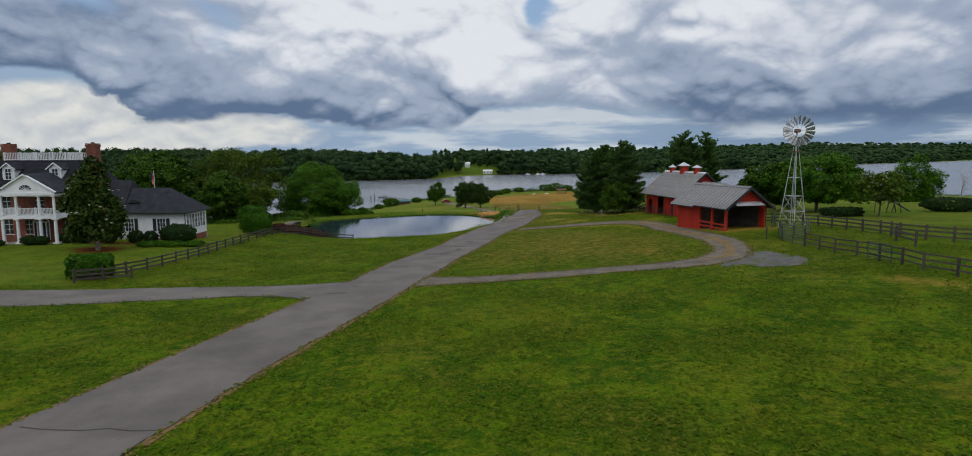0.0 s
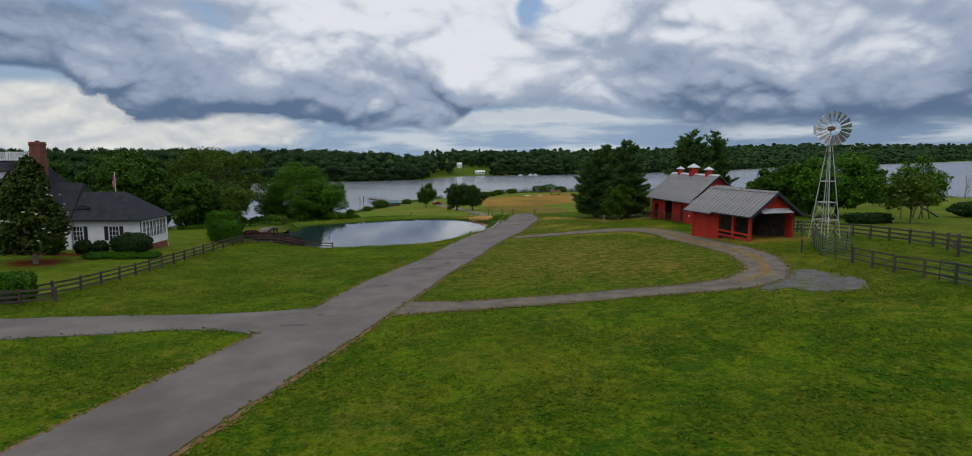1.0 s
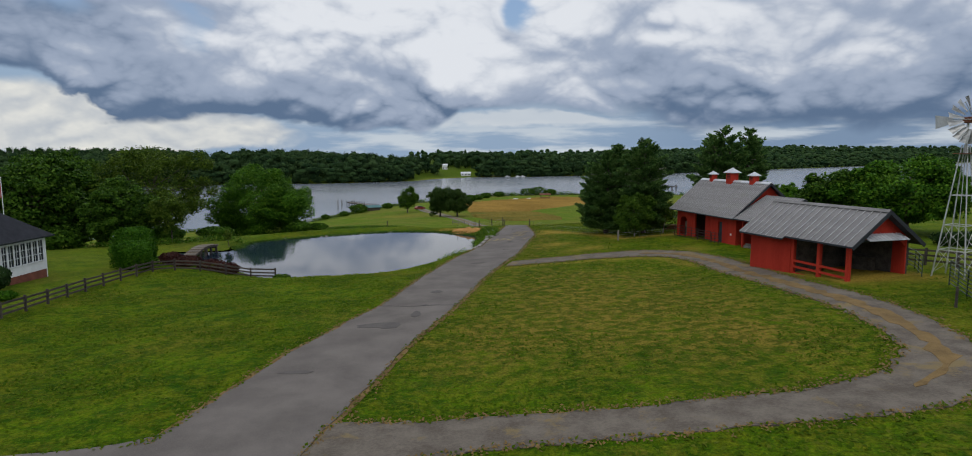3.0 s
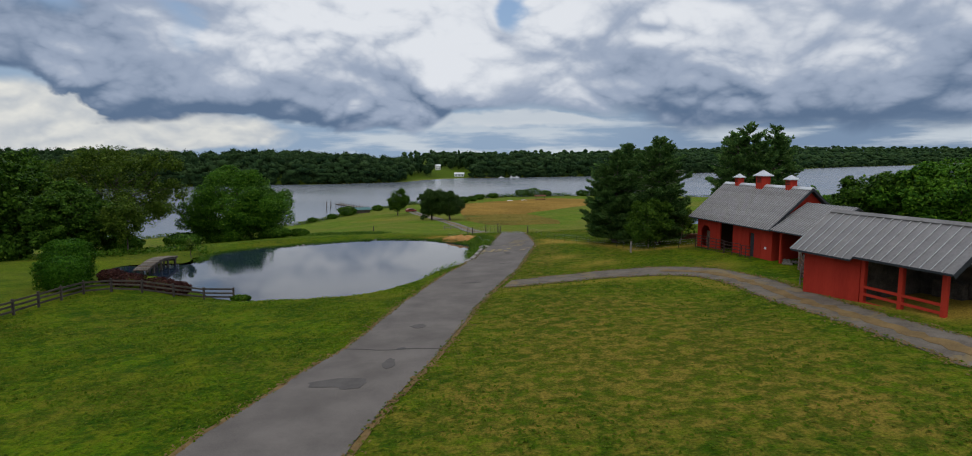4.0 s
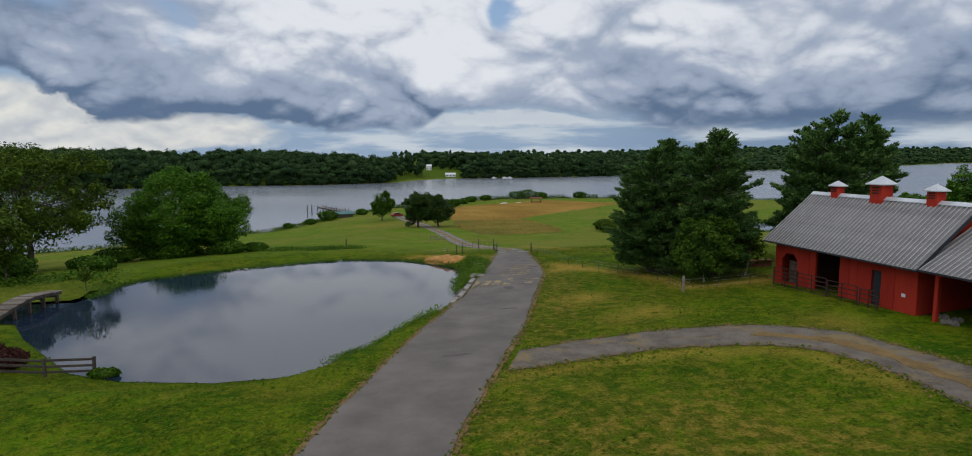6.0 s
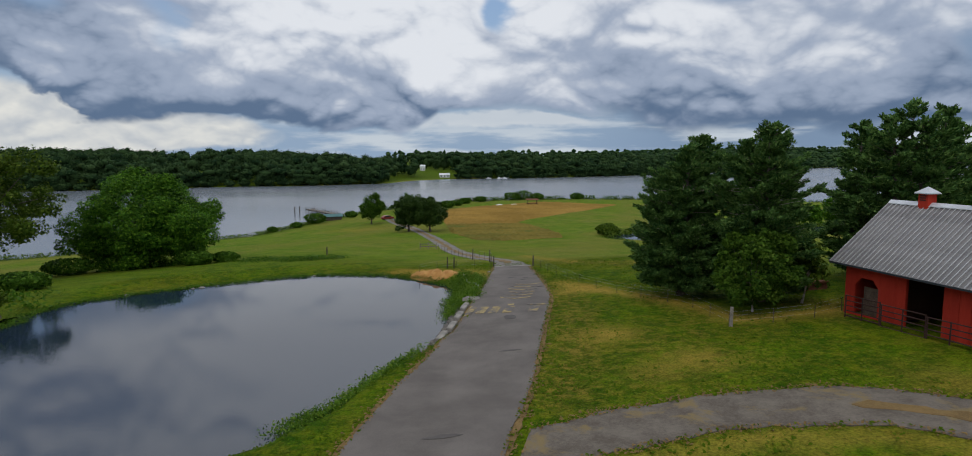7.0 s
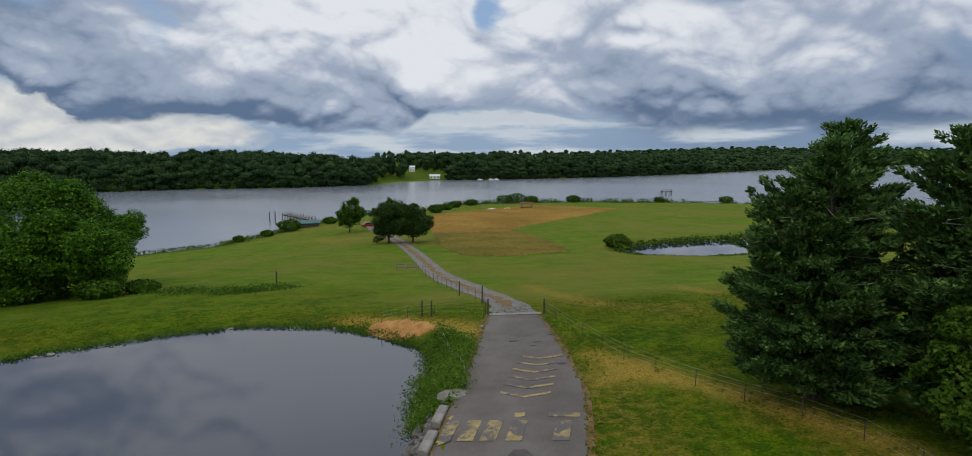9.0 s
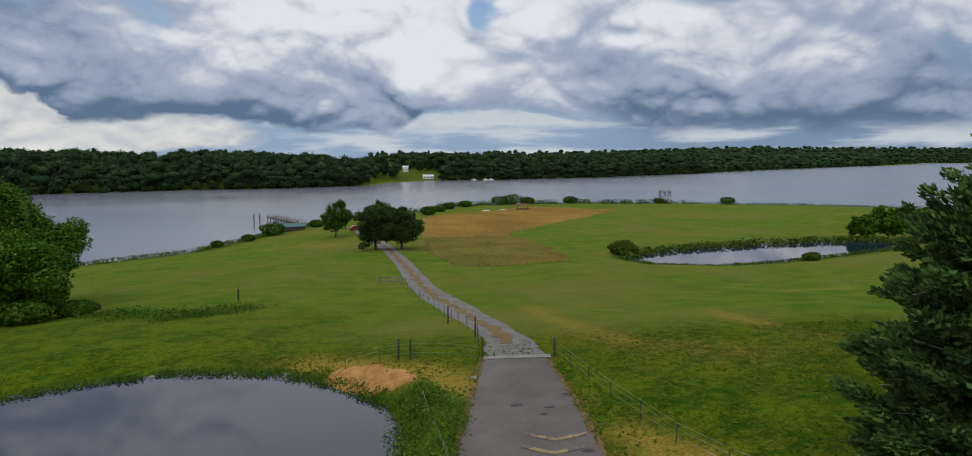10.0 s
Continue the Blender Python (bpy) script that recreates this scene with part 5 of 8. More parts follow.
growth("shore_scrub", "scrub and reeds along the river bank", along([(-29, 333), (0, 360), (13, 386), (40, 399), (80, 400), (130, 391), (184, 373), (240, 337), (320, 297)], 1.5, 1.6, 7), OLIVE_LEAF, 0.3, 46, 1.7, 1.1, 37)
growth("shore_scrub", "dark bushes along the point", along([(-29, 333), (0, 359), (13, 385), (40, 398), (80, 399), (130, 390)], 2.6, 2.0, 17), OAK_LEAF, 0.42, 60, 1.1, 2.2, 48)
growth("rough_tufts", "tall rough tufts in the mown slope", along([(-27, 152), (-23, 150), (-19, 147.5), (-16, 150.5), (-14, 153)], 0.25, 0.9, 8), WEED, 0.12, 50, 0.9, 0.5, 38)
growth("ditch_weeds", "rank green weeds by the pond inlet", along([(-52, 112), (-44, 111), (-38, 116), (-33, 117)], 0.35, 1.2, 9), WEED, 0.2, 30, 0.8, 0.7, 39)

# ---------------------------------------------------------------- barns


def tin_roof(parent, x0, x1, eave_y, eave_z, ridge_y, ridge_z, pitch_w, material=None, name="roof"):
    """One slope of a standing-seam roof from eave to ridge: deck, and each panel with its raised seam."""
    material = material or TIN
    n = max(1, round((x1 - x0) / pitch_w))
    w = (x1 - x0) / n
    run, rise = ridge_y - eave_y, ridge_z - eave_z
    long = math.hypot(run, rise)
    tilt = math.atan2(rise, abs(run))
    deck = bmesh.new()
    box(deck, 0, x1 - x0, 0, long, -0.10, -0.02)
    side = 1 if run > 0 else -1
    m = Matrix.Translation((x0, eave_y, eave_z)) @ Matrix.Rotation(tilt if side > 0 else -tilt, 4, "X")
    if side < 0:
        m = m @ Matrix.Diagonal((1, -1, 1, 1))
        bmesh.ops.reverse_faces(deck, faces=deck.faces)
    slope = part(name, deck, SHADE, parent, "", m)
    bm = bmesh.new()
    box(bm, 0.0, w, -0.04, long, -0.016, 0.0)
    box(bm, -0.022, 0.022, -0.04, long, 0.0, 0.05)
    for f in bm.faces:
        f.material_index = 1 if f.calc_center_median().z > 0.001 else 0
    me = mesh_of(bm, material)
    me.materials.append(SEAM)
    for k in range(n):
        part("panel", me, None, slope, "", Matrix.Translation((k * w, 0, 0)))
    return slope


def cupola(parent, x, y, z, s):
    c = part("cupola", box(bmesh.new(), -s / 2, s / 2, -s / 2, s / 2, -0.55, s * 0.95, 0.02), RED, parent, "small red cupola with a tin cap", Matrix.Translation((x, y, z)))
    bm = bmesh.new()
    e = s * 0.72
    ring = [bm.verts.new(v) for v in ((-e, -e, s * 0.92), (e, -e, s * 0.92), (e, e, s * 0.92), (-e, e, s * 0.92))]
    low = [bm.verts.new(v.co - Vector((0, 0, 0.06))) for v in ring]
    tip = bm.verts.new((0, 0, s * 1.5))
    bm.faces.new(low[::-1])
    for k in range(4):
        bm.faces.new((ring[k], ring[(k + 1) % 4], tip))
        bm.faces.new((low[k], low[(k + 1) % 4], ring[(k + 1) % 4], ring[k]))
    part("cap", bm, RIDGE, c, "pale tin cap")
    for k in range(3):
        part("louvre", box(bmesh.new(), -s * 0.3, s * 0.3, -s / 2 - 0.02, -s / 2 + 0.01, s * (0.2 + 0.2 * k), s * (0.32 + 0.2 * k)), SHADED_RED, c)


def pipe_gate(parent, a, b, tall=1.15, rails=5, material=None, r=0.03, name="gate"):
    """A tube gate: end posts and horizontal pipes."""
    material = material or PIPE
    a, b = Vector(a), Vector(b)
    for k in range(rails):
        h = Vector((0, 0, 0.18 + (tall - 0.18) * k / (rails - 1)))
        part("rail", tube(bmesh.new(), a + h, b + h, r, sides=6), material, parent)
    for u in (0.0, 0.5, 1.0):
        p = a.lerp(b, u)
        part("upright", tube(bmesh.new(), p, p + Vector((0, 0, tall + 0.03)), r * 1.15, sides=6), material, parent)


def red_barn():
    """The long red barn: local x runs along its front, y into it."""
    o = Vector((25.25, 97.0))
    turn = math.degrees(math.atan2(-0.987, 0.16))
    z0 = 0.75
    b = thing("barn", (o.x, o.y, z0), "long red barn with a grey metal roof and three cupolas", "barn", "", turn)
    L, D, EV, RG = 11.7, 6.6, 3.65, 6.45
    front = wall_grid(bmesh.new(), L, -0.5, EV, 0.16, [(0.7, 2.3, 0.25, 2.35), (4.0, 6.1, 0.0, 3.1), (8.6, 9.3, 0.1, 2.5)])
    w = part("wall", front, RED, b, "red board front wall with open doorways")
    for x in (0.7, 2.3):
        s = 1 if x == 0.7 else -1
        part("brace", prism(bmesh.new(), [(0, 0), (0.4 * s, 0), (0, -0.45)], 0.16, Matrix.Translation((x, 0, 2.35))), RED, w)
    for x in (3.4, 6.9, 7.5, 10.2):
        part("batten", box(bmesh.new(), x - 0.03, x + 0.03, -0.03, 0.0, -0.2, EV), RED, w)
    part("wall", wall_grid(bmesh.new(), L, -0.5, EV, 0.16, []), RED, b, "", Matrix.Translation((0, D - 0.16, 0)))
    for x, hole in ((0.0, []), (L - 0.16, [])):
        bm = bmesh.new()
        prism(bm, [(0.16, -0.5), (D - 0.16, -0.5), (D - 0.16, EV), (D / 2, RG), (0.16, EV)], 0.16, Matrix.Translation((x + 0.16, 0, 0)) @ Matrix.Rotation(math.pi / 2, 4, "Z"))
        part("gable", bm, RED, b, "red boarded gable end")
    part("floor", box(bmesh.new(), 0.16, L - 0.16, 0.16, D - 0.16, -0.4, 0.04), GREY_WOOD, b)
    # partitions wear the red that carries painted indoor shade
    part("partition", box(bmesh.new(), 3.1, 3.25, 0.2, D - 0.2, 0.04, 3.2), SHADED_RED, b)
    part("partition", box(bmesh.new(), 6.6, 6.75, 0.2, D - 0.2, 0.04, 3.2), SHADED_RED, b)
    part("stall_boards", box(bmesh.new(), 0.75, 2.25, 0.6, 0.68, 0.04, 1.75), BROWN_WOOD, b, "brown stall boards")
    ov = 0.75
    ev_z = EV - (RG - EV) / (D / 2) * ov + 0.14
    tin_roof(b, -0.45, L + 0.55, -ov, ev_z, D / 2, RG + 0.14, 0.30)
    tin_roof(b, -0.45, L + 0.55, D + ov, ev_z, D / 2, RG + 0.14, 0.30)
    cap = bmesh.new()
    prism(cap, [(-0.24, -0.17), (0, 0.03), (0.24, -0.17), (0.24, -0.13), (0, 0.07), (-0.24, -0.13)], L + 1.0, Matrix.Translation((L + 0.55, D / 2, RG + 0.17)) @ Matrix.Rotation(math.pi / 2, 4, "Z"))
    part("ridge_cap", cap, RIDGE, b, "bright ridge flashing")
    for y0, y1, z_a, z_b in ((-ov, D / 2, ev_z, RG + 0.1), (D + ov, D / 2, ev_z, RG + 0.1)):
        for x in (-0.47, L + 0.57):
            bar("barge_board", (x, y0, z_a - 0.1), (x, y1, z_b - 0.06), 0.04, 0.2, SHADE, b)
    bar("gutter", (-0.45, -ov - 0.03, ev_z - 0.07), (L + 0.55, -ov - 0.03, ev_z - 0.07), 0.08, 0.1, SHADE, b)
    for x, s in ((1.9, 0.62), (5.6, 0.92), (9.5, 0.68)):
        cupola(b, x, D / 2, RG + 0.2, s)
    lamp = part("barn_lamp", tube(bmesh.new(), (0.6, -0.28, 3.05), (0.6, -0.28, 3.22), 0.16, 0.05), PIPE, b, "green enamel barn lamp")
    part("lamp_arm", tube(bmesh.new(), (0.6, 0.0, 3.3), (0.6, -0.28, 3.22), 0.02), PIPE, lamp)
    part("notice", box(bmesh.new(), 10.75, 11.0, -0.02, 0.0, 1.3, 1.5), WHITE, b, "small white notice board")
    part("notice", box(bmesh.new(), 8.15, 8.45, -0.02, 0.0, 3.0, 3.2), TEAL, b, "small faded plaque")
    # dark panel set into the narrow opening of the front wall
    part("door", box(bmesh.new(), 8.65, 9.25, 0.1, 0.15, 0.1, 2.45), SHADE, b, "dark panel filling the narrow doorway")
    # pipe gates along the front
    for k, (x0, x1) in enumerate(((0.9, 3.2), (3.3, 5.9), (6.0, 8.4), (8.6, 9.9))):
        g = new("tube_gate")
        g.matrix_basis = Matrix.Translation((o.x, o.y, z0 + 0.0)) @ Matrix.Rotation(radians(turn), 4, "Z")
        tagged(g, "dark rusty tube gate panel in front of the barn doors", "gate", "barn gates")
        pipe_gate(g, (x0, -0.75, 0.0), (x1, -0.75, 0.08), 1.35, 5, DARK_PIPE, 0.032, "panel")
    return b


def link_bay():
    """The open bay between barn and shed, with a lower roof of its own."""
    o = Vector((27.05, 85.1))
    turn = math.degrees(math.atan2(-0.987, 0.16))
    b = thing("lean_to", (o.x, o.y, 1.05), "open red bay with a lower grey metal roof", "shed", "", turn)
    L, D, EV, RG = 5.2, 6.2, 3.1, 4.95
    # inner and end walls of the bay have their shade in the colour
    part("wall", wall_grid(bmesh.new(), L, -0.5, EV, 0.14, []), SHADED_RED, b, "inner wall in shade-darkened red", Matrix.Translation((0, D - 0.14, 0)))
    for x in (0.9, L - 0.3):
        bar("post", (x, 0.1, -0.5), (x, 0.1, EV), 0.2, 0.2, RED, b)
        part("brace", prism(bmesh.new(), [(0, 0), (0.5, 0), (0, -0.5)], 0.12, Matrix.Translation((x + 0.1, 0.04, EV - 0.1))), RED, b)
    bar("beam", (0, 0.1, EV - 0.08), (L, 0.1, EV - 0.08), 0.18, 0.22, SHADE, b)
    prism_m = Matrix.Translation((L, 0, 0)) @ Matrix.Rotation(math.pi / 2, 4, "Z")
    part("gable", prism(bmesh.new(), [(0.0, EV), (D, EV), (D / 2, RG)], 0.14, prism_m), RED, b, "red gable boards")
    part("wall", prism(bmesh.new(), [(0.6, -0.5), (D, -0.5), (D, EV), (0.6, EV)], 0.12, prism_m), SHADED_RED, b, "end wall in shade-darkened red")
    ov = 0.55
    ev_z = EV - (RG - EV) / (D / 2) * ov + 0.12
    tin_roof(b, 0.06, L + 0.35, -ov, ev_z, D / 2, RG + 0.12, 0.30)
    tin_roof(b, 0.06, L + 0.35, D + ov, ev_z, D / 2, RG + 0.12, 0.30)
    bar("barge_board", (L + 0.37, -ov, ev_z - 0.1), (L + 0.37, D / 2, RG + 0.04), 0.04, 0.2, SHADE, b)
    bar("gutter", (0.06, -ov - 0.03, ev_z - 0.06), (L + 0.35, -ov - 0.03, ev_z - 0.06), 0.07, 0.1, SHADE, b)
    rnd = random.Random(3)
    pile = thing("stone_pile", (27.6, 83.8, height(27.6, 83.8)), "low pile of grey stones under the open bay", "stones")
    for k in range(14):
        bm = bmesh.new()
        bmesh.ops.create_icosphere(bm, subdivisions=1, radius=rnd.uniform(0.12, 0.24))
        for v in bm.verts:
            v.co *= rnd.uniform(0.8, 1.15)
        part("stone", bm, STONE, pile, "", Matrix.Translation((rnd.uniform(-0.4, 0.9), rnd.uniform(-1.6, 1.2), 0.1)))
    return b


def run_in_shed():
    """The nearer red shed: a closed stall, an open bay with rails and a wide open end."""
    o = Vector((22.75, 72.9))
    turn = math.degrees(math.atan2(-0.97, 0.2425))
    z0 = 1.5
    b = thing("run_in_shed", (o.x, o.y, z0), "red run-in shed with a ribbed grey metal roof", "shed", "", turn)
    L, D, EV, RG = 9.2, 4.9, 3.05, 4.85
    part("wall", wall_grid(bmesh.new(), 4.15, -0.7, EV, 0.14, []), RED, b, "red board wall")
    # back wall, partition and hay rack: dark boards put in as indoor shade
    part("wall", wall_grid(bmesh.new(), L, -0.7, EV, 0.14, []), BOARD, b, "back wall in dark boards for indoor shade", Matrix.Translation((0, D - 0.14, 0)))
    end = Matrix.Rotation(math.pi / 2, 4, "Z")
    part("gable", prism(bmesh.new(), [(0.14, -0.7), (D - 0.14, -0.7), (D - 0.14, EV), (D / 2, RG), (0.14, EV)], 0.14, Matrix.Translation((0.14, 0, 0)) @ end), RED, b, "red gable end")
    part("partition", prism(bmesh.new(), [(0.14, -0.6), (D - 0.14, -0.6), (D - 0.14, EV), (0.14, EV)], 0.12, Matrix.Translation((4.15, 0, 0)) @ end), BOARD, b)
    part("gable", prism(bmesh.new(), [(0.0, EV + 0.05), (D, EV + 0.05), (D / 2, RG)], 0.14, Matrix.Translation((L, 0, 0)) @ end), RED, b, "red boarded gable over the open end")
    for x, y in ((4.35, 0.1), (6.7, 0.1), (L - 0.12, 0.1), (L - 0.12, D - 0.12)):
        bar("post", (x, y, -0.6), (x, y, EV), 0.24, 0.24, RED, b, "red timber post")
    part("wall", box(bmesh.new(), L - 1.0, L - 0.2, D - 0.2, D - 0.14, -0.6, EV), RED, b)
    for s, y in ((1, 0.22), (-1, D - 0.24)):
        part("brace", prism(bmesh.new(), [(0, 0), (0.55 * s, 0), (0, -0.5)], 0.12, Matrix.Translation((L - 0.05, y, EV - 0.02)) @ end), RED, b)
    bar("beam", (4.2, 0.1, EV - 0.02), (L, 0.1, EV - 0.02), 0.16, 0.2, SHADE, b)
    bar("beam", (L - 0.12, 0, EV - 0.02), (L - 0.12, D, EV - 0.02), 0.16, 0.2, SHADE, b)
    for z_r in (0.12, 0.62, 1.05):
        bar("rail", (4.35, 0.02, z_r), (L - 0.12, 0.02, z_r - 0.02), 0.05, 0.16, RED, b, "red rail board")
    part("floor", box(bmesh.new(), 0.1, L - 0.1, 0.1, D - 0.1, -0.6, 0.03), VERGE, b, "trodden dirt floor")
    part("hay_rack", box(bmesh.new(), 5.2, 7.0, D - 0.6, D - 0.2, 0.4, 1.4, 0.03), BOARD, b)
    slope = (RG - EV) / (D / 2)
    for x0, x1, ov in ((-0.45, 4.1, 0.72), (4.1, L + 0.65, 0.5)):
        ez = EV - slope * ov + 0.13
        tin_roof(b, x0, x1, -ov, ez, D / 2, RG + 0.13, 0.56)
    ez = EV - slope * 0.6 + 0.13
    tin_roof(b, -0.45, L + 0.65, D + 0.6, ez, D / 2, RG + 0.13, 0.56)
    for y0 in (-0.5, D + 0.6):
        bar("barge_board", (L + 0.67, y0, EV - slope * 0.55 + 0.0), (L + 0.67, D / 2, RG + 0.06), 0.05, 0.24, SHADE, b, "dark barge board")
    bar("fascia", (-0.45, -0.75, EV - slope * 0.72 + 0.05), (4.1, -0.75, EV - slope * 0.72 + 0.05), 0.04, 0.12, SHADE, b)
    bar("fascia", (4.1, -0.53, EV - slope * 0.5 + 0.05), (L + 0.65, -0.53, EV - slope * 0.5 + 0.05), 0.04, 0.12, SHADE, b)
    cap = prism(bmesh.new(), [(-0.2, -0.14), (0, 0.03), (0.2, -0.14), (0.2, -0.1), (0, 0.07), (-0.2, -0.1)], L + 1.1, Matrix.Translation((L + 0.65, D / 2, RG + 0.18)) @ end)
    part("ridge_cap", cap, TIN, b, "grey ridge flashing")
    # little pent roof over the open end
    bm = bmesh.new()
    for k in range(10):
        y0 = 0.8 + (D - 1.6) * k / 10
        y1 = 0.8 + (D - 1.6) * (k + 1) / 10
        v = [bm.verts.new(p) for p in ((L + 0.0, y0, EV + 0.42), (L + 0.75, y0, EV + 0.08), (L + 0.75, y1, EV + 0.08), (L + 0.0, y1, EV + 0.42))]
        bm.faces.new(v)
        lo = [bm.verts.new(q.co - Vector((0, 0, 0.03))) for q in v]
        bm.faces.new(lo[::-1])
        for i in range(4):
            bm.faces.new((v[i], lo[i], lo[(i + 1) % 4], v[(i + 1) % 4]))
        tube(bm, (L, y0, EV + 0.44), (L + 0.75, y0, EV + 0.1), 0.025, sides=4)
    part("pent_roof", bm, RIDGE, b, "narrow pale metal pent roof")
    return b


red_barn()
link_bay()
run_in_shed()


def wood_gates():
    """Old tube and timber hurdles stacked across the gap between bay and shed, and a pale ladder-like rack."""
    a, b = Vector((27.2, 81.2, 0)), Vector((24.7, 75.7, 0))
    a.z, b.z = height(a.x, a.y), height(b.x, b.y)
    g = thing("timber_gate", a, "stacked old hurdles of brown boards and rusty tubes across the gap", "gate")
    d = b - a
    rnd = random.Random(6)
    for lane in (0.0, 0.22):
        off = Vector((lane, -lane * 0.45, 0))
        for k in range(6):
            s0, s1 = off + d * rnd.uniform(0.0, 0.05), off + d * rnd.uniform(0.93, 1.0)
            bar("board", s0 + Vector((0, 0, 0.16 + 0.21 * k + rnd.uniform(-0.05, 0.05))), s1 + Vector((0, 0, 0.18 + 0.21 * k + rnd.uniform(-0.06, 0.06))), 0.05, 0.12, BROWN_WOOD, g)
    for k in range(4):
        p = Vector((-0.12, 0.06, 0.25 + 0.32 * k))
        part("tube_rail", tube(bmesh.new(), p, p + d * 0.96, 0.025, sides=6), RUST, g, "rusty tube rail")
    for u in (0.0, 0.5, 0.97):
        bar("post", d * u - Vector((0, 0, 0.1)), d * u + Vector((0, 0, 1.5 if u < 0.9 else 1.35)), 0.17, 0.17, GREY_WOOD if u == 0 else BOARD, g)
    r = thing("slatted_rack", (24.15, 75.2, height(24.15, 75.2)), "narrow pale slatted rack leaning by the shed corner", "rack")
    for k in range(4):
        bar("slat", (-0.24, 0.12 - 0.03 * k, 0.2 + 0.33 * k), (0.26, 0.06 - 0.03 * k, 0.2 + 0.33 * k), 0.05, 0.12, GREY_WOOD, r)
    for x in (-0.22, 0.24):
        bar("upright", (x, 0.16, -0.05), (x, 0.0, 1.4), 0.08, 0.08, GREY_WOOD, r)


wood_gates()


def windmill():
    """A farm windmill: four splayed legs, girts and braces, a platform, a wheel of curved sails and a tail."""
    x, y = 31.65, 63.43
    z = height(x, y)
    w = thing("windmill", (x, y, z), "galvanised steel farm windmill on a lattice tower", "windmill")
    top_z, hub_z, base, neck = 8.35, 9.92, 0.92, 0.15
    turn = radians(28)

    def corner(k, h):
        r = (base + (neck - base) * h / top_z) * 1.414
        a = turn + math.pi / 4 + k * math.pi / 2
        return Vector((r * math.cos(a), r * math.sin(a), h))
    for k in range(4):
        part("leg", tube(bmesh.new(), corner(k, -0.2), corner(k, top_z), 0.045, 0.038, 6), GALV, w)
    for h in (1.7, 3.3, 5.2):
        for k in range(4):
            part("girt", tube(bmesh.new(), corner(k, h), corner(k + 1, h), 0.03, sides=5), GALV, w)
    for h0, h1 in ((0.2, 1.7), (1.7, 3.3)):
        for k in range(4):
            part("brace", tube(bmesh.new(), corner(k, h0), corner(k + 1, h1), 0.013, sides=5), GALV, w)
            part("brace", tube(bmesh.new(), corner(k + 1, h0), corner(k, h1), 0.013, sides=5), GALV, w)
    part("platform", box(bmesh.new(), -0.5, 0.5, -0.5, 0.5, top_z - 0.55, top_z - 0.5, 0.01), RUST, w, "rusty platform boards", Matrix.Rotation(turn, 4, "Z"))
    part("mast", tube(bmesh.new(), (0, 0, top_z - 0.6), (0, 0, hub_z), 0.09, 0.07), GALV, w)
    part("pump_rod", tube(bmesh.new(), (0, 0, 0.0), (0, 0, top_z), 0.025, sides=6), GALV, w)
    part("gearbox", box(bmesh.new(), -0.17, 0.17, -0.3, 0.3, hub_z - 0.2, hub_z + 0.18, 0.05), RUST, w, "rusty gearbox")
    wheel = new("wheel")
    wheel.parent = w
    wheel.matrix_basis = Matrix.Translation((0, -0.48, hub_z)) @ Matrix.Rotation(radians(-8), 4, "Z")
    bm = bmesh.new()
    r_in, r_out = 0.62, 1.52
    for r in (0.70, 1.22):
        ring = []
        for k in range(36):
            a = k * math.tau / 36
            ring.append(Vector((r * math.cos(a), 0, r * math.sin(a))))
        for k in range(36):
            tube(bm, ring[k], ring[(k + 1) % 36], 0.014, sides=4)
    for k in range(6):
        a = k * math.tau / 6
        tube(bm, (0, 0, 0), (1.25 * math.cos(a), 0, 1.25 * math.sin(a)), 0.018, sides=5)
    part("wheel_rim", bm, GALV, wheel)
    part("hub", tube(bmesh.new(), (0, -0.15, 0), (0, 0.25, 0), 0.12, sides=12), RUST, wheel, "rusty hub")
    sail = bmesh.new()
    rows = []
    for i in range(5):
        r = r_in + (r_out - r_in) * i / 4
        hw = 0.075 + 0.115 * i / 4
        rows.append([sail.verts.new((hw * u, 0.11 * u + 0.05 * u * u, r)) for u in (-1, -0.4, 0.3, 1)])
    for i in range(4):
        for j in range(3):
            sail.faces.new((rows[i][j], rows[i][j + 1], rows[i + 1][j + 1], rows[i + 1][j]))
    bmesh.ops.solidify(sail, geom=sail.faces[:], thickness=0.008)
    me = mesh_of(sail, GALV)
    for k in range(18):
        part("sail", me, None, wheel, "", Matrix.Rotation(k * math.tau / 18, 4, "Y"))
    tail = part("tail", prism(bmesh.new(), [(1.05, -0.18), (2.25, -0.48), (2.35, 0.42), (1.05, 0.2)], 0.012, Matrix.Translation((0, 0.05, hub_z)) @ Matrix.Rotation(radians(97), 4, "Z")), GALV, w, "sheet metal tail vane")
    part("tail_boom", tube(bmesh.new(), (0, 0.1, hub_z), Vector((0, 0, hub_z)) + Matrix.Rotation(radians(97), 3, "Z") @ Vector((1.3, 0, 0)), 0.03, sides=6), GALV, w)
    return w


windmill()

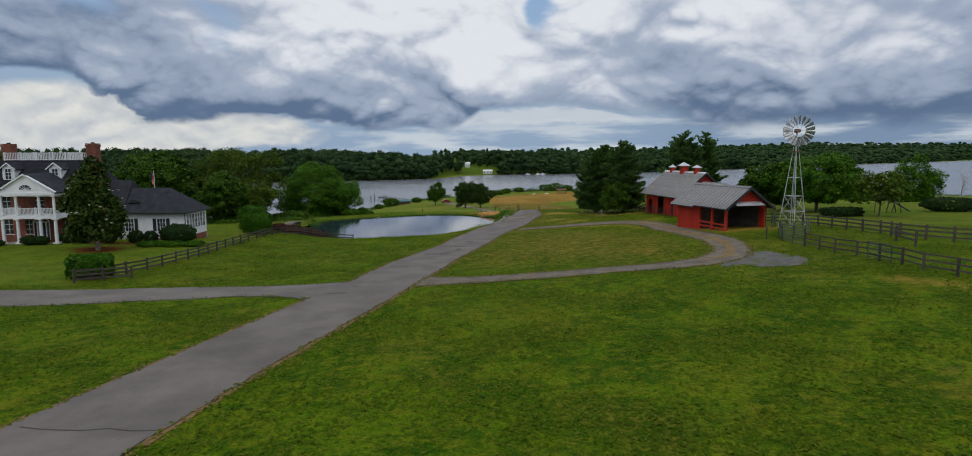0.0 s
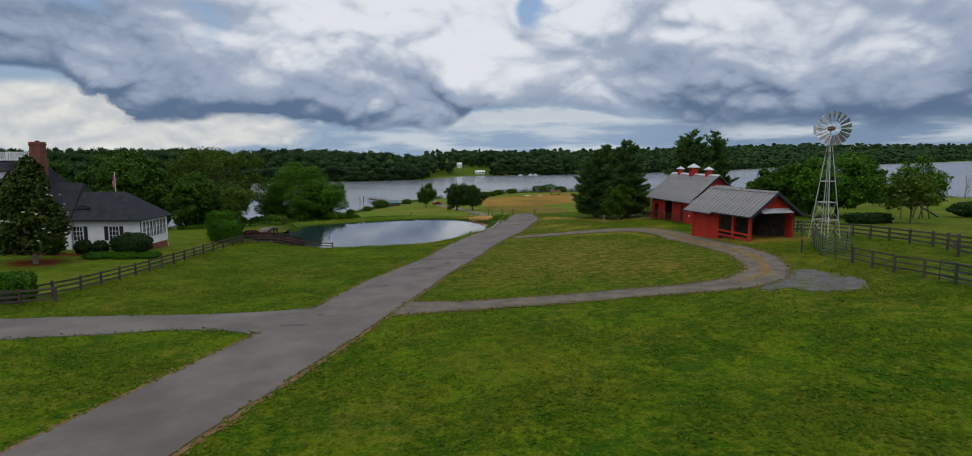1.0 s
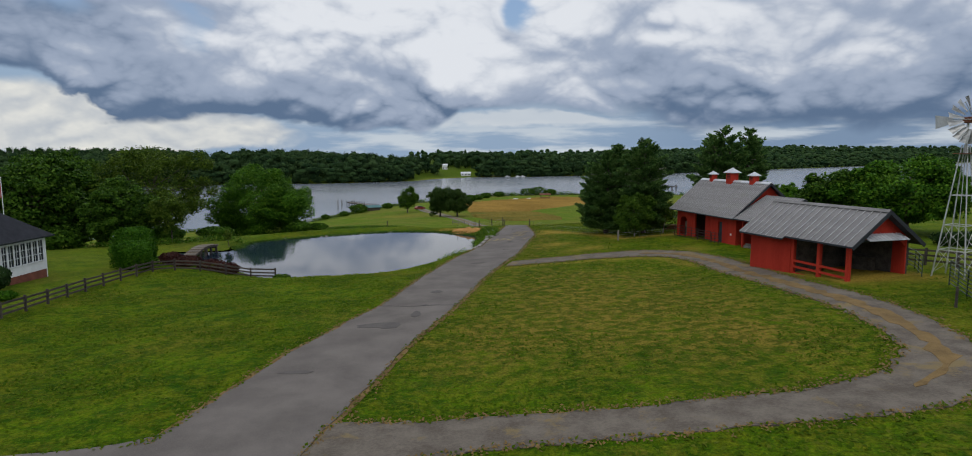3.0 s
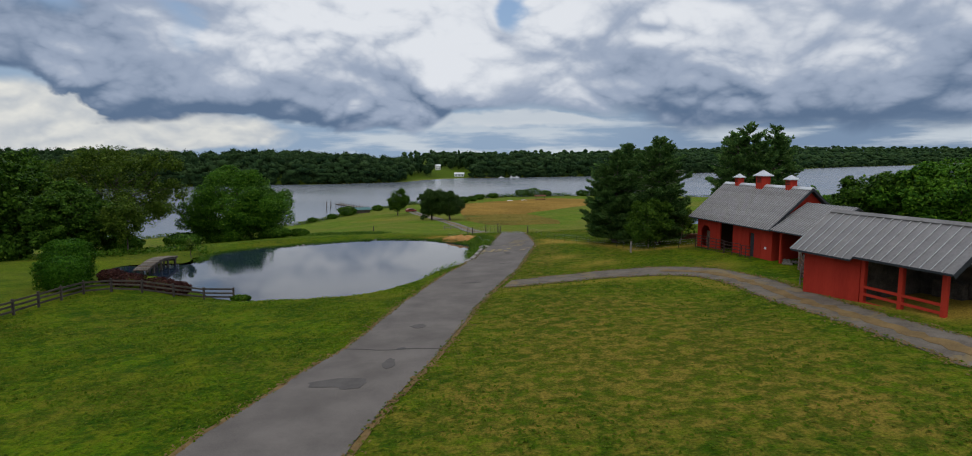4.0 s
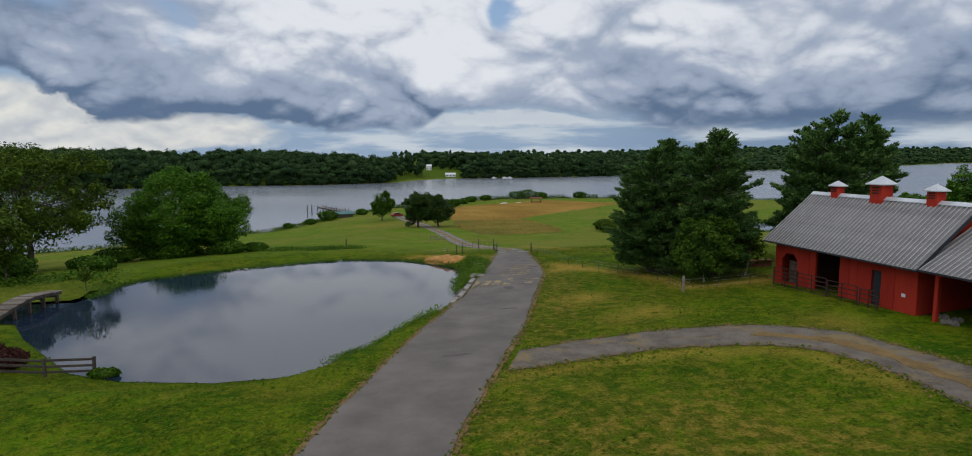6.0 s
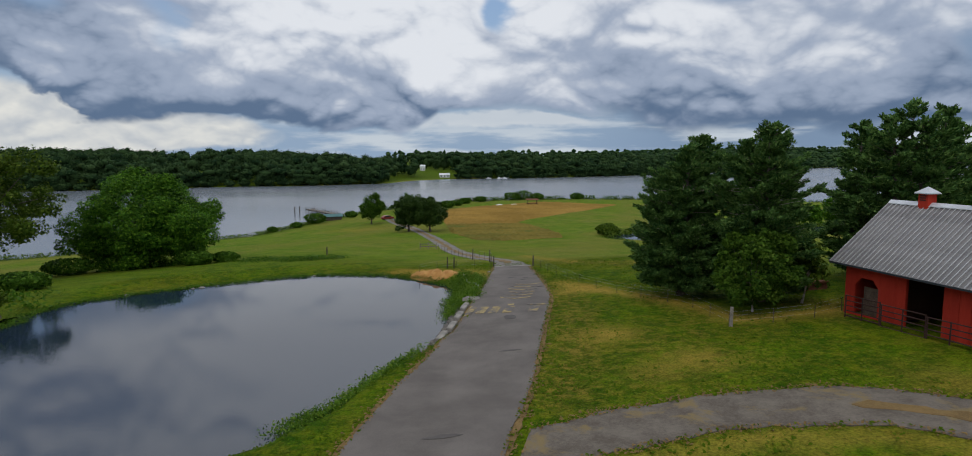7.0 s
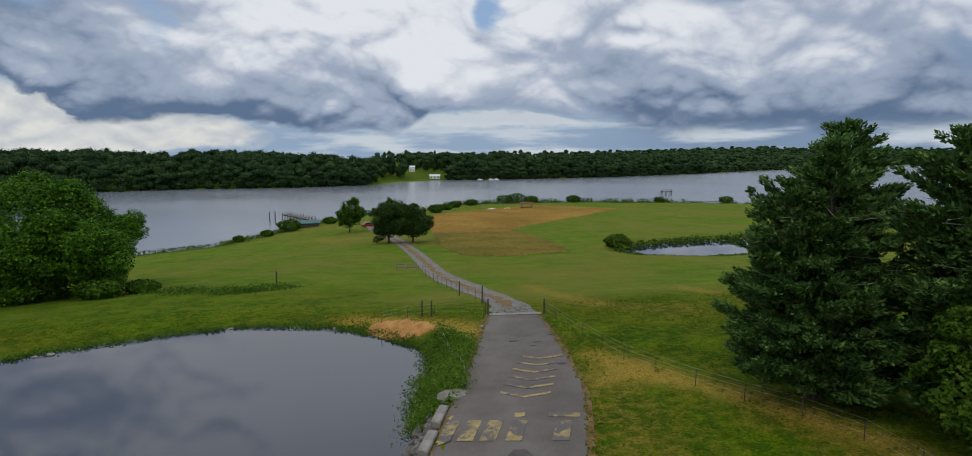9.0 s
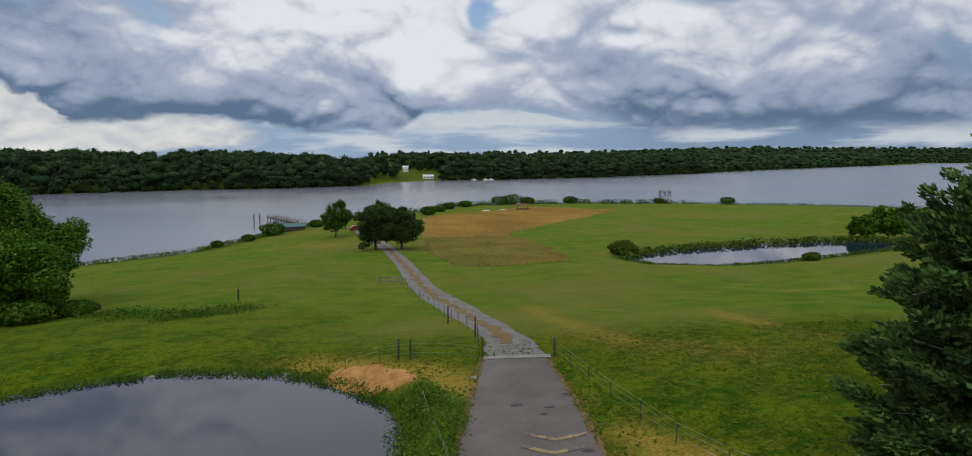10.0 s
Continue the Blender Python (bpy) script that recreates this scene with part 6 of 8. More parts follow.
# ---------------------------------------------------------------- brick house


def roof_slab(bm, pts, t=0.14):
    """A flat roof face given by its corners, with thickness downwards."""
    top = [bm.verts.new(p) for p in pts]
    low = [bm.verts.new(Vector(p) - Vector((0, 0, t))) for p in pts]
    n = len(pts)
    bm.faces.new(top)
    bm.faces.new(low[::-1])
    for k in range(n):
        bm.faces.new((top[k], low[k], low[(k + 1) % n], top[(k + 1) % n]))
    bmesh.ops.recalc_face_normals(bm, faces=bm.faces)
    return bm


def sash(parent, x, z, w, h, m=None, shutters=True, cols=2, rows=2):
    """A window set in a wall that faces -y: casing, pane, glazing bars, sill, and shutters."""
    m = m or Matrix()
    f = bmesh.new()
    t = 0.09
    for x0, x1, z0, z1 in ((-w / 2 - t, -w / 2, 0, h), (w / 2, w / 2 + t, 0, h), (-w / 2 - t, w / 2 + t, h, h + t)):
        box(f, x0, x1, -0.05, 0.04, z0, z1)
    win = part("window", f, WHITE, parent, "", m @ Matrix.Translation((x, 0, z)))
    part("pane", box(bmesh.new(), -w / 2, w / 2, 0.0, 0.02, 0, h), PANE, win)
    g = bmesh.new()
    for k in range(1, cols):
        box(g, -w / 2 + w * k / cols - 0.02, -w / 2 + w * k / cols + 0.02, -0.025, 0.0, 0, h)
    for k in range(1, rows):
        box(g, -w / 2, w / 2, -0.028, 0.0, h * k / rows - 0.022, h * k / rows + 0.022)
    part("glazing_bars", g, WHITE, win)
    part("sill", box(bmesh.new(), -w / 2 - 0.14, w / 2 + 0.14, -0.12, 0.03, -0.09, 0), WHITE, win)
    if shutters:
        for s in (-1, 1):
            bm = bmesh.new()
            c = s * (w / 2 + t + 0.24)
            box(bm, c - 0.22, c + 0.22, -0.055, -0.006, -0.02, h + 0.04, 0.01)
            for k in range(9):
                box(bm, c - 0.17, c + 0.17, -0.068, -0.05, 0.1 + h * 0.92 * k / 9, 0.1 + h * 0.92 * (k + 0.55) / 9)
            part("shutter", bm, SHUTTER, win, "black louvred shutter")
    return win


def column(parent, x, y, z0, z1, r):
    bm = bmesh.new()
    box(bm, x - r * 1.5, x + r * 1.5, y - r * 1.5, y + r * 1.5, z0, z0 + 0.12)
    tube(bm, (x, y, z0 + 0.12), (x, y, z0 + 0.2), r * 1.3, r * 1.12, 14)
    tube(bm, (x, y, z0 + 0.2), (x, y, z1 - 0.2), r, r * 0.86, 14)
    tube(bm, (x, y, z1 - 0.2), (x, y, z1 - 0.1), r * 0.9, r * 1.3, 14)
    box(bm, x - r * 1.45, x + r * 1.45, y - r * 1.45, y + r * 1.45, z1 - 0.1, z1)
    return part("column", bm, WHITE, parent, "white column")


def balustrade(parent, a, b, z, tall, gap=0.16, name="balustrade"):
    a, b = Vector((*a, z)), Vector((*b, z))
    bm = bmesh.new()
    d = b - a
    n = max(2, int(d.length / gap))
    for h, w in ((tall, 0.09), (0.1, 0.06)):
        m = beam(a + Vector((0, 0, h)), b + Vector((0, 0, h)), w, 0.06)
        bmesh.ops.create_cube(bm, size=1.0, matrix=m)
    for k in range(n + 1):
        p = a.lerp(b, k / n)
        w = 0.06 if k % max(1, round(2.0 / gap)) == 0 else 0.025
        box(bm, p.x - w, p.x + w, p.y - w, p.y + w, z, z + tall + (0.1 if w > 0.05 else 0.0))
    return part(name, bm, WHITE, parent, "white balustrade")


def brick_house():
    ox, oy = -54.3, 72.6
    z0 = 0.05
    h = thing("house", (ox, oy, z0), "two-storey brick house with a white columned portico", "house", "", 0.0)
    W2, D, EV, RG = 5.95, 10.0, 5.75, 9.5
    PC = 2.3
    holes = [(W2 + x - w / 2, W2 + x + w / 2, a, b) for x, w, a, b in ((-4.6, 1.0, 0.9, 2.6), (-2.3, 1.0, 0.9, 2.6), (PC - 0.7, 1.7, 0.1, 2.7), (0.1, 0.7, 0.9, 2.6), (4.9, 1.0, 0.9, 2.6),
                                                                  (-4.6, 1.0, 3.7, 5.3), (-2.3, 1.0, 3.7, 5.3), (PC - 0.7, 1.0, 3.35, 5.35), (4.9, 1.0, 3.7, 5.3))]
    front = part("wall", wall_grid(bmesh.new(), 2 * W2, -0.6, EV, 0.3, holes), BRICK, h, "red brick front wall", Matrix.Translation((-W2, 0, 0)))
    for x in (-4.6, -2.3, 4.9):
        sash(h, x, 0.9, 1.0, 1.7, Matrix.Translation((0, 0.08, 0)), True, 2, 3)
        sash(h, x, 3.7, 1.0, 1.6, Matrix.Translation((0, 0.08, 0)), True, 2, 3)
    sash(h, 0.1, 0.9, 0.7, 1.7, Matrix.Translation((0, 0.08, 0)), False, 2, 3)
    sash(h, PC - 0.7, 3.35, 1.0, 2.0, Matrix.Translation((0, 0.08, 0)), False, 2, 4)
    part("wall", wall_grid(bmesh.new(), 2 * W2, -0.6, EV, 0.3, []), BRICK, h, "", Matrix.Translation((-W2, D - 0.3, 0)))
    part("wall", wall_grid(bmesh.new(), D - 0.6, -0.6, EV, 0.3, []), BRICK, h, "", Matrix.Translation((W2, 0.3, 0)) @ Matrix.Rotation(math.pi / 2, 4, "Z"))
    for x in (-W2,):
        part("gable", prism(bmesh.new(), [(0.3, -0.6), (D - 0.3, -0.6), (D - 0.3, EV), (D / 2 + 1.3, RG - 0.5), (D / 2 - 1.3, RG - 0.5), (0.3, EV)], 0.3, Matrix.Translation((x + 0.3, 0, 0)) @ Matrix.Rotation(math.pi / 2, 4, "Z")), BRICK, h, "brick gable end")
    for k in range(3):
        part("string_course", box(bmesh.new(), -W2 - 0.02, W2 + 0.02, -0.025, 0.0, 3.0 + k * 0.08, 3.05 + k * 0.08), BRICK, h)
    bm = bmesh.new()
    roof_slab(bm, [(-W2 - 0.35, -0.5, EV - 0.05), (W2 + 0.35, -0.5, EV - 0.05), (W2 - 1.3, D / 2 - 1.2, RG), (-W2 - 0.35, D / 2 - 1.2, RG)])
    roof = part("roof", bm, SLATE, h, "dark shingle roof")
    bm = bmesh.new()
    roof_slab(bm, [(-W2 - 0.35, D + 0.5, EV - 0.05), (-W2 - 0.35, D / 2 + 1.2, RG), (W2 - 1.3, D / 2 + 1.2, RG), (W2 + 0.35, D + 0.5, EV - 0.05)])
    part("roof", bm, SLATE, h)
    bm = bmesh.new()
    roof_slab(bm, [(W2 + 0.36, -0.48, EV - 0.05), (W2 + 0.36, D + 0.48, EV - 0.05), (W2 - 1.28, D / 2 + 1.18, RG), (W2 - 1.28, D / 2 - 1.18, RG)])
    part("roof", bm, SLATE, h)
    part("roof_deck", box(bmesh.new(), -W2 - 0.35, W2 - 1.25, D / 2 - 1.25, D / 2 + 1.25, RG - 0.12, RG + 0.06), SLATE, h)
    # shingle courses
    for k in range(24):
        u = (k + 0.5) / 24
        part("shingle_course", box(bmesh.new(), -W2 - 0.34, W2 + 0.3 - 1.66 * u, -0.05, 0.0, 0.0, 0.022), SLATE, roof, "", Matrix.Translation((0, -0.5 + (D / 2 - 0.7) * u, EV - 0.05 + (RG - EV + 0.05) * u)))
    part("cornice", box(bmesh.new(), -W2 - 0.3, W2 + 0.3, -0.42, 0.0, EV - 0.42, EV - 0.16, 0.02), WHITE, h, "white cornice")
    balustrade(h, (-W2 + 0.9, D / 2 - 1.15), (W2 - 1.4, D / 2 - 1.15), RG + 0.06, 0.9, 0.2, "roof_balustrade")
    balustrade(h, (-W2 + 0.9, D / 2 + 1.15), (W2 - 1.4, D / 2 + 1.15), RG + 0.06, 0.9, 0.2, "roof_balustrade")
    for x in (-W2 + 0.7, W2 - 0.7):
        bm = bmesh.new()
        box(bm, x - 0.6, x + 0.6, D / 2 - 0.5, D / 2 + 0.5, RG - 1.6, 11.45)
        box(bm, x - 0.65, x + 0.65, D / 2 - 0.55, D / 2 + 0.55, 11.2, 11.42)
        box(bm, x - 0.63, x + 0.63, D / 2 - 0.53, D / 2 + 0.53, 11.46, 11.6)
        ch = part("chimney", bm, BRICK, h, "broad red brick chimney")
        part("flue", tube(bmesh.new(), (x, D / 2, 11.4), (x, D / 2, 11.75), 0.22, 0.2, 10), SHADE, ch)
    # dormers
    for x in (-2.8, 2.8):
        y0, zb = 1.35, 7.1
        bm = bmesh.new()
        box(bm, x - 0.72, x + 0.72, y0, y0 + 2.6, zb - 0.15, zb + 1.5)
        d = part("dormer", bm, WHITE, h, "white dormer")
        prism_bm = prism(bmesh.new(), [(-0.72, 0), (0.72, 0), (0, 0.55)], 0.1, Matrix.Translation((x, y0 - 0.02, zb + 1.5)))
        part("dormer_gable", prism_bm, WHITE, d)
        bm = bmesh.new()
        roof_slab(bm, [(x - 0.95, y0 - 0.2, zb + 1.42), (x, y0 - 0.2, zb + 2.18), (x, y0 + 3.2, zb + 2.18), (x - 0.95, y0 + 2.6, zb + 1.42)], 0.1)
        roof_slab(bm, [(x + 0.95, y0 - 0.2, zb + 1.42), (x + 0.95, y0 + 2.6, zb + 1.42), (x, y0 + 3.2, zb + 2.18), (x, y0 - 0.2, zb + 2.18)], 0.1)
        part("dormer_roof", bm, SLATE, d)
        for s in (-1, 1):
            bar("rake_trim", (x + s * 0.98, y0 - 0.24, zb + 1.38), (x, y0 - 0.24, zb + 2.14), 0.05, 0.12, WHITE, d)
        sash(h, x, zb + 0.25, 0.7, 1.2, Matrix.Translation((0, y0 - 0.03, 0)), False, 2, 3)
    # portico
    PW, PD = 3.0, 2.9
    porch = new("portico")
    porch.parent = h
    porch.matrix_basis = Matrix.Translation((PC, 0, 0))
    tagged(porch, "white two-storey columned portico")
    house_root, h = h, porch
    part("porch_floor", box(bmesh.new(), -PW - 0.35, PW + 0.35, -PD - 0.3, 0, -0.5, 0.14, 0.02), CONCRETE, h, "pale stone porch floor")
    part("balcony_floor", box(bmesh.new(), -PW - 0.25, PW + 0.25, -PD - 0.2, 0, 2.98, 3.32, 0.02), WHITE, h, "white balcony floor")
    cols = (-PW, -1.3, 1.3, PW)
    for x in cols:
        column(h, x, -PD, 0.14, 2.98, 0.19)
        column(h, x, -PD, 3.32, 5.62, 0.16)
    for a, b in zip(cols, cols[1:]):
        balustrade(h, (a + 0.16, -PD), (b - 0.16, -PD), 3.32, 0.85, 0.15)
    for x in (-PW, PW):
        balustrade(h, (x, -PD + 0.16), (x, -0.05), 3.32, 0.85, 0.15)
    part("entablature", box(bmesh.new(), -PW - 0.3, PW + 0.3, -PD - 0.25, 0.0, 5.62, 5.98, 0.02), WHITE, h)
    ped = part("pediment", prism(bmesh.new(), [(-PW - 0.3, 0), (PW + 0.3, 0), (0, 1.95)], 0.12, Matrix.Translation((0, -PD - 0.12, 5.98))), WHITE, h, "white pediment with a fan window")
    for s in (-1, 1):
        bar("raking_cornice", (s * (PW + 0.45), -PD - 0.22, 5.98), (0, -PD - 0.22, 8.02), 0.28, 0.16, WHITE, ped)
    fan = bmesh.new()
    prism(fan, [(0.72 * math.cos(a * math.pi / 10), 0.55 * math.sin(a * math.pi / 10)) for a in range(11)], 0.03, Matrix.Translation((0, -PD - 0.15, 6.3)))
    part("fan_window", fan, PANE, ped, "half-round window")
    rays = bmesh.new()
    for a in (0, 30, 60, 90, 120, 150, 180):
        tube(rays, (0, -PD - 0.16, 6.3), (0.74 * math.cos(radians(a)), -PD - 0.16, 6.3 + 0.57 * math.sin(radians(a))), 0.025, sides=4)
    for a in range(10):
        tube(rays, (0.74 * math.cos(a * math.pi / 10), -PD - 0.16, 6.3 + 0.57 * math.sin(a * math.pi / 10)), (0.74 * math.cos((a + 1) * math.pi / 10), -PD - 0.16, 6.3 + 0.57 * math.sin((a + 1) * math.pi / 10)), 0.035, sides=4)
    part("fan_bars", rays, WHITE, ped)
    bm = bmesh.new()
    roof_slab(bm, [(-PW - 0.5, -PD - 0.35, 5.98), (0, -PD - 0.35, 8.12), (0, 3.6, 8.12), (-PW - 0.5, 0.4, 5.98)])
    roof_slab(bm, [(PW + 0.5, -PD - 0.35, 5.98), (PW + 0.5, 0.4, 5.98), (0, 3.6, 8.12), (0, -PD - 0.35, 8.12)])
    part("porch_roof", bm, SLATE, h)
    # front door with side lights and arch
    h = house_root
    dm = Matrix.Translation((PC - 0.7, 0, 0))
    door = part("door", box(bmesh.new(), -0.48, 0.48, 0.08, 0.14, 0.14, 2.25, 0.01), SHUTTER, h, "dark panelled front door", dm)
    for x in (-0.72, 0.72):
        part("side_light", box(bmesh.new(), x - 0.16, x + 0.16, 0.1, 0.13, 0.3, 2.2), PANE, door)
    tr = bmesh.new()
    for x0, x1 in ((-0.98, -0.88), (-0.58, -0.48), (0.48, 0.58), (0.88, 0.98)):
        box(tr, x0, x1, -0.06, 0.1, 0.14, 2.3)
    for a in range(10):
        tube(tr, (0.93 * math.cos(a * math.pi / 10), 0.0, 2.3 + 0.5 * math.sin(a * math.pi / 10)), (0.93 * math.cos((a + 1) * math.pi / 10), 0.0, 2.3 + 0.5 * math.sin((a + 1) * math.pi / 10)), 0.08, sides=6)
    box(tr, -0.95, 0.95, 0.0, 0.1, 2.25, 2.35)
    part("door_surround", tr, WHITE, h, "white arched door surround", dm)
    # link block and white wing
    part("link_wall", wall_grid(bmesh.new(), 4.0, -0.6, 3.2, 0.25, []), WHITE, h, "white link wall", Matrix.Translation((W2, 2.2, 0)))
    bm = bmesh.new()
    roof_slab(bm, [(W2, 1.8, 3.1), (W2 + 4.2, 1.8, 3.1), (W2 + 3.4, 6.0, 7.0), (W2, 6.0, 7.0)])
    roof_slab(bm, [(W2, 9.6, 3.1), (W2, 6.0, 7.0), (W2 + 3.4, 6.0, 7.0), (W2 + 4.2, 9.6, 3.1)])
    roof_slab(bm, [(W2 + 4.2, 1.8, 3.1), (W2 + 4.2, 9.6, 3.1), (W2 + 3.4, 6.0, 7.0)])
    part("link_roof", bm, SLATE, h, "dark link roof")
    x0, x1, y0, y1, ev = 8.5, 17.3, 2.6, 8.2, 3.25
    front = [(1.5, 2.5, 0.85, 2.35), (5.4, 6.4, 0.85, 2.35)]
    part("wing_wall", wall_grid(bmesh.new(), x1 - x0, -0.7, ev, 0.2, front), WHITE, h, "white painted wing wall", Matrix.Translation((x0, y0, 0)))
    for a, _, _, _ in front:
        sash(h, x0 + a + 0.5, 0.85, 1.0, 1.5, Matrix.Translation((0, y0 + 0.04, 0)), True, 3, 3)
    side = [(0.35 + 0.72 * k, 0.87 + 0.72 * k, 1.0, 2.75) for k in range(7)]
    sm = Matrix.Translation((x1, y0 + 0.2, 0)) @ Matrix.Rotation(math.pi / 2, 4, "Z")
    part("wing_wall", wall_grid(bmesh.new(), y1 - y0 - 0.2, 0.15, ev, 0.2, side), WHITE, h, "", sm)
    part("wing_foundation", box(bmesh.new(), x1 - 0.22, x1 + 0.03, y0 - 0.03, y1 + 0.03, -0.9, 0.15), BRICK, h, "brick foundation")
    part("wing_foundation", box(bmesh.new(), x0, x1 - 0.22, y0 - 0.03, y0 + 0.2, -0.9, -0.05), BRICK, h)
    for a, b, _, _ in side:
        sash(h, (a + b) / 2, 1.0, b - a, 1.75, sm @ Matrix.Translation((0, 0.04, 0)), False, 2, 3)
    part("wing_wall", wall_grid(bmesh.new(), x1 - x0, -0.7, ev, 0.2, []), WHITE, h, "", Matrix.Translation((x0, y1, 0)))
    ym, rg = (y0 + y1) / 2, 6.0
    e = 0.55
    bm = bmesh.new()
    xr = x1 - 2.9
    roof_slab(bm, [(x0, y0 - e, ev - 0.1), (x1 + e, y0 - e, ev - 0.1), (xr, ym, rg), (x0, ym, rg)])
    roof_slab(bm, [(x0, y1 + e, ev - 0.1), (x0, ym, rg), (xr, ym, rg), (x1 + e, y1 + e, ev - 0.1)])
    roof_slab(bm, [(x1 + e, y0 - e, ev - 0.1), (x1 + e, y1 + e, ev - 0.1), (xr, ym, rg)])
    part("wing_roof", bm, SLATE, h, "dark hipped wing roof")
    part("gutter", box(bmesh.new(), x0, x1 + e + 0.05, y0 - e - 0.09, y0 - e, ev - 0.20, ev - 0.08), SHADE, h)
    part("gutter", box(bmesh.new(), x1 + e, x1 + e + 0.09, y0 - e, y1 + e, ev - 0.20, ev - 0.08), SHADE, h)
    part("downpipe", tube(bmesh.new(), (x1 + 0.08, y0 - 0.05, -0.7), (x1 + 0.08, y0 - 0.05, ev - 0.1), 0.05), SHADE, h, "dark downpipe")
    eye = bmesh.new()
    prism(eye, [(0.75 * math.cos(a * math.pi / 8), 0.42 * math.sin(a * math.pi / 8)) for a in range(9)], 1.2, Matrix.Translation((x0 + 2.4, y0 + 0.55, ev + 1.0)))
    part("eyebrow_dormer", eye, SLATE, h, "low eyebrow dormer")
    eye = prism(bmesh.new(), [(0.6 * math.cos(a * math.pi / 8), 0.3 * math.sin(a * math.pi / 8)) for a in range(9)], 0.03, Matrix.Translation((x0 + 2.4, y0 + 0.52, ev + 1.03)))
    part("eyebrow_pane", eye, PANE, h)


brick_house()


def flag_pole():
    x, y = -52.2, 97.2
    z = height(x, y)
    f = thing("flag_pole", (x, y, z), "white flag pole with a limp striped flag", "flag")
    part("pole", tube(bmesh.new(), (0, 0, 0), (0, 0, 7.7 - z), 0.06, 0.035), WHITE, f)
    part("finial", tube(bmesh.new(), (0, 0, 7.68 - z), (0, 0, 7.82 - z), 0.08, 0.03), RIDGE, f)
    top = 7.4 - z
    for k in range(6):
        part("stripe", box(bmesh.new(), -0.06 - 0.055 * (k + 1), -0.06 - 0.055 * k, -0.05 + 0.05 * (k % 2), 0.03 + 0.05 * (k % 2), top - 2.0 + 0.06 * k, top - 0.9 * (k > 2) + 0.02), FLAG_RED if k % 2 == 0 else WHITE, f)
    part("canton", box(bmesh.new(), -0.38, -0.22, -0.06, 0.08, top - 0.9, top), FLAG_BLUE, f, "blue canton")


flag_pole()

# ---------------------------------------------------------------- trees and shrubs
mag = cedar_tree("magnolia_tree", -42.3, 66.4, 10.2, 6.6, "dark glossy magnolia tree with white flowers", 41, MAGNOLIA_LEAF, 20000, 0.24, 0.15, point=0.45, heads=2, rag=0.6, boughs=130, bark=PALE_BARK)


def blossoms():
    rnd = np.random.default_rng(8)
    for k in range(48):
        a, h = rnd.uniform(0, 6.28), rnd.uniform(0.2, 0.90)
        u = (h - 0.15) / 0.8
        r = 3.3 * (1 - u) ** 0.45 * min(1.0, 0.7 + 2.2 * u) * 1.07
        bm = bmesh.new()
        for j in range(7):
            q = j * 0.9
            v = [bm.verts.new(p) for p in ((0, 0, 0), (0.10 * math.cos(q - 0.4), 0.10 * math.sin(q - 0.4), 0.10), (0.19 * math.cos(q), 0.19 * math.sin(q), 0.15), (0.10 * math.cos(q + 0.4), 0.10 * math.sin(q + 0.4), 0.10))]
            bm.faces.new(v)
        part("flower", bm, FLOWER, mag, "", Matrix.Translation((r * math.cos(a), r * math.sin(a), 10.2 * h)))


blossoms()
broad_tree("spreading_tree", -43.0, 158, 15.6, 25.5, BRIGHT_LEAF, "big round bright green tree beyond the pond", 142, 130000, 0.03, 0.21, 20, trunk=0.34, z=-6.9)
broad_tree("shade_tree", -56, 139.5, 17.4, 21, OLIVE_LEAF, "tall loose olive-green tree behind the house", 43, 30000, 0.10, 0.26, 34, z=-5.2)
broad_tree("shade_tree", -49, 115.5, 10.0, 12.5, OAK_LEAF, "dark leafy tree behind the clipped hedges", 44, 40000, 0.08, 0.24, 30)
broad_tree("shade_tree", -61, 116, 14, 16, OAK_LEAF, "dark leafy tree behind the white wing", 45, 30000, 0.03, 0.34, 36)
broad_tree("shade_tree", -80, 150, 18.5, 22, OAK_LEAF, "tall dark shade tree on the river bank", 46, 24000, 0.03, 0.42, 36, z=-6.5)
broad_tree("shade_tree", -100, 146, 18, 18, OAK_LEAF, "tall dark shade tree on the river bank", 47, 20000, 0.03, 0.42, 34, z=-6)
broad_tree("shade_tree", -69, 134, 14, 15, OAK_LEAF, "dark leafy tree behind the house garden", 51, 22000, 0.03, 0.36, 34, z=-4.5)
broad_tree("shade_tree", -84, 108, 12.5, 12, OAK_LEAF, "green tree rising behind the brick house", 48, 5000, 0.12, 0.5, 24)
broad_tree("young_tree", -41.6, 114.2, 7.4, 6.4, OLIVE_LEAF, "loose olive tree beside the pond inlet", 49, 6500, 0.20, 0.19, 16, trunk=0.10)
broad_tree("sapling", -32.6, 111.6, 2.6, 1.5, OLIVE_LEAF, "thin sapling at the pond's edge", 50, 420, 0.3, 0.14, 8, trunk=0.05)
for k, (x, y, s, t) in enumerate(((-44, 118, 4, 2.2), (-50, 116, 5, 2.6), (-56, 112, 5, 2.8), (-62, 110, 5, 3.0), (-70, 112, 6, 3.2), (-39, 124, 4, 1.8), (-52, 128, 6, 3.0), (-33, 150, 4, 2.0), (-30, 153, 3, 1.4), (-50, 150, 5, 2.4))):
    shrub("undergrowth", x, y, s * 1.3, s, t, OAK_LEAF, "loose green undergrowth beneath the shade trees", 170 + k, 1700, 0.26, group="undergrowth")
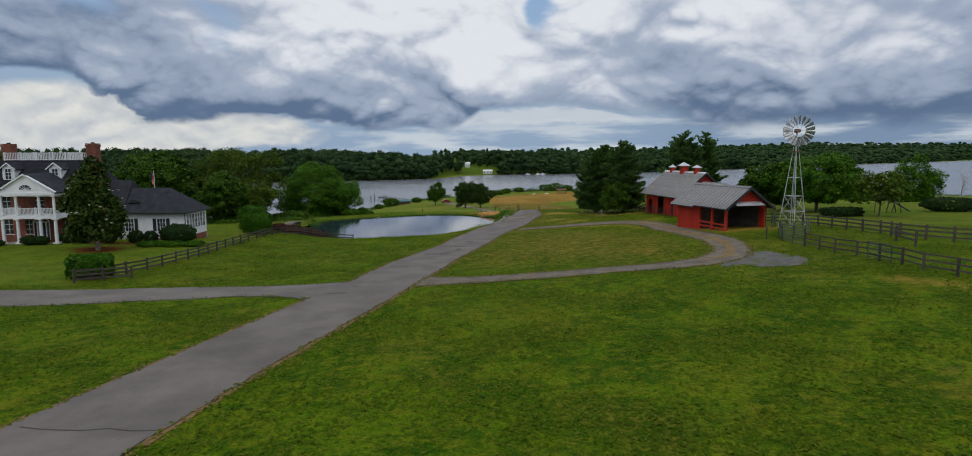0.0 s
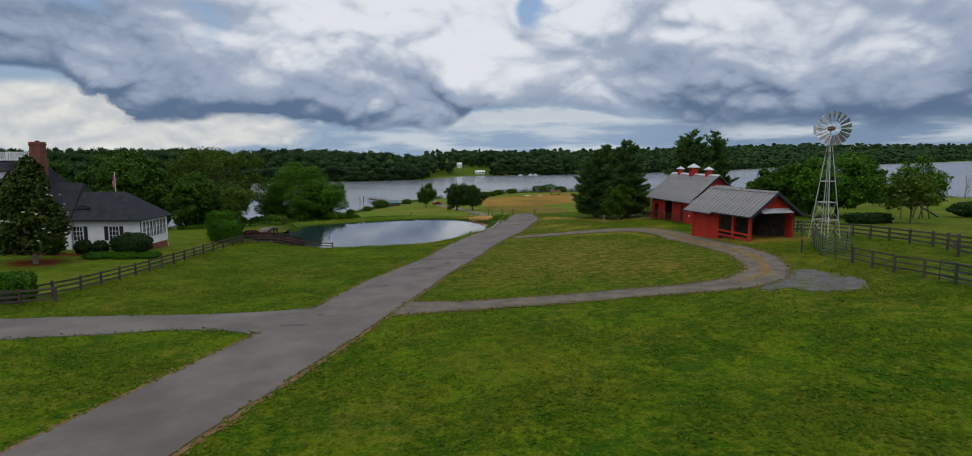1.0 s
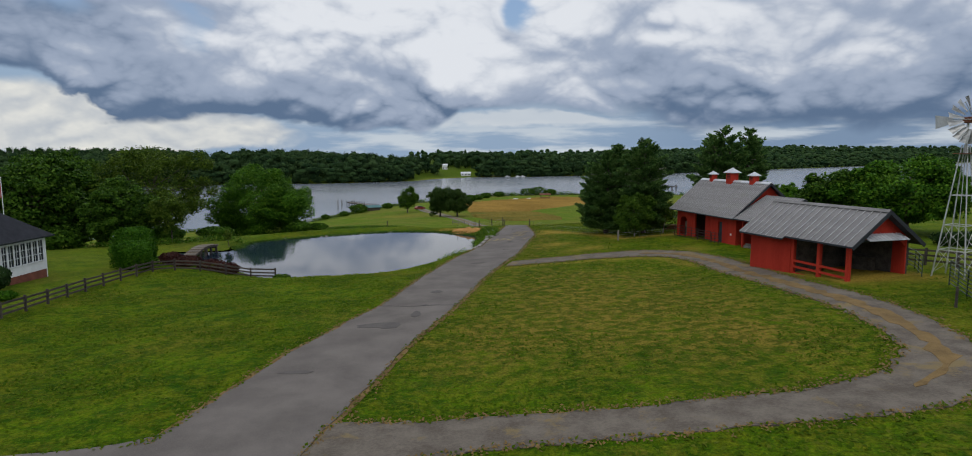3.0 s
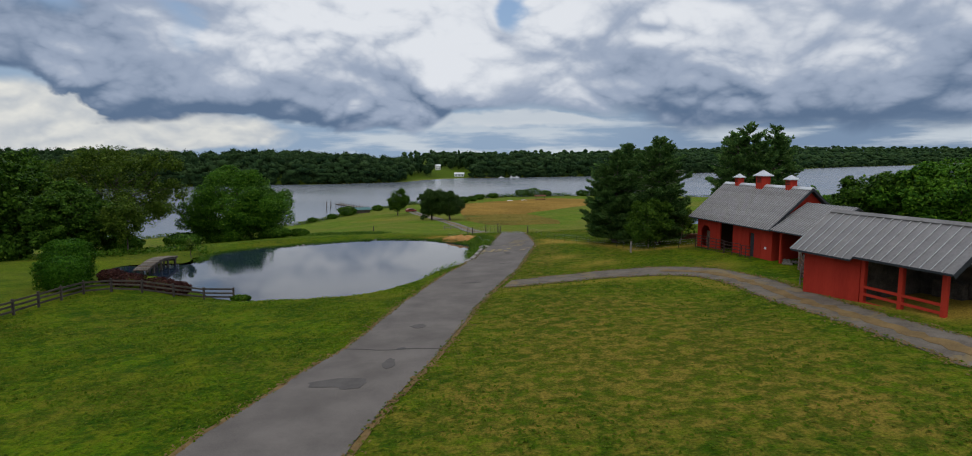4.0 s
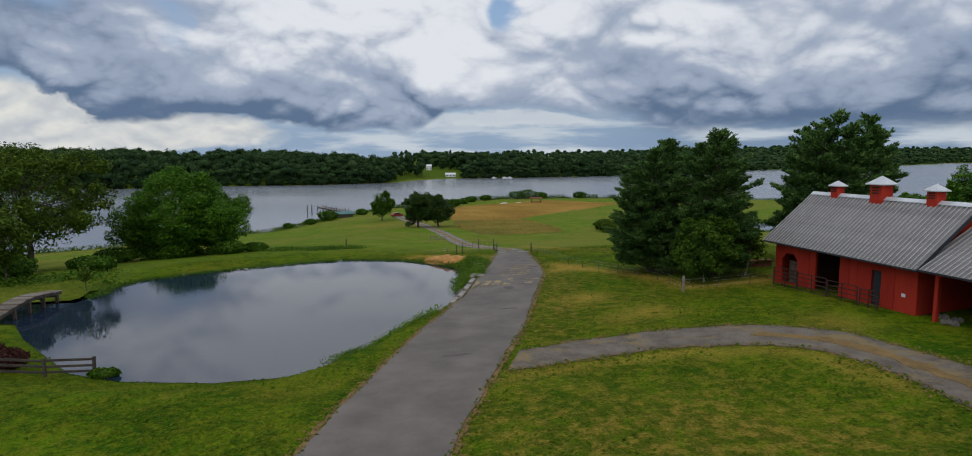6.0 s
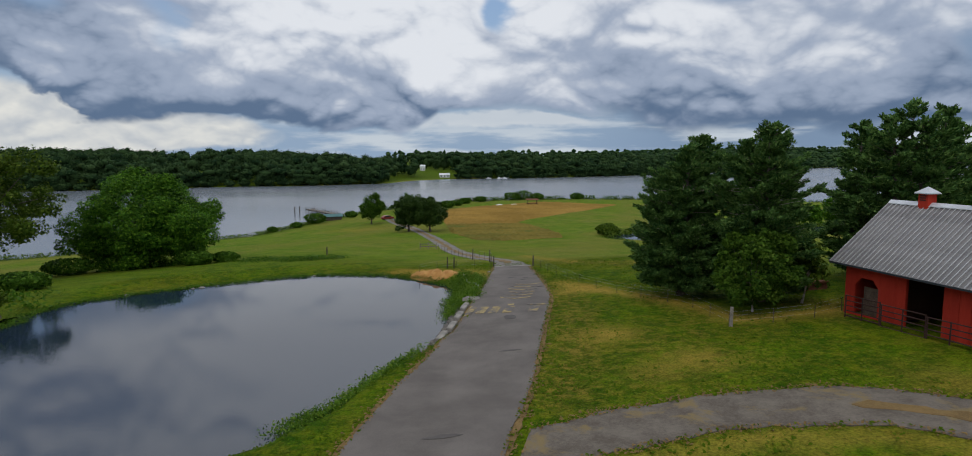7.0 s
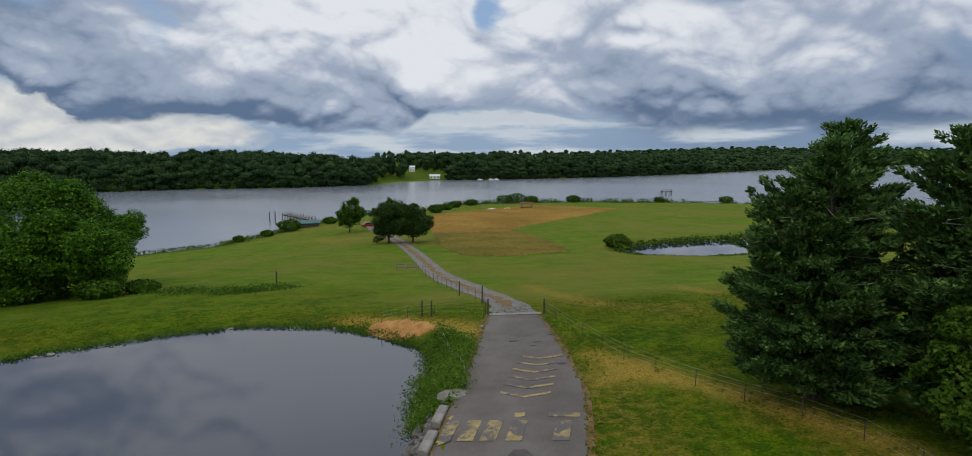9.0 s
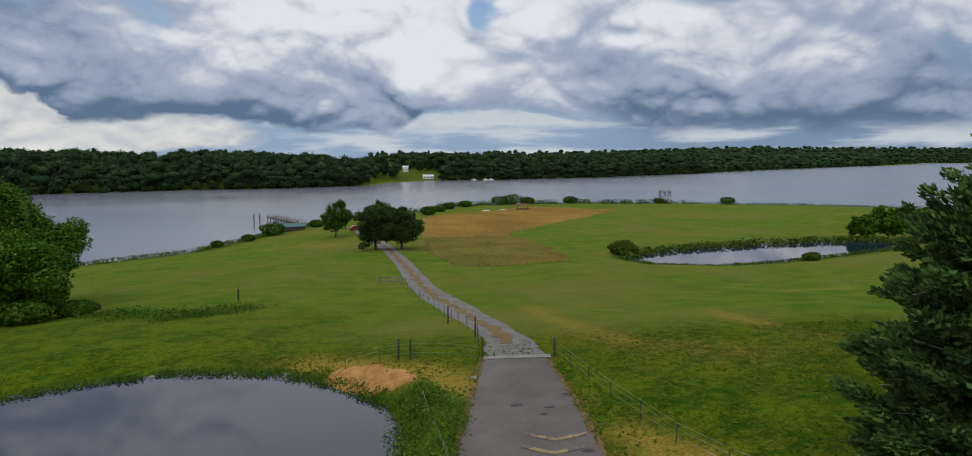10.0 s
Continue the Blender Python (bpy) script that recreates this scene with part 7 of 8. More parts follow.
# evergreens by the barns
red_cedar("cedar_tree", 18.8, 105.8, 11.5, 9.8, "dark ragged cedar tree by the wire fence", 61, 190000, 330, ((1.9, 1.6, 1.0), (0.2, -0.2, 0.93), (-1.3, 0.3, 0.78)), point=0.60, dead=26)
red_cedar("cedar_tree", 22.6, 101.6, 11.5, 8.8, "dark ragged cedar tree by the wire fence", 62, 160000, 300, ((-0.3, -0.7, 1.0), (1.1, 0.6, 0.95), (-1.1, 0.6, 0.92), (0.4, 1.0, 0.9)), point=0.52, dead=26)
broad_tree("shrubby_tree", 20.8, 99.2, 5.4, 5.6, BUSH_LEAF, "leafy multi-stemmed bush under the cedars", 64, 26000, 0.05, 0.13, 22, PALE_BARK, trunk=0.06)
broad_tree("shrubby_tree", 24.6, 100.2, 4.4, 3.4, OLIVE_LEAF, "thin half-bare bush beside the cedars", 65, 900, 0.2, 0.2, 10, PALE_BARK, trunk=0.07)
red_cedar("cedar_tree", 32.3, 101.8, 12.6, 9.4, "tall dark cedar behind the red barn", 66, 60000, 190, ((0.5, 0.4, 1.0), (-1.0, 0.2, 0.93), (0.9, -0.6, 0.9)), 0.13)
red_cedar("cedar_tree", 36.6, 104.2, 12.4, 8.6, "tall dark cedar behind the red barn", 67, 42000, 150, ((0.2, 0.0, 1.0), (1.2, 0.5, 0.9)), 0.14)
red_cedar("cedar_tree", 33.5, 108.2, 11.8, 7.6, "tall dark cedar behind the red barn", 68, 36000, 140, ((0.0, 0.0, 1.0), (0.9, -0.5, 0.92)), 0.14)
# trees beyond the paddock
broad_tree("oak_tree", 49.7, 92.5, 9.2, 16.5, BRIGHT_LEAF, "wide green oak behind the windmill", 71, 46000, 0.14, 0.23, 18, trunk=0.3)
broad_tree("oak_tree", 44.0, 98.5, 7.6, 9.5, OAK_LEAF, "smaller dark oak beside the wide one", 72, 22000, 0.10, 0.23, 14, trunk=0.24)
broad_tree("mimosa_tree", 50.8, 79.4, 6.0, 8.0, OLIVE_LEAF, "thin feathery olive tree on the lawn", 73, 2600, 0.3, 0.26, 18, trunk=0.12)
broad_tree("willow_tree", 158, 228, 19, 19, BRIGHT_LEAF, "drooping green willow near the river", 74, 13000, 0.02, 0.5, 30, weep=5.0)
broad_tree("round_tree", 71, 152, 7.5, 9, BRIGHT_LEAF, "round bright tree down by the shore", 75, 8000, 0.1, 0.38, 12, z=-4.6)
broad_tree("round_tree", 56, 130, 6.0, 6, BRIGHT_LEAF, "round bright tree behind the barn", 76, 7000, 0.1, 0.28, 12)
red_cedar("cedar_tree", 85.5, 96, 8.5, 4.5, "dark upright evergreen on the lawn", 77, 9000, 70, size=0.18)
for k, (x, y, t, w) in enumerate(((108, 222, 8, 10), (120, 228, 7, 9), (134, 225, 9, 11), (98, 218, 5, 6), (150, 236, 8, 12), (115, 208, 4, 6))):
    broad_tree("bank_tree", x, y, t, w, BRIGHT_LEAF, "leafy tree on the far side of the small pond", 80 + k, 5200, 0.05, 0.42, 12)


def dead_tree(x, y, tall, seed):
    rnd = np.random.default_rng(seed)
    t = thing("dead_tree", (x, y, height(x, y)), "bare grey dead tree near the shore", "tree")
    bm = bmesh.new()

    def grow(p, d, length, r, depth):
        q = p + d * length
        tube(bm, p, q, r, r * 0.6, 6)
        if depth:
            for _ in range(3):
                e = (d + Vector(rnd.normal(0, 0.42, 3))).normalized()
                grow(p.lerp(q, rnd.uniform(0.6, 1.0)), e, length * rnd.uniform(0.55, 0.8), r * 0.55, depth - 1)
    grow(Vector((0, 0, -0.2)), Vector((0, 0, 1)), tall * 0.38, 0.2, 4)
    part("trunk", bm, PALE_BARK, t)


dead_tree(182, 236, 16, 5)
# down by the dock
broad_tree("shore_tree", -21.3, 257, 10.0, 9.4, OAK_LEAF, "neat dark tree near the dock", 91, 11000, 0.12, 0.28, 13, trunk=0.22)
broad_tree("shore_cedar", -7.4, 218.5, 9.4, 10.0, SHORE_LEAF, "round dark cedar beside the lane", 92, 17000, 0.10, 0.24, 13, trunk=0.3)
broad_tree("shore_cedar", -2.0, 217.5, 9.0, 9.4, SHORE_LEAF, "round dark cedar beside the lane", 93, 16000, 0.10, 0.24, 13, trunk=0.3)
broad_tree("shore_tree", -10.5, 262, 9.5, 5.5, OAK_LEAF, "small tree behind the lane cedars", 94, 4000, 0.10, 0.34, 10)
for k, (x, y, s) in enumerate(((-43.5, 281, 5.0), (-34, 300, 3.2), (3, 336, 4.5), (8, 352, 3.2), (38, 392, 6), (44, 394, 7), (52, 396, 5), (74, 396, 5), (20, 377, 4), (12, 368, 4), (118, 392, 4), (150, 384, 5), (-47, 268, 2.5), (-52, 258, 2.2))):
    shrub("shore_bush", x, y, s * 1.5, s * 1.3, s * 0.75, OAK_LEAF, "round green bush at the river's edge", 100 + k, 700, 0.5, group="shore bushes")
shrub("pond_bush", 38.5, 200, 5, 4, 2.6, OLIVE_LEAF, "olive bush at the end of the small pond", 120, 900, 0.4)
shrub("pond_bush", 68, 189.5, 3, 2.4, 1.5, OLIVE_LEAF, "small bush on the pond bank", 121, 500, 0.3)
# garden shrubs
shrub("hedge", -32.4, 49.7, 3.3, 2.2, 2.1, HEDGE_LEAF, "clipped boxy hedge at the fence end", 130, 3800, 0.15, True, turn=18)
shrub("clipped_bush", -36.8, 73.0, 4.3, 3.4, 2.35, DARK_HEDGE, "large dark rounded bush by the wing", 131, 4200, 0.15)
for k, (x, y, s, t) in enumerate(((-39.9, 72.6, 1.7, 1.45), (-41.6, 72.5, 1.8, 1.5), (-44.3, 71.6, 2.2, 1.6), (-46.6, 70.9, 1.8, 1.2), (-51.4, 68.8, 1.9, 1.1), (-50.2, 68.9, 1.5, 1.0), (-48.5, 70.8, 1.8, 1.2), (-54.8, 68.4, 1.4, 0.7))):
    shrub("clipped_bush", x, y, s, s, t, DARK_HEDGE, "dark rounded foundation bush", 132 + k, 1300, 0.13, group="foundation bushes")
for k, (x, y, s) in enumerate(((-36.2, 70.5, 2.6), (-38.6, 70.0, 2.4), (-34.2, 71.2, 2.0))):
    shrub("ground_cover", x, y, s * 1.3, s, 0.65, HEDGE_LEAF, "low spreading green ground cover", 145 + k, 1100, 0.13)
shrub("clipped_hedge", -32.2, 86.4, 3.6, 3.2, 2.8, HEDGE_LEAF, "big clipped green hedge by the pond fence", 150, 9000, 0.12, True)
shrub("clipped_hedge", -34.6, 91.0, 3.8, 3.2, 3.7, HEDGE_LEAF, "big clipped green hedge by the pond fence", 151, 8000, 0.12, True)
for k, (x, y, s) in enumerate(((-28.2, 88.6, 2.5), (-25.9, 88.9, 2.6), (-24.0, 88.6, 2.0), (-30.6, 90.5, 2.2))):
    shrub("barberry_bush", x, y, s * 1.15, s, 1.25, RED_LEAF, "dark red barberry bush behind the fence", 155 + k, 1300, 0.13, group="barberry bushes")
shrub("end_weeds", -18.6, 88.4, 1.7, 1.0, 0.6, WEED, "clump of weeds at the fence's end", 160, 500, 0.14)
for k, (x, y, sx, sy, t) in enumerate(((46.8, 80.9, 5.2, 2.6, 1.2), (68.2, 90.6, 8.5, 4.5, 2.2), (74.5, 91.5, 6.0, 4.0, 1.9))):
    shrub("low_hedge", x, y, sx, sy, t, DARK_HEDGE, "low dark spreading evergreen hedge", 165 + k, 3200, 0.2, k == 0)

# ---------------------------------------------------------------- fences, dock and small things
board_fence([(-32.2, 47.3), (-31.0, 50.7), (-30.2, 53.4), (-29.9, 60.4), (-30.1, 68), (-30.3, 76), (-29.9, 82.6), (-29.5, 85.5), (-27.2, 85.9), (-25.1, 86.0), (-23.4, 86.8), (-21.6, 88.0), (-19.4, 88.9)],
            "weathered dark three-rail fence running to the pond", post_high=1.12, rails=(0.28, 0.62, 0.95), spacing=2.35)
board_fence([(-32.2, 47.3), (-28.9, 49.4)], "short grey rail fence beside the hedge", post_high=1.1, rails=(0.28, 0.62, 0.95), spacing=1.9)
board_fence([(26.1, 50.0), (26.2, 45.1), (26.8, 43.2), (27.1, 39.6), (27.0, 37.1), (27.6, 35.6), (28.6, 31.5)], "dark paddock fence of rails and posts", post_high=1.15, spacing=2.2, material=BOARD, post_w=0.12, rail_h=0.10)
board_fence([(31.4, 72.5), (33.2, 70.6), (34.7, 65.1), (35.2, 58), (35.7, 52.6), (36.4, 50.6)], "dark four-board back paddock fence", post_high=1.25, spacing=2.3)
board_fence([(36.4, 50.6), (37.4, 49.3), (38.6, 48.4), (41.0, 47.3)], "dark back fence meeting a white post", post_high=1.25, spacing=2.0)
board_fence([(35.2, 53.2), (33.6, 50.0), (33.2, 47.2)], "short weathered cross fence in the paddock", post_high=1.3, spacing=2.6, rails=(0.5, 0.9))


def single_post(x, y, tall, w, material, label, name="fence_post", group=""):
    z = height(x, y)
    bm = bmesh.new()
    tube(bm, (0, 0, -0.2), (0.02, 0.01, tall), w, w * 0.92, 10)
    ob = part(name, bm, material, None, label, Matrix.Translation((x, y, z)))
    return tagged(ob, label, "post", group)


single_post(39.0, 48.2, 1.5, 0.16, WHITE, "white painted end post")
single_post(18.1, 96.4, 1.15, 0.10, GREY_WOOD, "grey wooden fence post by the cedars")
single_post(25.6, 55.9, 1.1, 0.07, BOARD, "old grey post by the corral")


def corral():
    """Green tube panels round the foot of the windmill."""
    spots = [((27.5, 57.5), (26.8, 55.6)), ((26.8, 55.6), (26.0, 53.7)), ((26.0, 53.7), (28.9, 55.4)), ((28.9, 55.4), (31.0, 58.6)), ((27.5, 57.5), (29.0, 60.6)), ((26.0, 53.7), (26.1, 50.2))]
    for a, b in spots:
        za, zb = height(*a), height(*b)
        t = thing("corral_panel", (a[0], a[1], za), "dark green tube corral panel below the windmill", "gate", "corral panels")
        pipe_gate(t, (0, 0, 0.03), (b[0] - a[0], b[1] - a[1], zb - za + 0.03), 1.5, 7, None, 0.03, "panel")
    for k, (a, b) in enumerate((((29.6, 63.6), (31.6, 66.9)), ((31.6, 66.9), (33.0, 70.2)))):
        za, zb = height(*a), height(*b)
        t = thing("corral_panel", (a[0], a[1], za), "dark tube panel between shed and paddock", "gate", "shed panels")
        pipe_gate(t, (0, 0, 0.03), (b[0] - a[0], b[1] - a[1], zb - za + 0.03), 1.3, 5, None, 0.028, "panel")
    t = thing("farm_gate", (26.75, 42.6, height(26.75, 42.6)), "dark tube gate in the paddock fence", "gate")
    pipe_gate(t, (-0.12, 0, 0.05), (-0.16, -2.6, height(26.6, 40.0) - height(26.75, 42.6) + 0.05), 1.2, 5, None, 0.028, "panel")


corral()


def wire_fence(pts, label, spacing, tall, thick=0.05, wires=(0.4, 0.8, 1.1), material=None):
    p = np.array(pts, float)
    s = np.concatenate([[0], np.cumsum(np.hypot(*np.diff(p, axis=0).T))])
    n = max(1, round(s[-1] / spacing))
    u = np.linspace(0, s[-1], n + 1)
    xs, ys = np.interp(u, s, p[:, 0]), np.interp(u, s, p[:, 1])
    zs = terrain(xs, ys)
    f = thing("wire_fence", (xs[0], ys[0], zs[0]), label, "fence")
    at = [Vector((xs[k] - xs[0], ys[k] - ys[0], zs[k] - zs[0])) for k in range(n + 1)]
    for k in range(n + 1):
        bar("post", at[k] - Vector((0, 0, 0.15)), at[k] + Vector((0.03 * (k % 3 - 1), 0, tall * (1 + 0.06 * (k % 2)))), thick, thick, material or BOARD, f)
    for k in range(n):
        bm = bmesh.new()
        for h in wires:
            tube(bm, at[k] + Vector((0, 0, h * tall)), at[k + 1] + Vector((0, 0, h * tall)), 0.003, sides=4)
        part("wire", bm, GALV, f)


wire_fence([(10.9, 125.6), (11.6, 119.5), (13.0, 112.6), (15.2, 107.6), (18.0, 102.5), (18.1, 96.6), (22.6, 96.2), (25.4, 97.4)], "low wire fence on thin stakes past the cedars", 2.6, 0.75, 0.03)
wire_fence([(6.6, 126.4), (6.9, 131.5), (5.9, 136.5), (3.6, 150), (0.6, 165.5)], "old wire fence with leaning posts along the lane", 2.6, 1.0, 0.035, material=BOARD)
wire_fence([(6.4, 125.4), (4.0, 127.2), (1.7, 127.4), (-1.0, 126.0)], "sagging wire fence on the bare dam bank", 2.1, 0.8, 0.035, material=BOARD)
wire_fence([(4.4, 112.5), (4.0, 116.5), (3.4, 120.2)], "crumpled wire mesh on the weedy bank", 1.6, 0.6, 0.03, material=GALV)
for x, y, t in ((6.75, 126.3, 1.3), (10.75, 125.3, 1.25), (6.7, 131.3, 1.6), (5.1, 138.2, 1.5), (1.9, 127.3, 1.35), (2.6, 127.0, 1.35)):
    single_post(x, y, t * 0.9, 0.065, BOARD, "dark wooden gate post beside the lane", "gate_post", "lane posts")
single_post(-16.4, 157.6, 1.3, 0.1, BOARD, "lone dark stake in the mown slope")
board_fence([(0.2, 167.8), (-2.6, 168.6)], "short grey rail gate beside the lane", post_high=1.1, rails=(0.4, 0.8), spacing=1.5, material=GREY_WOOD, name="rail_gate")


def stone_edge():
    """A low wall of rough stones and concrete caps between road and pond."""
    w = thing("stone_wall", (1.6, 103.5, height(2.4, 103.5)), "low rough stone and concrete wall above the pond", "wall")
    rnd = random.Random(9)
    p = [(0.2, 98.9), (1.1, 101.4), (1.75, 104.2), (2.3, 107.0), (2.95, 110.2)]
    s = 0.0
    q = np.array(p)
    cum = np.concatenate([[0], np.cumsum(np.hypot(*np.diff(q, axis=0).T))])
    z0 = height(2.4, 103.5)
    while s < cum[-1]:
        for lane in (-0.45, 0.0, 0.42):
            x, y = np.interp(s, cum, q[:, 0]) + lane * 0.95 + rnd.uniform(-0.1, 0.1), np.interp(s, cum, q[:, 1]) - lane * 0.25
            sx, sy, sz = rnd.uniform(0.35, 0.6), rnd.uniform(0.4, 0.75), rnd.uniform(0.3, 0.5)
            bm = bmesh.new()
            bmesh.ops.create_icosphere(bm, subdivisions=1, radius=0.46)
            for v in bm.verts:
                v.co = Vector((v.co.x * sx, v.co.y * sy, v.co.z * sz)) * rnd.uniform(0.85, 1.12)
            z = -0.95 + (lane + 0.5) * 0.95 + rnd.uniform(-0.1, 0.1)
            part("stone", bm, STONE, w, "", Matrix.Translation((x - 1.6, y - 103.5, z - 0.05 * lane)) @ Matrix.Rotation(rnd.uniform(0, 3), 4, "Z"))
        s += rnd.uniform(0.28, 0.45)
    for k in range(4):
        bm = box(bmesh.new(), -0.22, 0.22, -0.9, 0.9, -0.3, 0.06, 0.05)
        x, y = np.interp(1.8 + k * 2.5, cum, q[:, 0]), np.interp(1.8 + k * 2.5, cum, q[:, 1])
        part("cap_slab", bm, CONCRETE, w, "worn concrete cap", Matrix.Translation((x + 0.62 - 1.6, y - 103.5, height(x + 1.1, y) - z0 + 0.02)) @ Matrix.Rotation(-0.22, 4, "Z"))


stone_edge()


def foot_bridge():
    """A small plank bridge that humps over the pond's inlet on pairs of piles."""
    x, y = -33.1, 103.9
    b = thing("foot_bridge", (x, y, -1.75), "small weathered plank footbridge on piles over the pond inlet", "bridge", "", 92)
    half, n = 3.9, 30
    rnd = random.Random(2)

    def rise(u):
        return 0.42 * math.sin(math.pi * min(1.0, u * 1.05)) + 0.25 * u
    for k in range(n):
        u = k / (n - 1)
        z = rise(u) + rnd.uniform(-0.012, 0.012)
        bar("plank", (-half + 2 * half * u, -0.72 + rnd.uniform(-0.05, 0.05), z), (-half + 2 * half * u, 0.72 + rnd.uniform(-0.05, 0.05), z), 0.245, 0.05, GREY_WOOD if k % 4 else BROWN_WOOD, b)
    for s in (-0.62, 0.62):
        for k in range(8):
            a, c = k / 8, (k + 1) / 8
            bar("beam", (-half + 2 * half * a, s, rise(a) - 0.16), (-half + 2 * half * c, s, rise(c) - 0.16), 0.12, 0.24, BOARD, b)
        for u in (0.22, 0.45, 0.68, 0.92):
            bar("pile", (-half + 2 * half * u, s, -2.0), (-half + 2 * half * u, s, rise(u) - 0.05), 0.2, 0.2, BOARD, b)
    for u in (0.22, 0.45, 0.68, 0.92):
        bar("cross_beam", (-half + 2 * half * u, -0.7, rise(u) - 0.36), (-half + 2 * half * u, 0.7, rise(u) - 0.36), 0.16, 0.18, BOARD, b)


foot_bridge()


def dock(name, x, y, turn, long, wide, label, boat=False, seed=1):
    d = thing(name, (x, y, RIVER_Z), label, "dock", "", turn)
    for k in range(int(long / 0.45)):
        bar("plank", (k * 0.45, -wide / 2, 1.6), (k * 0.45, wide / 2, 1.6), 0.4, 0.10, GREY_WOOD, d)
    rnd = random.Random(seed)
    n = max(3, int(long / 3))
    for k in range(n + 1):
        for s in (-1, 1):
            part("piling", tube(bmesh.new(), (k * long / n, s * (wide / 2 + 0.1), -1.5), (k * long / n, s * (wide / 2 + 0.1), 2.2 + rnd.uniform(0, 0.7)), 0.16, 0.14, 8), BOARD, d)
    for s in (-1, 1):
        bar("stringer", (0, s * wide / 2, 1.4), (long, s * wide / 2, 1.4), 0.15, 0.34, BOARD, d)


dock("dock", -40.5, 308, 123, 30, 2.6, "grey wooden dock on pilings in the river")
for x, y in ((-60.5, 323), (-59.2, 326)):
    single_post(x, y, 3.6, 0.2, BOARD, "tall mooring pile standing in the river", "mooring_pile", "mooring piles").location.z = RIVER_Z - 0.2
dock("dock", 24, 384, 152, 18, 3.0, "low wooden dock off the shore", seed=4)


def platform_blind():
    b = thing("river_platform", (150, 466, RIVER_Z), "dark timber platform standing in the river", "platform")
    for x in (-3, 0, 3):
        for y in (-1.2, 1.2):
            bar("pile", (x, y, -1.5), (x, y, 3.4 if x else 2.2), 0.3, 0.3, BOARD, b)
    bar("deck", (-3.6, 0, 2.2), (3.6, 0, 2.2), 3.0, 0.3, BOARD, b)
    bar("rail", (-3.2, -1.2, 3.3), (3.2, -1.2, 3.3), 0.2, 0.2, BOARD, b)


platform_blind()


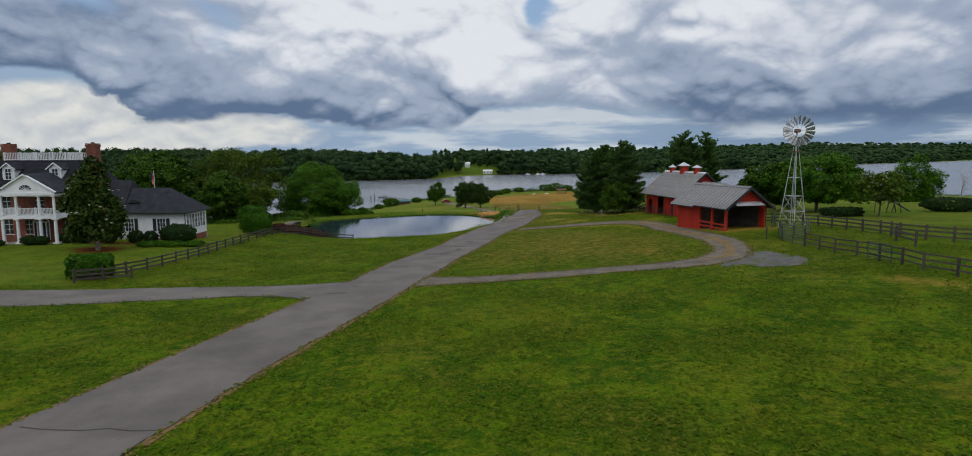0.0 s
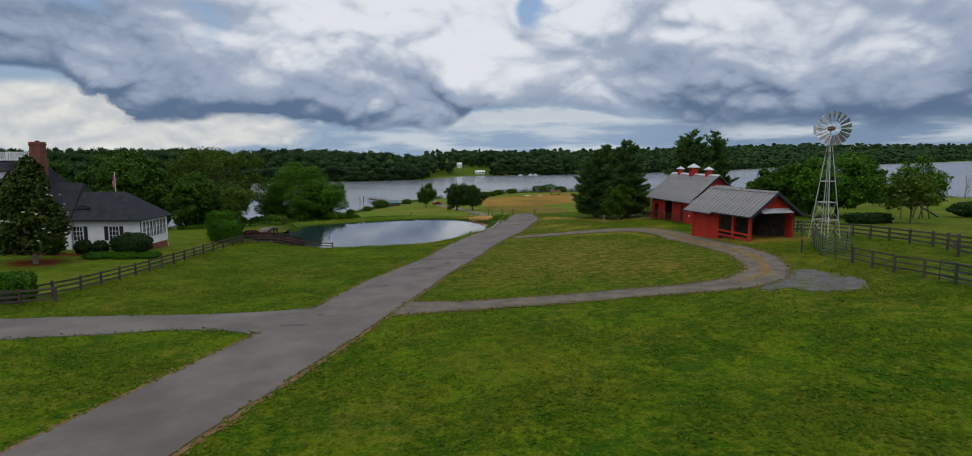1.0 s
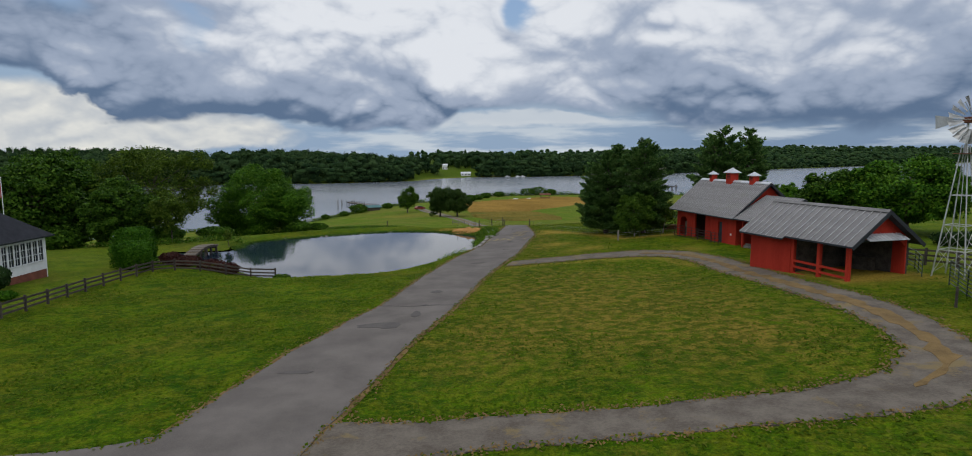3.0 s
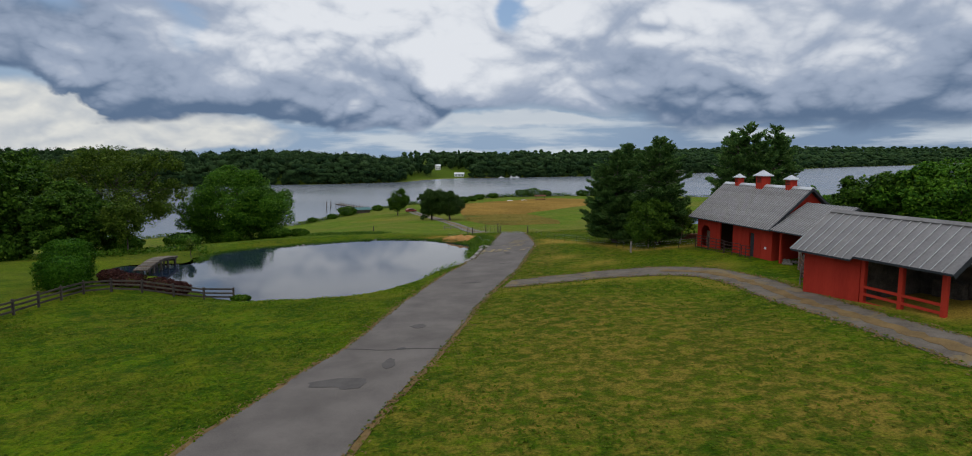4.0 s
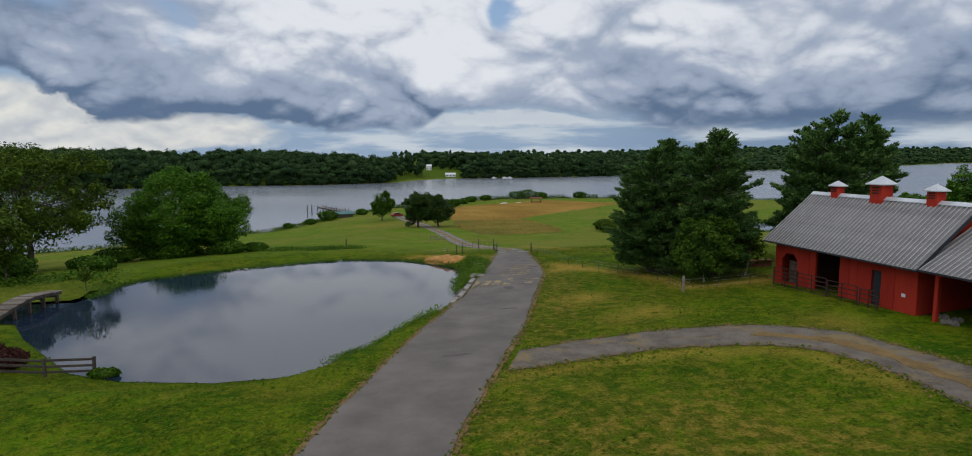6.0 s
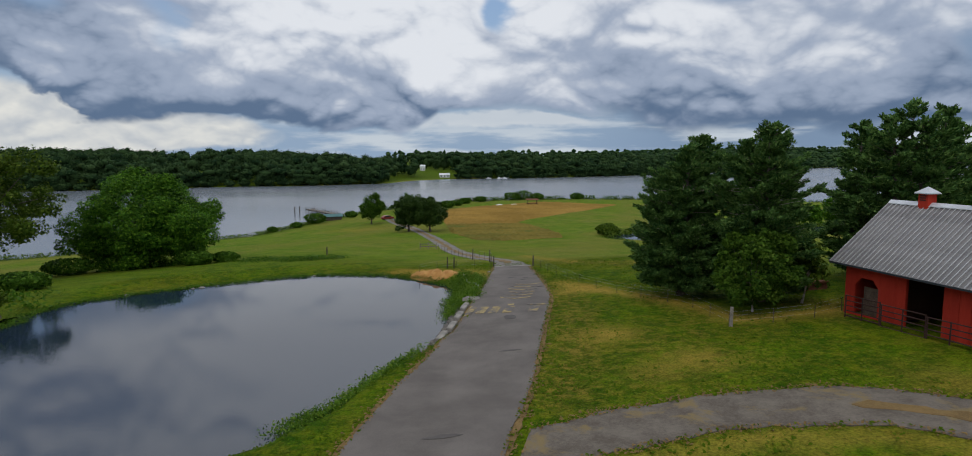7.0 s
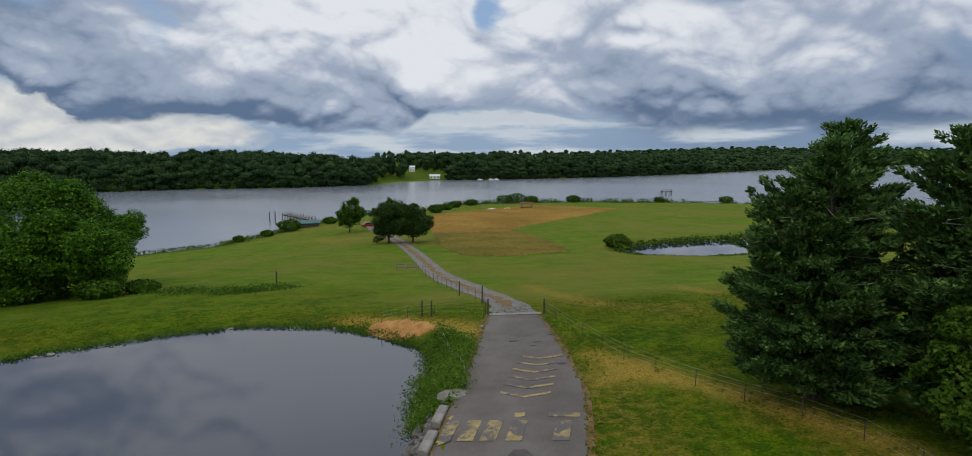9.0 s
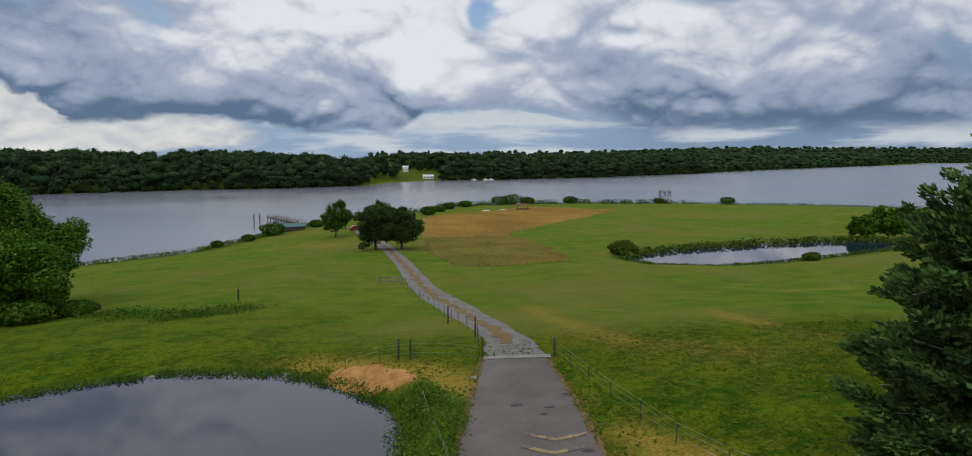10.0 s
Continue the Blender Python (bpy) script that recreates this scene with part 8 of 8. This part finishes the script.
def small_shore_things():
    # teal-roofed boat shelter by the dock
    x, y = -39.5, 292
    z = height(x, y)
    s = thing("boat_shelter", (x, y, z), "low shelter with a faded teal roof by the dock", "shelter", "", 25)
    bm = bmesh.new()
    roof_slab(bm, [(-3.4, -1.9, 1.5), (3.4, -1.9, 1.5), (3.4, 0, 2.4), (-3.4, 0, 2.4)], 0.12)
    roof_slab(bm, [(-3.4, 1.9, 1.5), (-3.4, 0, 2.4), (3.4, 0, 2.4), (3.4, 1.9, 1.5)], 0.12)
    part("roof", bm, TEAL, s, "faded teal roof")
    part("wall", box(bmesh.new(), -3.0, 3.0, -1.5, 1.5, -0.4, 1.6), BOARD, s)
    # maroon car parked at the lane's end
    x, y = -17.8, 274
    c = thing("parked_car", (x, y, height(x, y)), "dark red car parked at the end of the lane", "car", "", 35)
    bm = bmesh.new()
    prism(bm, [(-2.1, 0.35), (2.1, 0.35), (2.15, 0.8), (1.9, 0.95), (1.1, 1.0), (0.6, 1.5), (-1.2, 1.52), (-1.9, 1.0), (-2.15, 0.9)], 1.7, Matrix.Translation((0, -0.85, 0)))
    bmesh.ops.bevel(bm, geom=bm.edges[:], offset=0.06, segments=1, affect="EDGES")
    part("body", bm, MAROON, c)
    part("windows", prism(bmesh.new(), [(-1.45, 1.02), (0.9, 1.02), (0.5, 1.42), (-1.1, 1.44)], 1.74, Matrix.Translation((0, -0.87, 0))), PANE, c)
    for wx in (-1.3, 1.3):
        for wy in (-0.8, 0.65):
            wheel = part("wheel", tube(bmesh.new(), (wx, wy, 0.33), (wx, wy + 0.2, 0.33), 0.33, sides=16), RUBBER, c)
            part("rim", tube(bmesh.new(), (wx, wy - 0.01, 0.33), (wx, wy + 0.21, 0.33), 0.19, sides=12), GALV, wheel)
    # picnic shelter and upturned boats in the far field
    x, y = 43, 352
    p = thing("picnic_table", (x, y, height(x, y)), "brown picnic tables with a low roof in the field", "table")
    part("tabletop", box(bmesh.new(), -2.6, 2.6, -0.6, 0.6, 0.75, 0.9), RUST, p)
    for s in (-1, 1):
        part("bench", box(bmesh.new(), -2.6, 2.6, s * 1.2 - 0.2, s * 1.2 + 0.2, 0.4, 0.52), RUST, p)
        for q in (-2.2, 2.2):
            bar("leg", (q, s * 1.2, 0), (q, s * 0.2, 0.8), 0.15, 0.15, RUST, p)
            bar("post", (q, s * 1.0, 0), (q, s * 1.0, 2.4), 0.15, 0.15, BOARD, p)
    bm = bmesh.new()
    roof_slab(bm, [(-3, -1.6, 2.4), (3, -1.6, 2.4), (3, 0, 3.0), (-3, 0, 3.0)], 0.1)
    roof_slab(bm, [(-3, 1.6, 2.4), (-3, 0, 3.0), (3, 0, 3.0), (3, 1.6, 2.4)], 0.1)
    part("roof", bm, RUST, p)
    for x, y in ((27.5, 352), (34.5, 352)):
        b = thing("rowing_boat", (x, y, height(x, y)), "pale upturned rowing boat on the grass", "boat", "rowing boats", 8)
        bm = bmesh.new()
        bmesh.ops.create_uvsphere(bm, u_segments=16, v_segments=8, radius=1.0)
        for v in bm.verts:
            v.co = Vector((v.co.x * 2.0, v.co.y * 0.7 * (1 - 0.25 * abs(v.co.x)), max(v.co.z, 0.0) * 0.55))
        part("hull", bm, WHITE, b, smooth_shade=True)
    # disc harrow by the cedars
    x, y = 27.4, 104.2
    h = thing("disc_harrow", (x, y, height(x, y)), "rusty disc harrow parked under the cedars", "harrow", "", 12)
    bar("frame", (-1.6, 0, 0.62), (1.6, 0, 0.62), 0.5, 0.1, RUST, h)
    bar("axle", (-1.6, 0, 0.3), (1.6, 0, 0.3), 0.07, 0.07, RUST, h)
    for k in range(10):
        part("disc", tube(bmesh.new(), (-1.5 + k * 0.33, 0, 0.3), (-1.46 + k * 0.33, 0, 0.3), 0.3, 0.26, 14), RUST, h)
    # green play slide on the lawn
    x, y = 58.2, 88.8
    s = thing("play_slide", (x, y, height(x, y)), "faded green play slide with a wooden frame", "slide")
    for a, b in (((0, -0.6, 0), (0.5, -0.6, 2.2)), ((1.4, -0.6, 0), (0.9, -0.6, 2.2)), ((0, 0.6, 0), (0.5, 0.6, 2.2)), ((1.4, 0.6, 0), (0.9, 0.6, 2.2)), ((0.4, -0.7, 2.2), (1.0, 0.7, 2.2)), ((-2.4, -0.5, 0), (-2.0, 0, 2.3)), ((-2.0, 0, 2.3), (0.4, 0, 2.3))):
        bar("beam", a, b, 0.12, 0.12, BOARD, s)
    bar("chute", (0.9, 0, 1.4), (3.2, 0.2, 0.15), 0.6, 0.06, TEAL, s, "green chute")
    # pale rocks at the pond edge and rubble on the dam
    rnd = random.Random(12)
    for k, (x, y, r) in enumerate(((-21.5, 122.2, 0.2), (-22.2, 121.8, 0.14), (-12, 127.4, 0.12), (-27, 119.3, 0.18), (4.4, 119.0, 0.3), (4.6, 118.4, 0.22), (6.0, 122.6, 0.15), (3.75, 109.9, 0.55))):
        bm = bmesh.new()
        bmesh.ops.create_icosphere(bm, subdivisions=2, radius=r)
        for v in bm.verts:
            v.co = Vector((v.co.x * 1.4, v.co.y, v.co.z * 0.6)) * rnd.uniform(0.85, 1.12)
        tagged(part("rock", bm, CONCRETE, None, "pale rock at the pond's edge", Matrix.Translation((x, y, max(height(x, y), POND_Z) + r * 0.1))), category="rock", group="pond rocks")
    # mound of bare clay on the dam
    bm = bmesh.new()
    bmesh.ops.create_grid(bm, x_segments=26, y_segments=14, size=1.0)
    for v in bm.verts:
        px, py = v.co.x * 3.1, v.co.y * 1.4
        e = max(0.0, 1 - math.hypot(px / 3.1, py / 1.4) ** 2)
        gx, gy = 0.3 + px * 0.94 + py * 0.3, 124.7 - px * 0.40 + py
        v.co = Vector((gx, gy, height(gx, gy) - 0.12 + 0.50 * e ** 0.6 * (0.7 + 0.6 * noise.noise(Vector((px * 1.4, py * 1.4, 0)))) + 0.13 * noise.noise(Vector((px * 3.5, py * 3.5, 3))) * e ** 0.3))
    clay = plain("bare clay", (0.30, 0.130, 0.030), (0.50, 0.270, 0.085), 0.95, 1.6, 9, 0.08, 6)
    tagged(part("ground_clay_mound", bm, clay, smooth_shade=True), "eroded mound of bare orange clay on the dam", "ground", kind="structure")


small_shore_things()


def far_house(x, y, w, d, tall, label, turn=0.0, roof=None):
    z = height(x, y)
    h = thing("far_house", (x, y, z), label, "house", "", turn)
    cols = max(2, int(w / 3))
    holes = [(w * (k + 0.3) / cols, w * (k + 0.7) / cols, 1.0, 2.4) for k in range(cols)]
    part("wall", wall_grid(bmesh.new(), w, -1.0, tall, 0.3, holes), WHITE, h, "", Matrix.Translation((-w / 2, 0, 0)))
    for a, b, c, e in holes:
        part("pane", box(bmesh.new(), a - w / 2, b - w / 2, 0.12, 0.16, c, e), PANE, h)
    part("wall", box(bmesh.new(), -w / 2, w / 2, 0.32, d, -1.0, tall), WHITE, h)
    bm = bmesh.new()
    roof_slab(bm, [(-w / 2 - 0.5, -0.5, tall), (w / 2 + 0.5, -0.5, tall), (w / 2 + 0.5, d / 2, tall + d * 0.3), (-w / 2 - 0.5, d / 2, tall + d * 0.3)], 0.2)
    roof_slab(bm, [(-w / 2 - 0.5, d + 0.5, tall), (-w / 2 - 0.5, d / 2, tall + d * 0.3), (w / 2 + 0.5, d / 2, tall + d * 0.3), (w / 2 + 0.5, d + 0.5, tall)], 0.2)
    part("roof", bm, roof or WHITE, h)


far_house(2, 748, 11, 6, 3.0, "white house close to the far shore")
far_house(-24, 800, 6, 6, 5, "white house up on the far meadow")
far_house(-120, 640, 7, 5, 3.4, "small pale house among the far trees")
dock("far_dock", 42, 745, 175, 22, 3, "long pale dock on the far shore", seed=8)
for k, (x, y) in enumerate(((50, 741), (62, 741), (68, 742))):
    b = thing("motor_boat", (x, y, RIVER_Z), "small white boat moored at the far dock", "boat", "far boats", 10 * k)
    bm = prism(bmesh.new(), [(-2.6, -0.2), (2.2, -0.2), (3.4, 0.9), (-2.8, 0.8)], 2.0, Matrix.Translation((0, -1, 0)))
    part("hull", bm, WHITE, b)
    part("cabin", box(bmesh.new(), -1.2, 0.8, -0.7, 0.7, 0.8, 1.9, 0.1), WHITE, b)

# ---------------------------------------------------------------- grass tufts


def grass_tufts():
    """Uneven tufts over the near pasture, in drifts."""
    rnd = np.random.default_rng(77)
    n = 330000
    x = rnd.uniform(-46, 36, n)
    y = 14 + 116 * rnd.random(n) ** 1.35
    keep = np.ones(n, bool)
    for left, right in ((ROAD_L, ROAD_R), (DRIVE_N, DRIVE_F), (LOOP_OUT, LOOP_IN)):
        keep &= sdf(x, y, [*left, *right[::-1]]) < -0.12
    keep &= (sdf(x, y, POND) < -0.8) & ~((x < -31) & (y > 46))
    keep &= sdf(x, y, [*patch[0], *patch[1][::-1]]) < 0.0
    keep &= ~((x > 22) & (x < 33) & (y > 63) & (y < 98))
    drift = np.sin(x * 0.55 + np.sin(y * 0.33) * 2) + np.sin(y * 0.7 + x * 0.21) + np.sin(x * 1.7 - y * 1.1) * 0.7
    keep &= rnd.random(n) < np.clip(0.45 + 0.28 * drift, 0.08, 1)
    keep &= rnd.random(n) > 0.97 * np.exp(-((x - 9) ** 2 / 130 + (y - 63) ** 2 / 330))
    keep &= rnd.random(n) > 0.9 * np.exp(-((x - 13) ** 2 / 60 + (y - 100) ** 2 / 260))
    x, y = x[keep], y[keep]
    p = np.stack([x, y, terrain(x, y) + 0.04 + 0.04 * rnd.random(len(x))], 1)
    me = leaf_mesh(p, np.tile([0, -0.25, 1.2], (len(x), 1)), 0.09, rnd, BLADE, 0.4, 2.0, 0.35)
    tagged(new("grass_tufts", me), "uneven tufts of pasture grass", "grass", kind="stuff")


grass_tufts()


def edge_grass():
    """Grass and dead stems that creep over the edges of the roads and tracks."""
    rnd = np.random.default_rng(79)
    for name, label, skin, size, lift, sides, count, out in (
            ("edge_grass", "grass creeping over the road edges", BLADE, 0.085, 0.08, (ROAD_L, ROAD_R, DRIVE_N, DRIVE_F, LOOP_OUT, LOOP_IN), 12, 0.3),
            ("edge_straw", "dead stems and dirt clods along the track edges", VERGE, 0.07, 0.065, (ROAD_R, LOOP_OUT, LOOP_IN, ROAD_L), 30, 0.25)):
        xs, ys = [], []
        for line in sides:
            p = np.array(line, float)
            s = np.concatenate([[0], np.cumsum(np.hypot(*np.diff(p, axis=0).T))])
            u = rnd.uniform(0, s[-1], int(s[-1] * count))
            wave = 0.12 * np.sin(u * 1.9) + 0.10 * np.sin(u * 4.3 + 1)
            xs.append(np.interp(u, s, p[:, 0]) + wave + rnd.normal(0, 0.16 + out * 0.3, len(u)))
            ys.append(np.interp(u, s, p[:, 1]) + rnd.normal(0, 0.16 + out * 0.3, len(u)))
        x, y = np.concatenate(xs), np.concatenate(ys)
        inside = sdf(x, y, [*ROAD_L, *ROAD_R[::-1]])
        keep = (y > 12) & (inside < 0.12)
        for left, right in ((DRIVE_N, DRIVE_F), (LOOP_OUT, LOOP_IN)):
            keep &= sdf(x, y, [*left, *right[::-1]]) < 0.25
        x, y = x[keep], y[keep]
        p = np.stack([x, y, terrain(x, y) + lift + 0.03 * rnd.random(len(x))], 1)
        me = leaf_mesh(p, np.tile([0, -0.25, 1.2], (len(x), 1)), size, rnd, skin, 0.35, 2.0, 0.3)
        tagged(new(name, me), label, "grass", kind="stuff")


edge_grass()
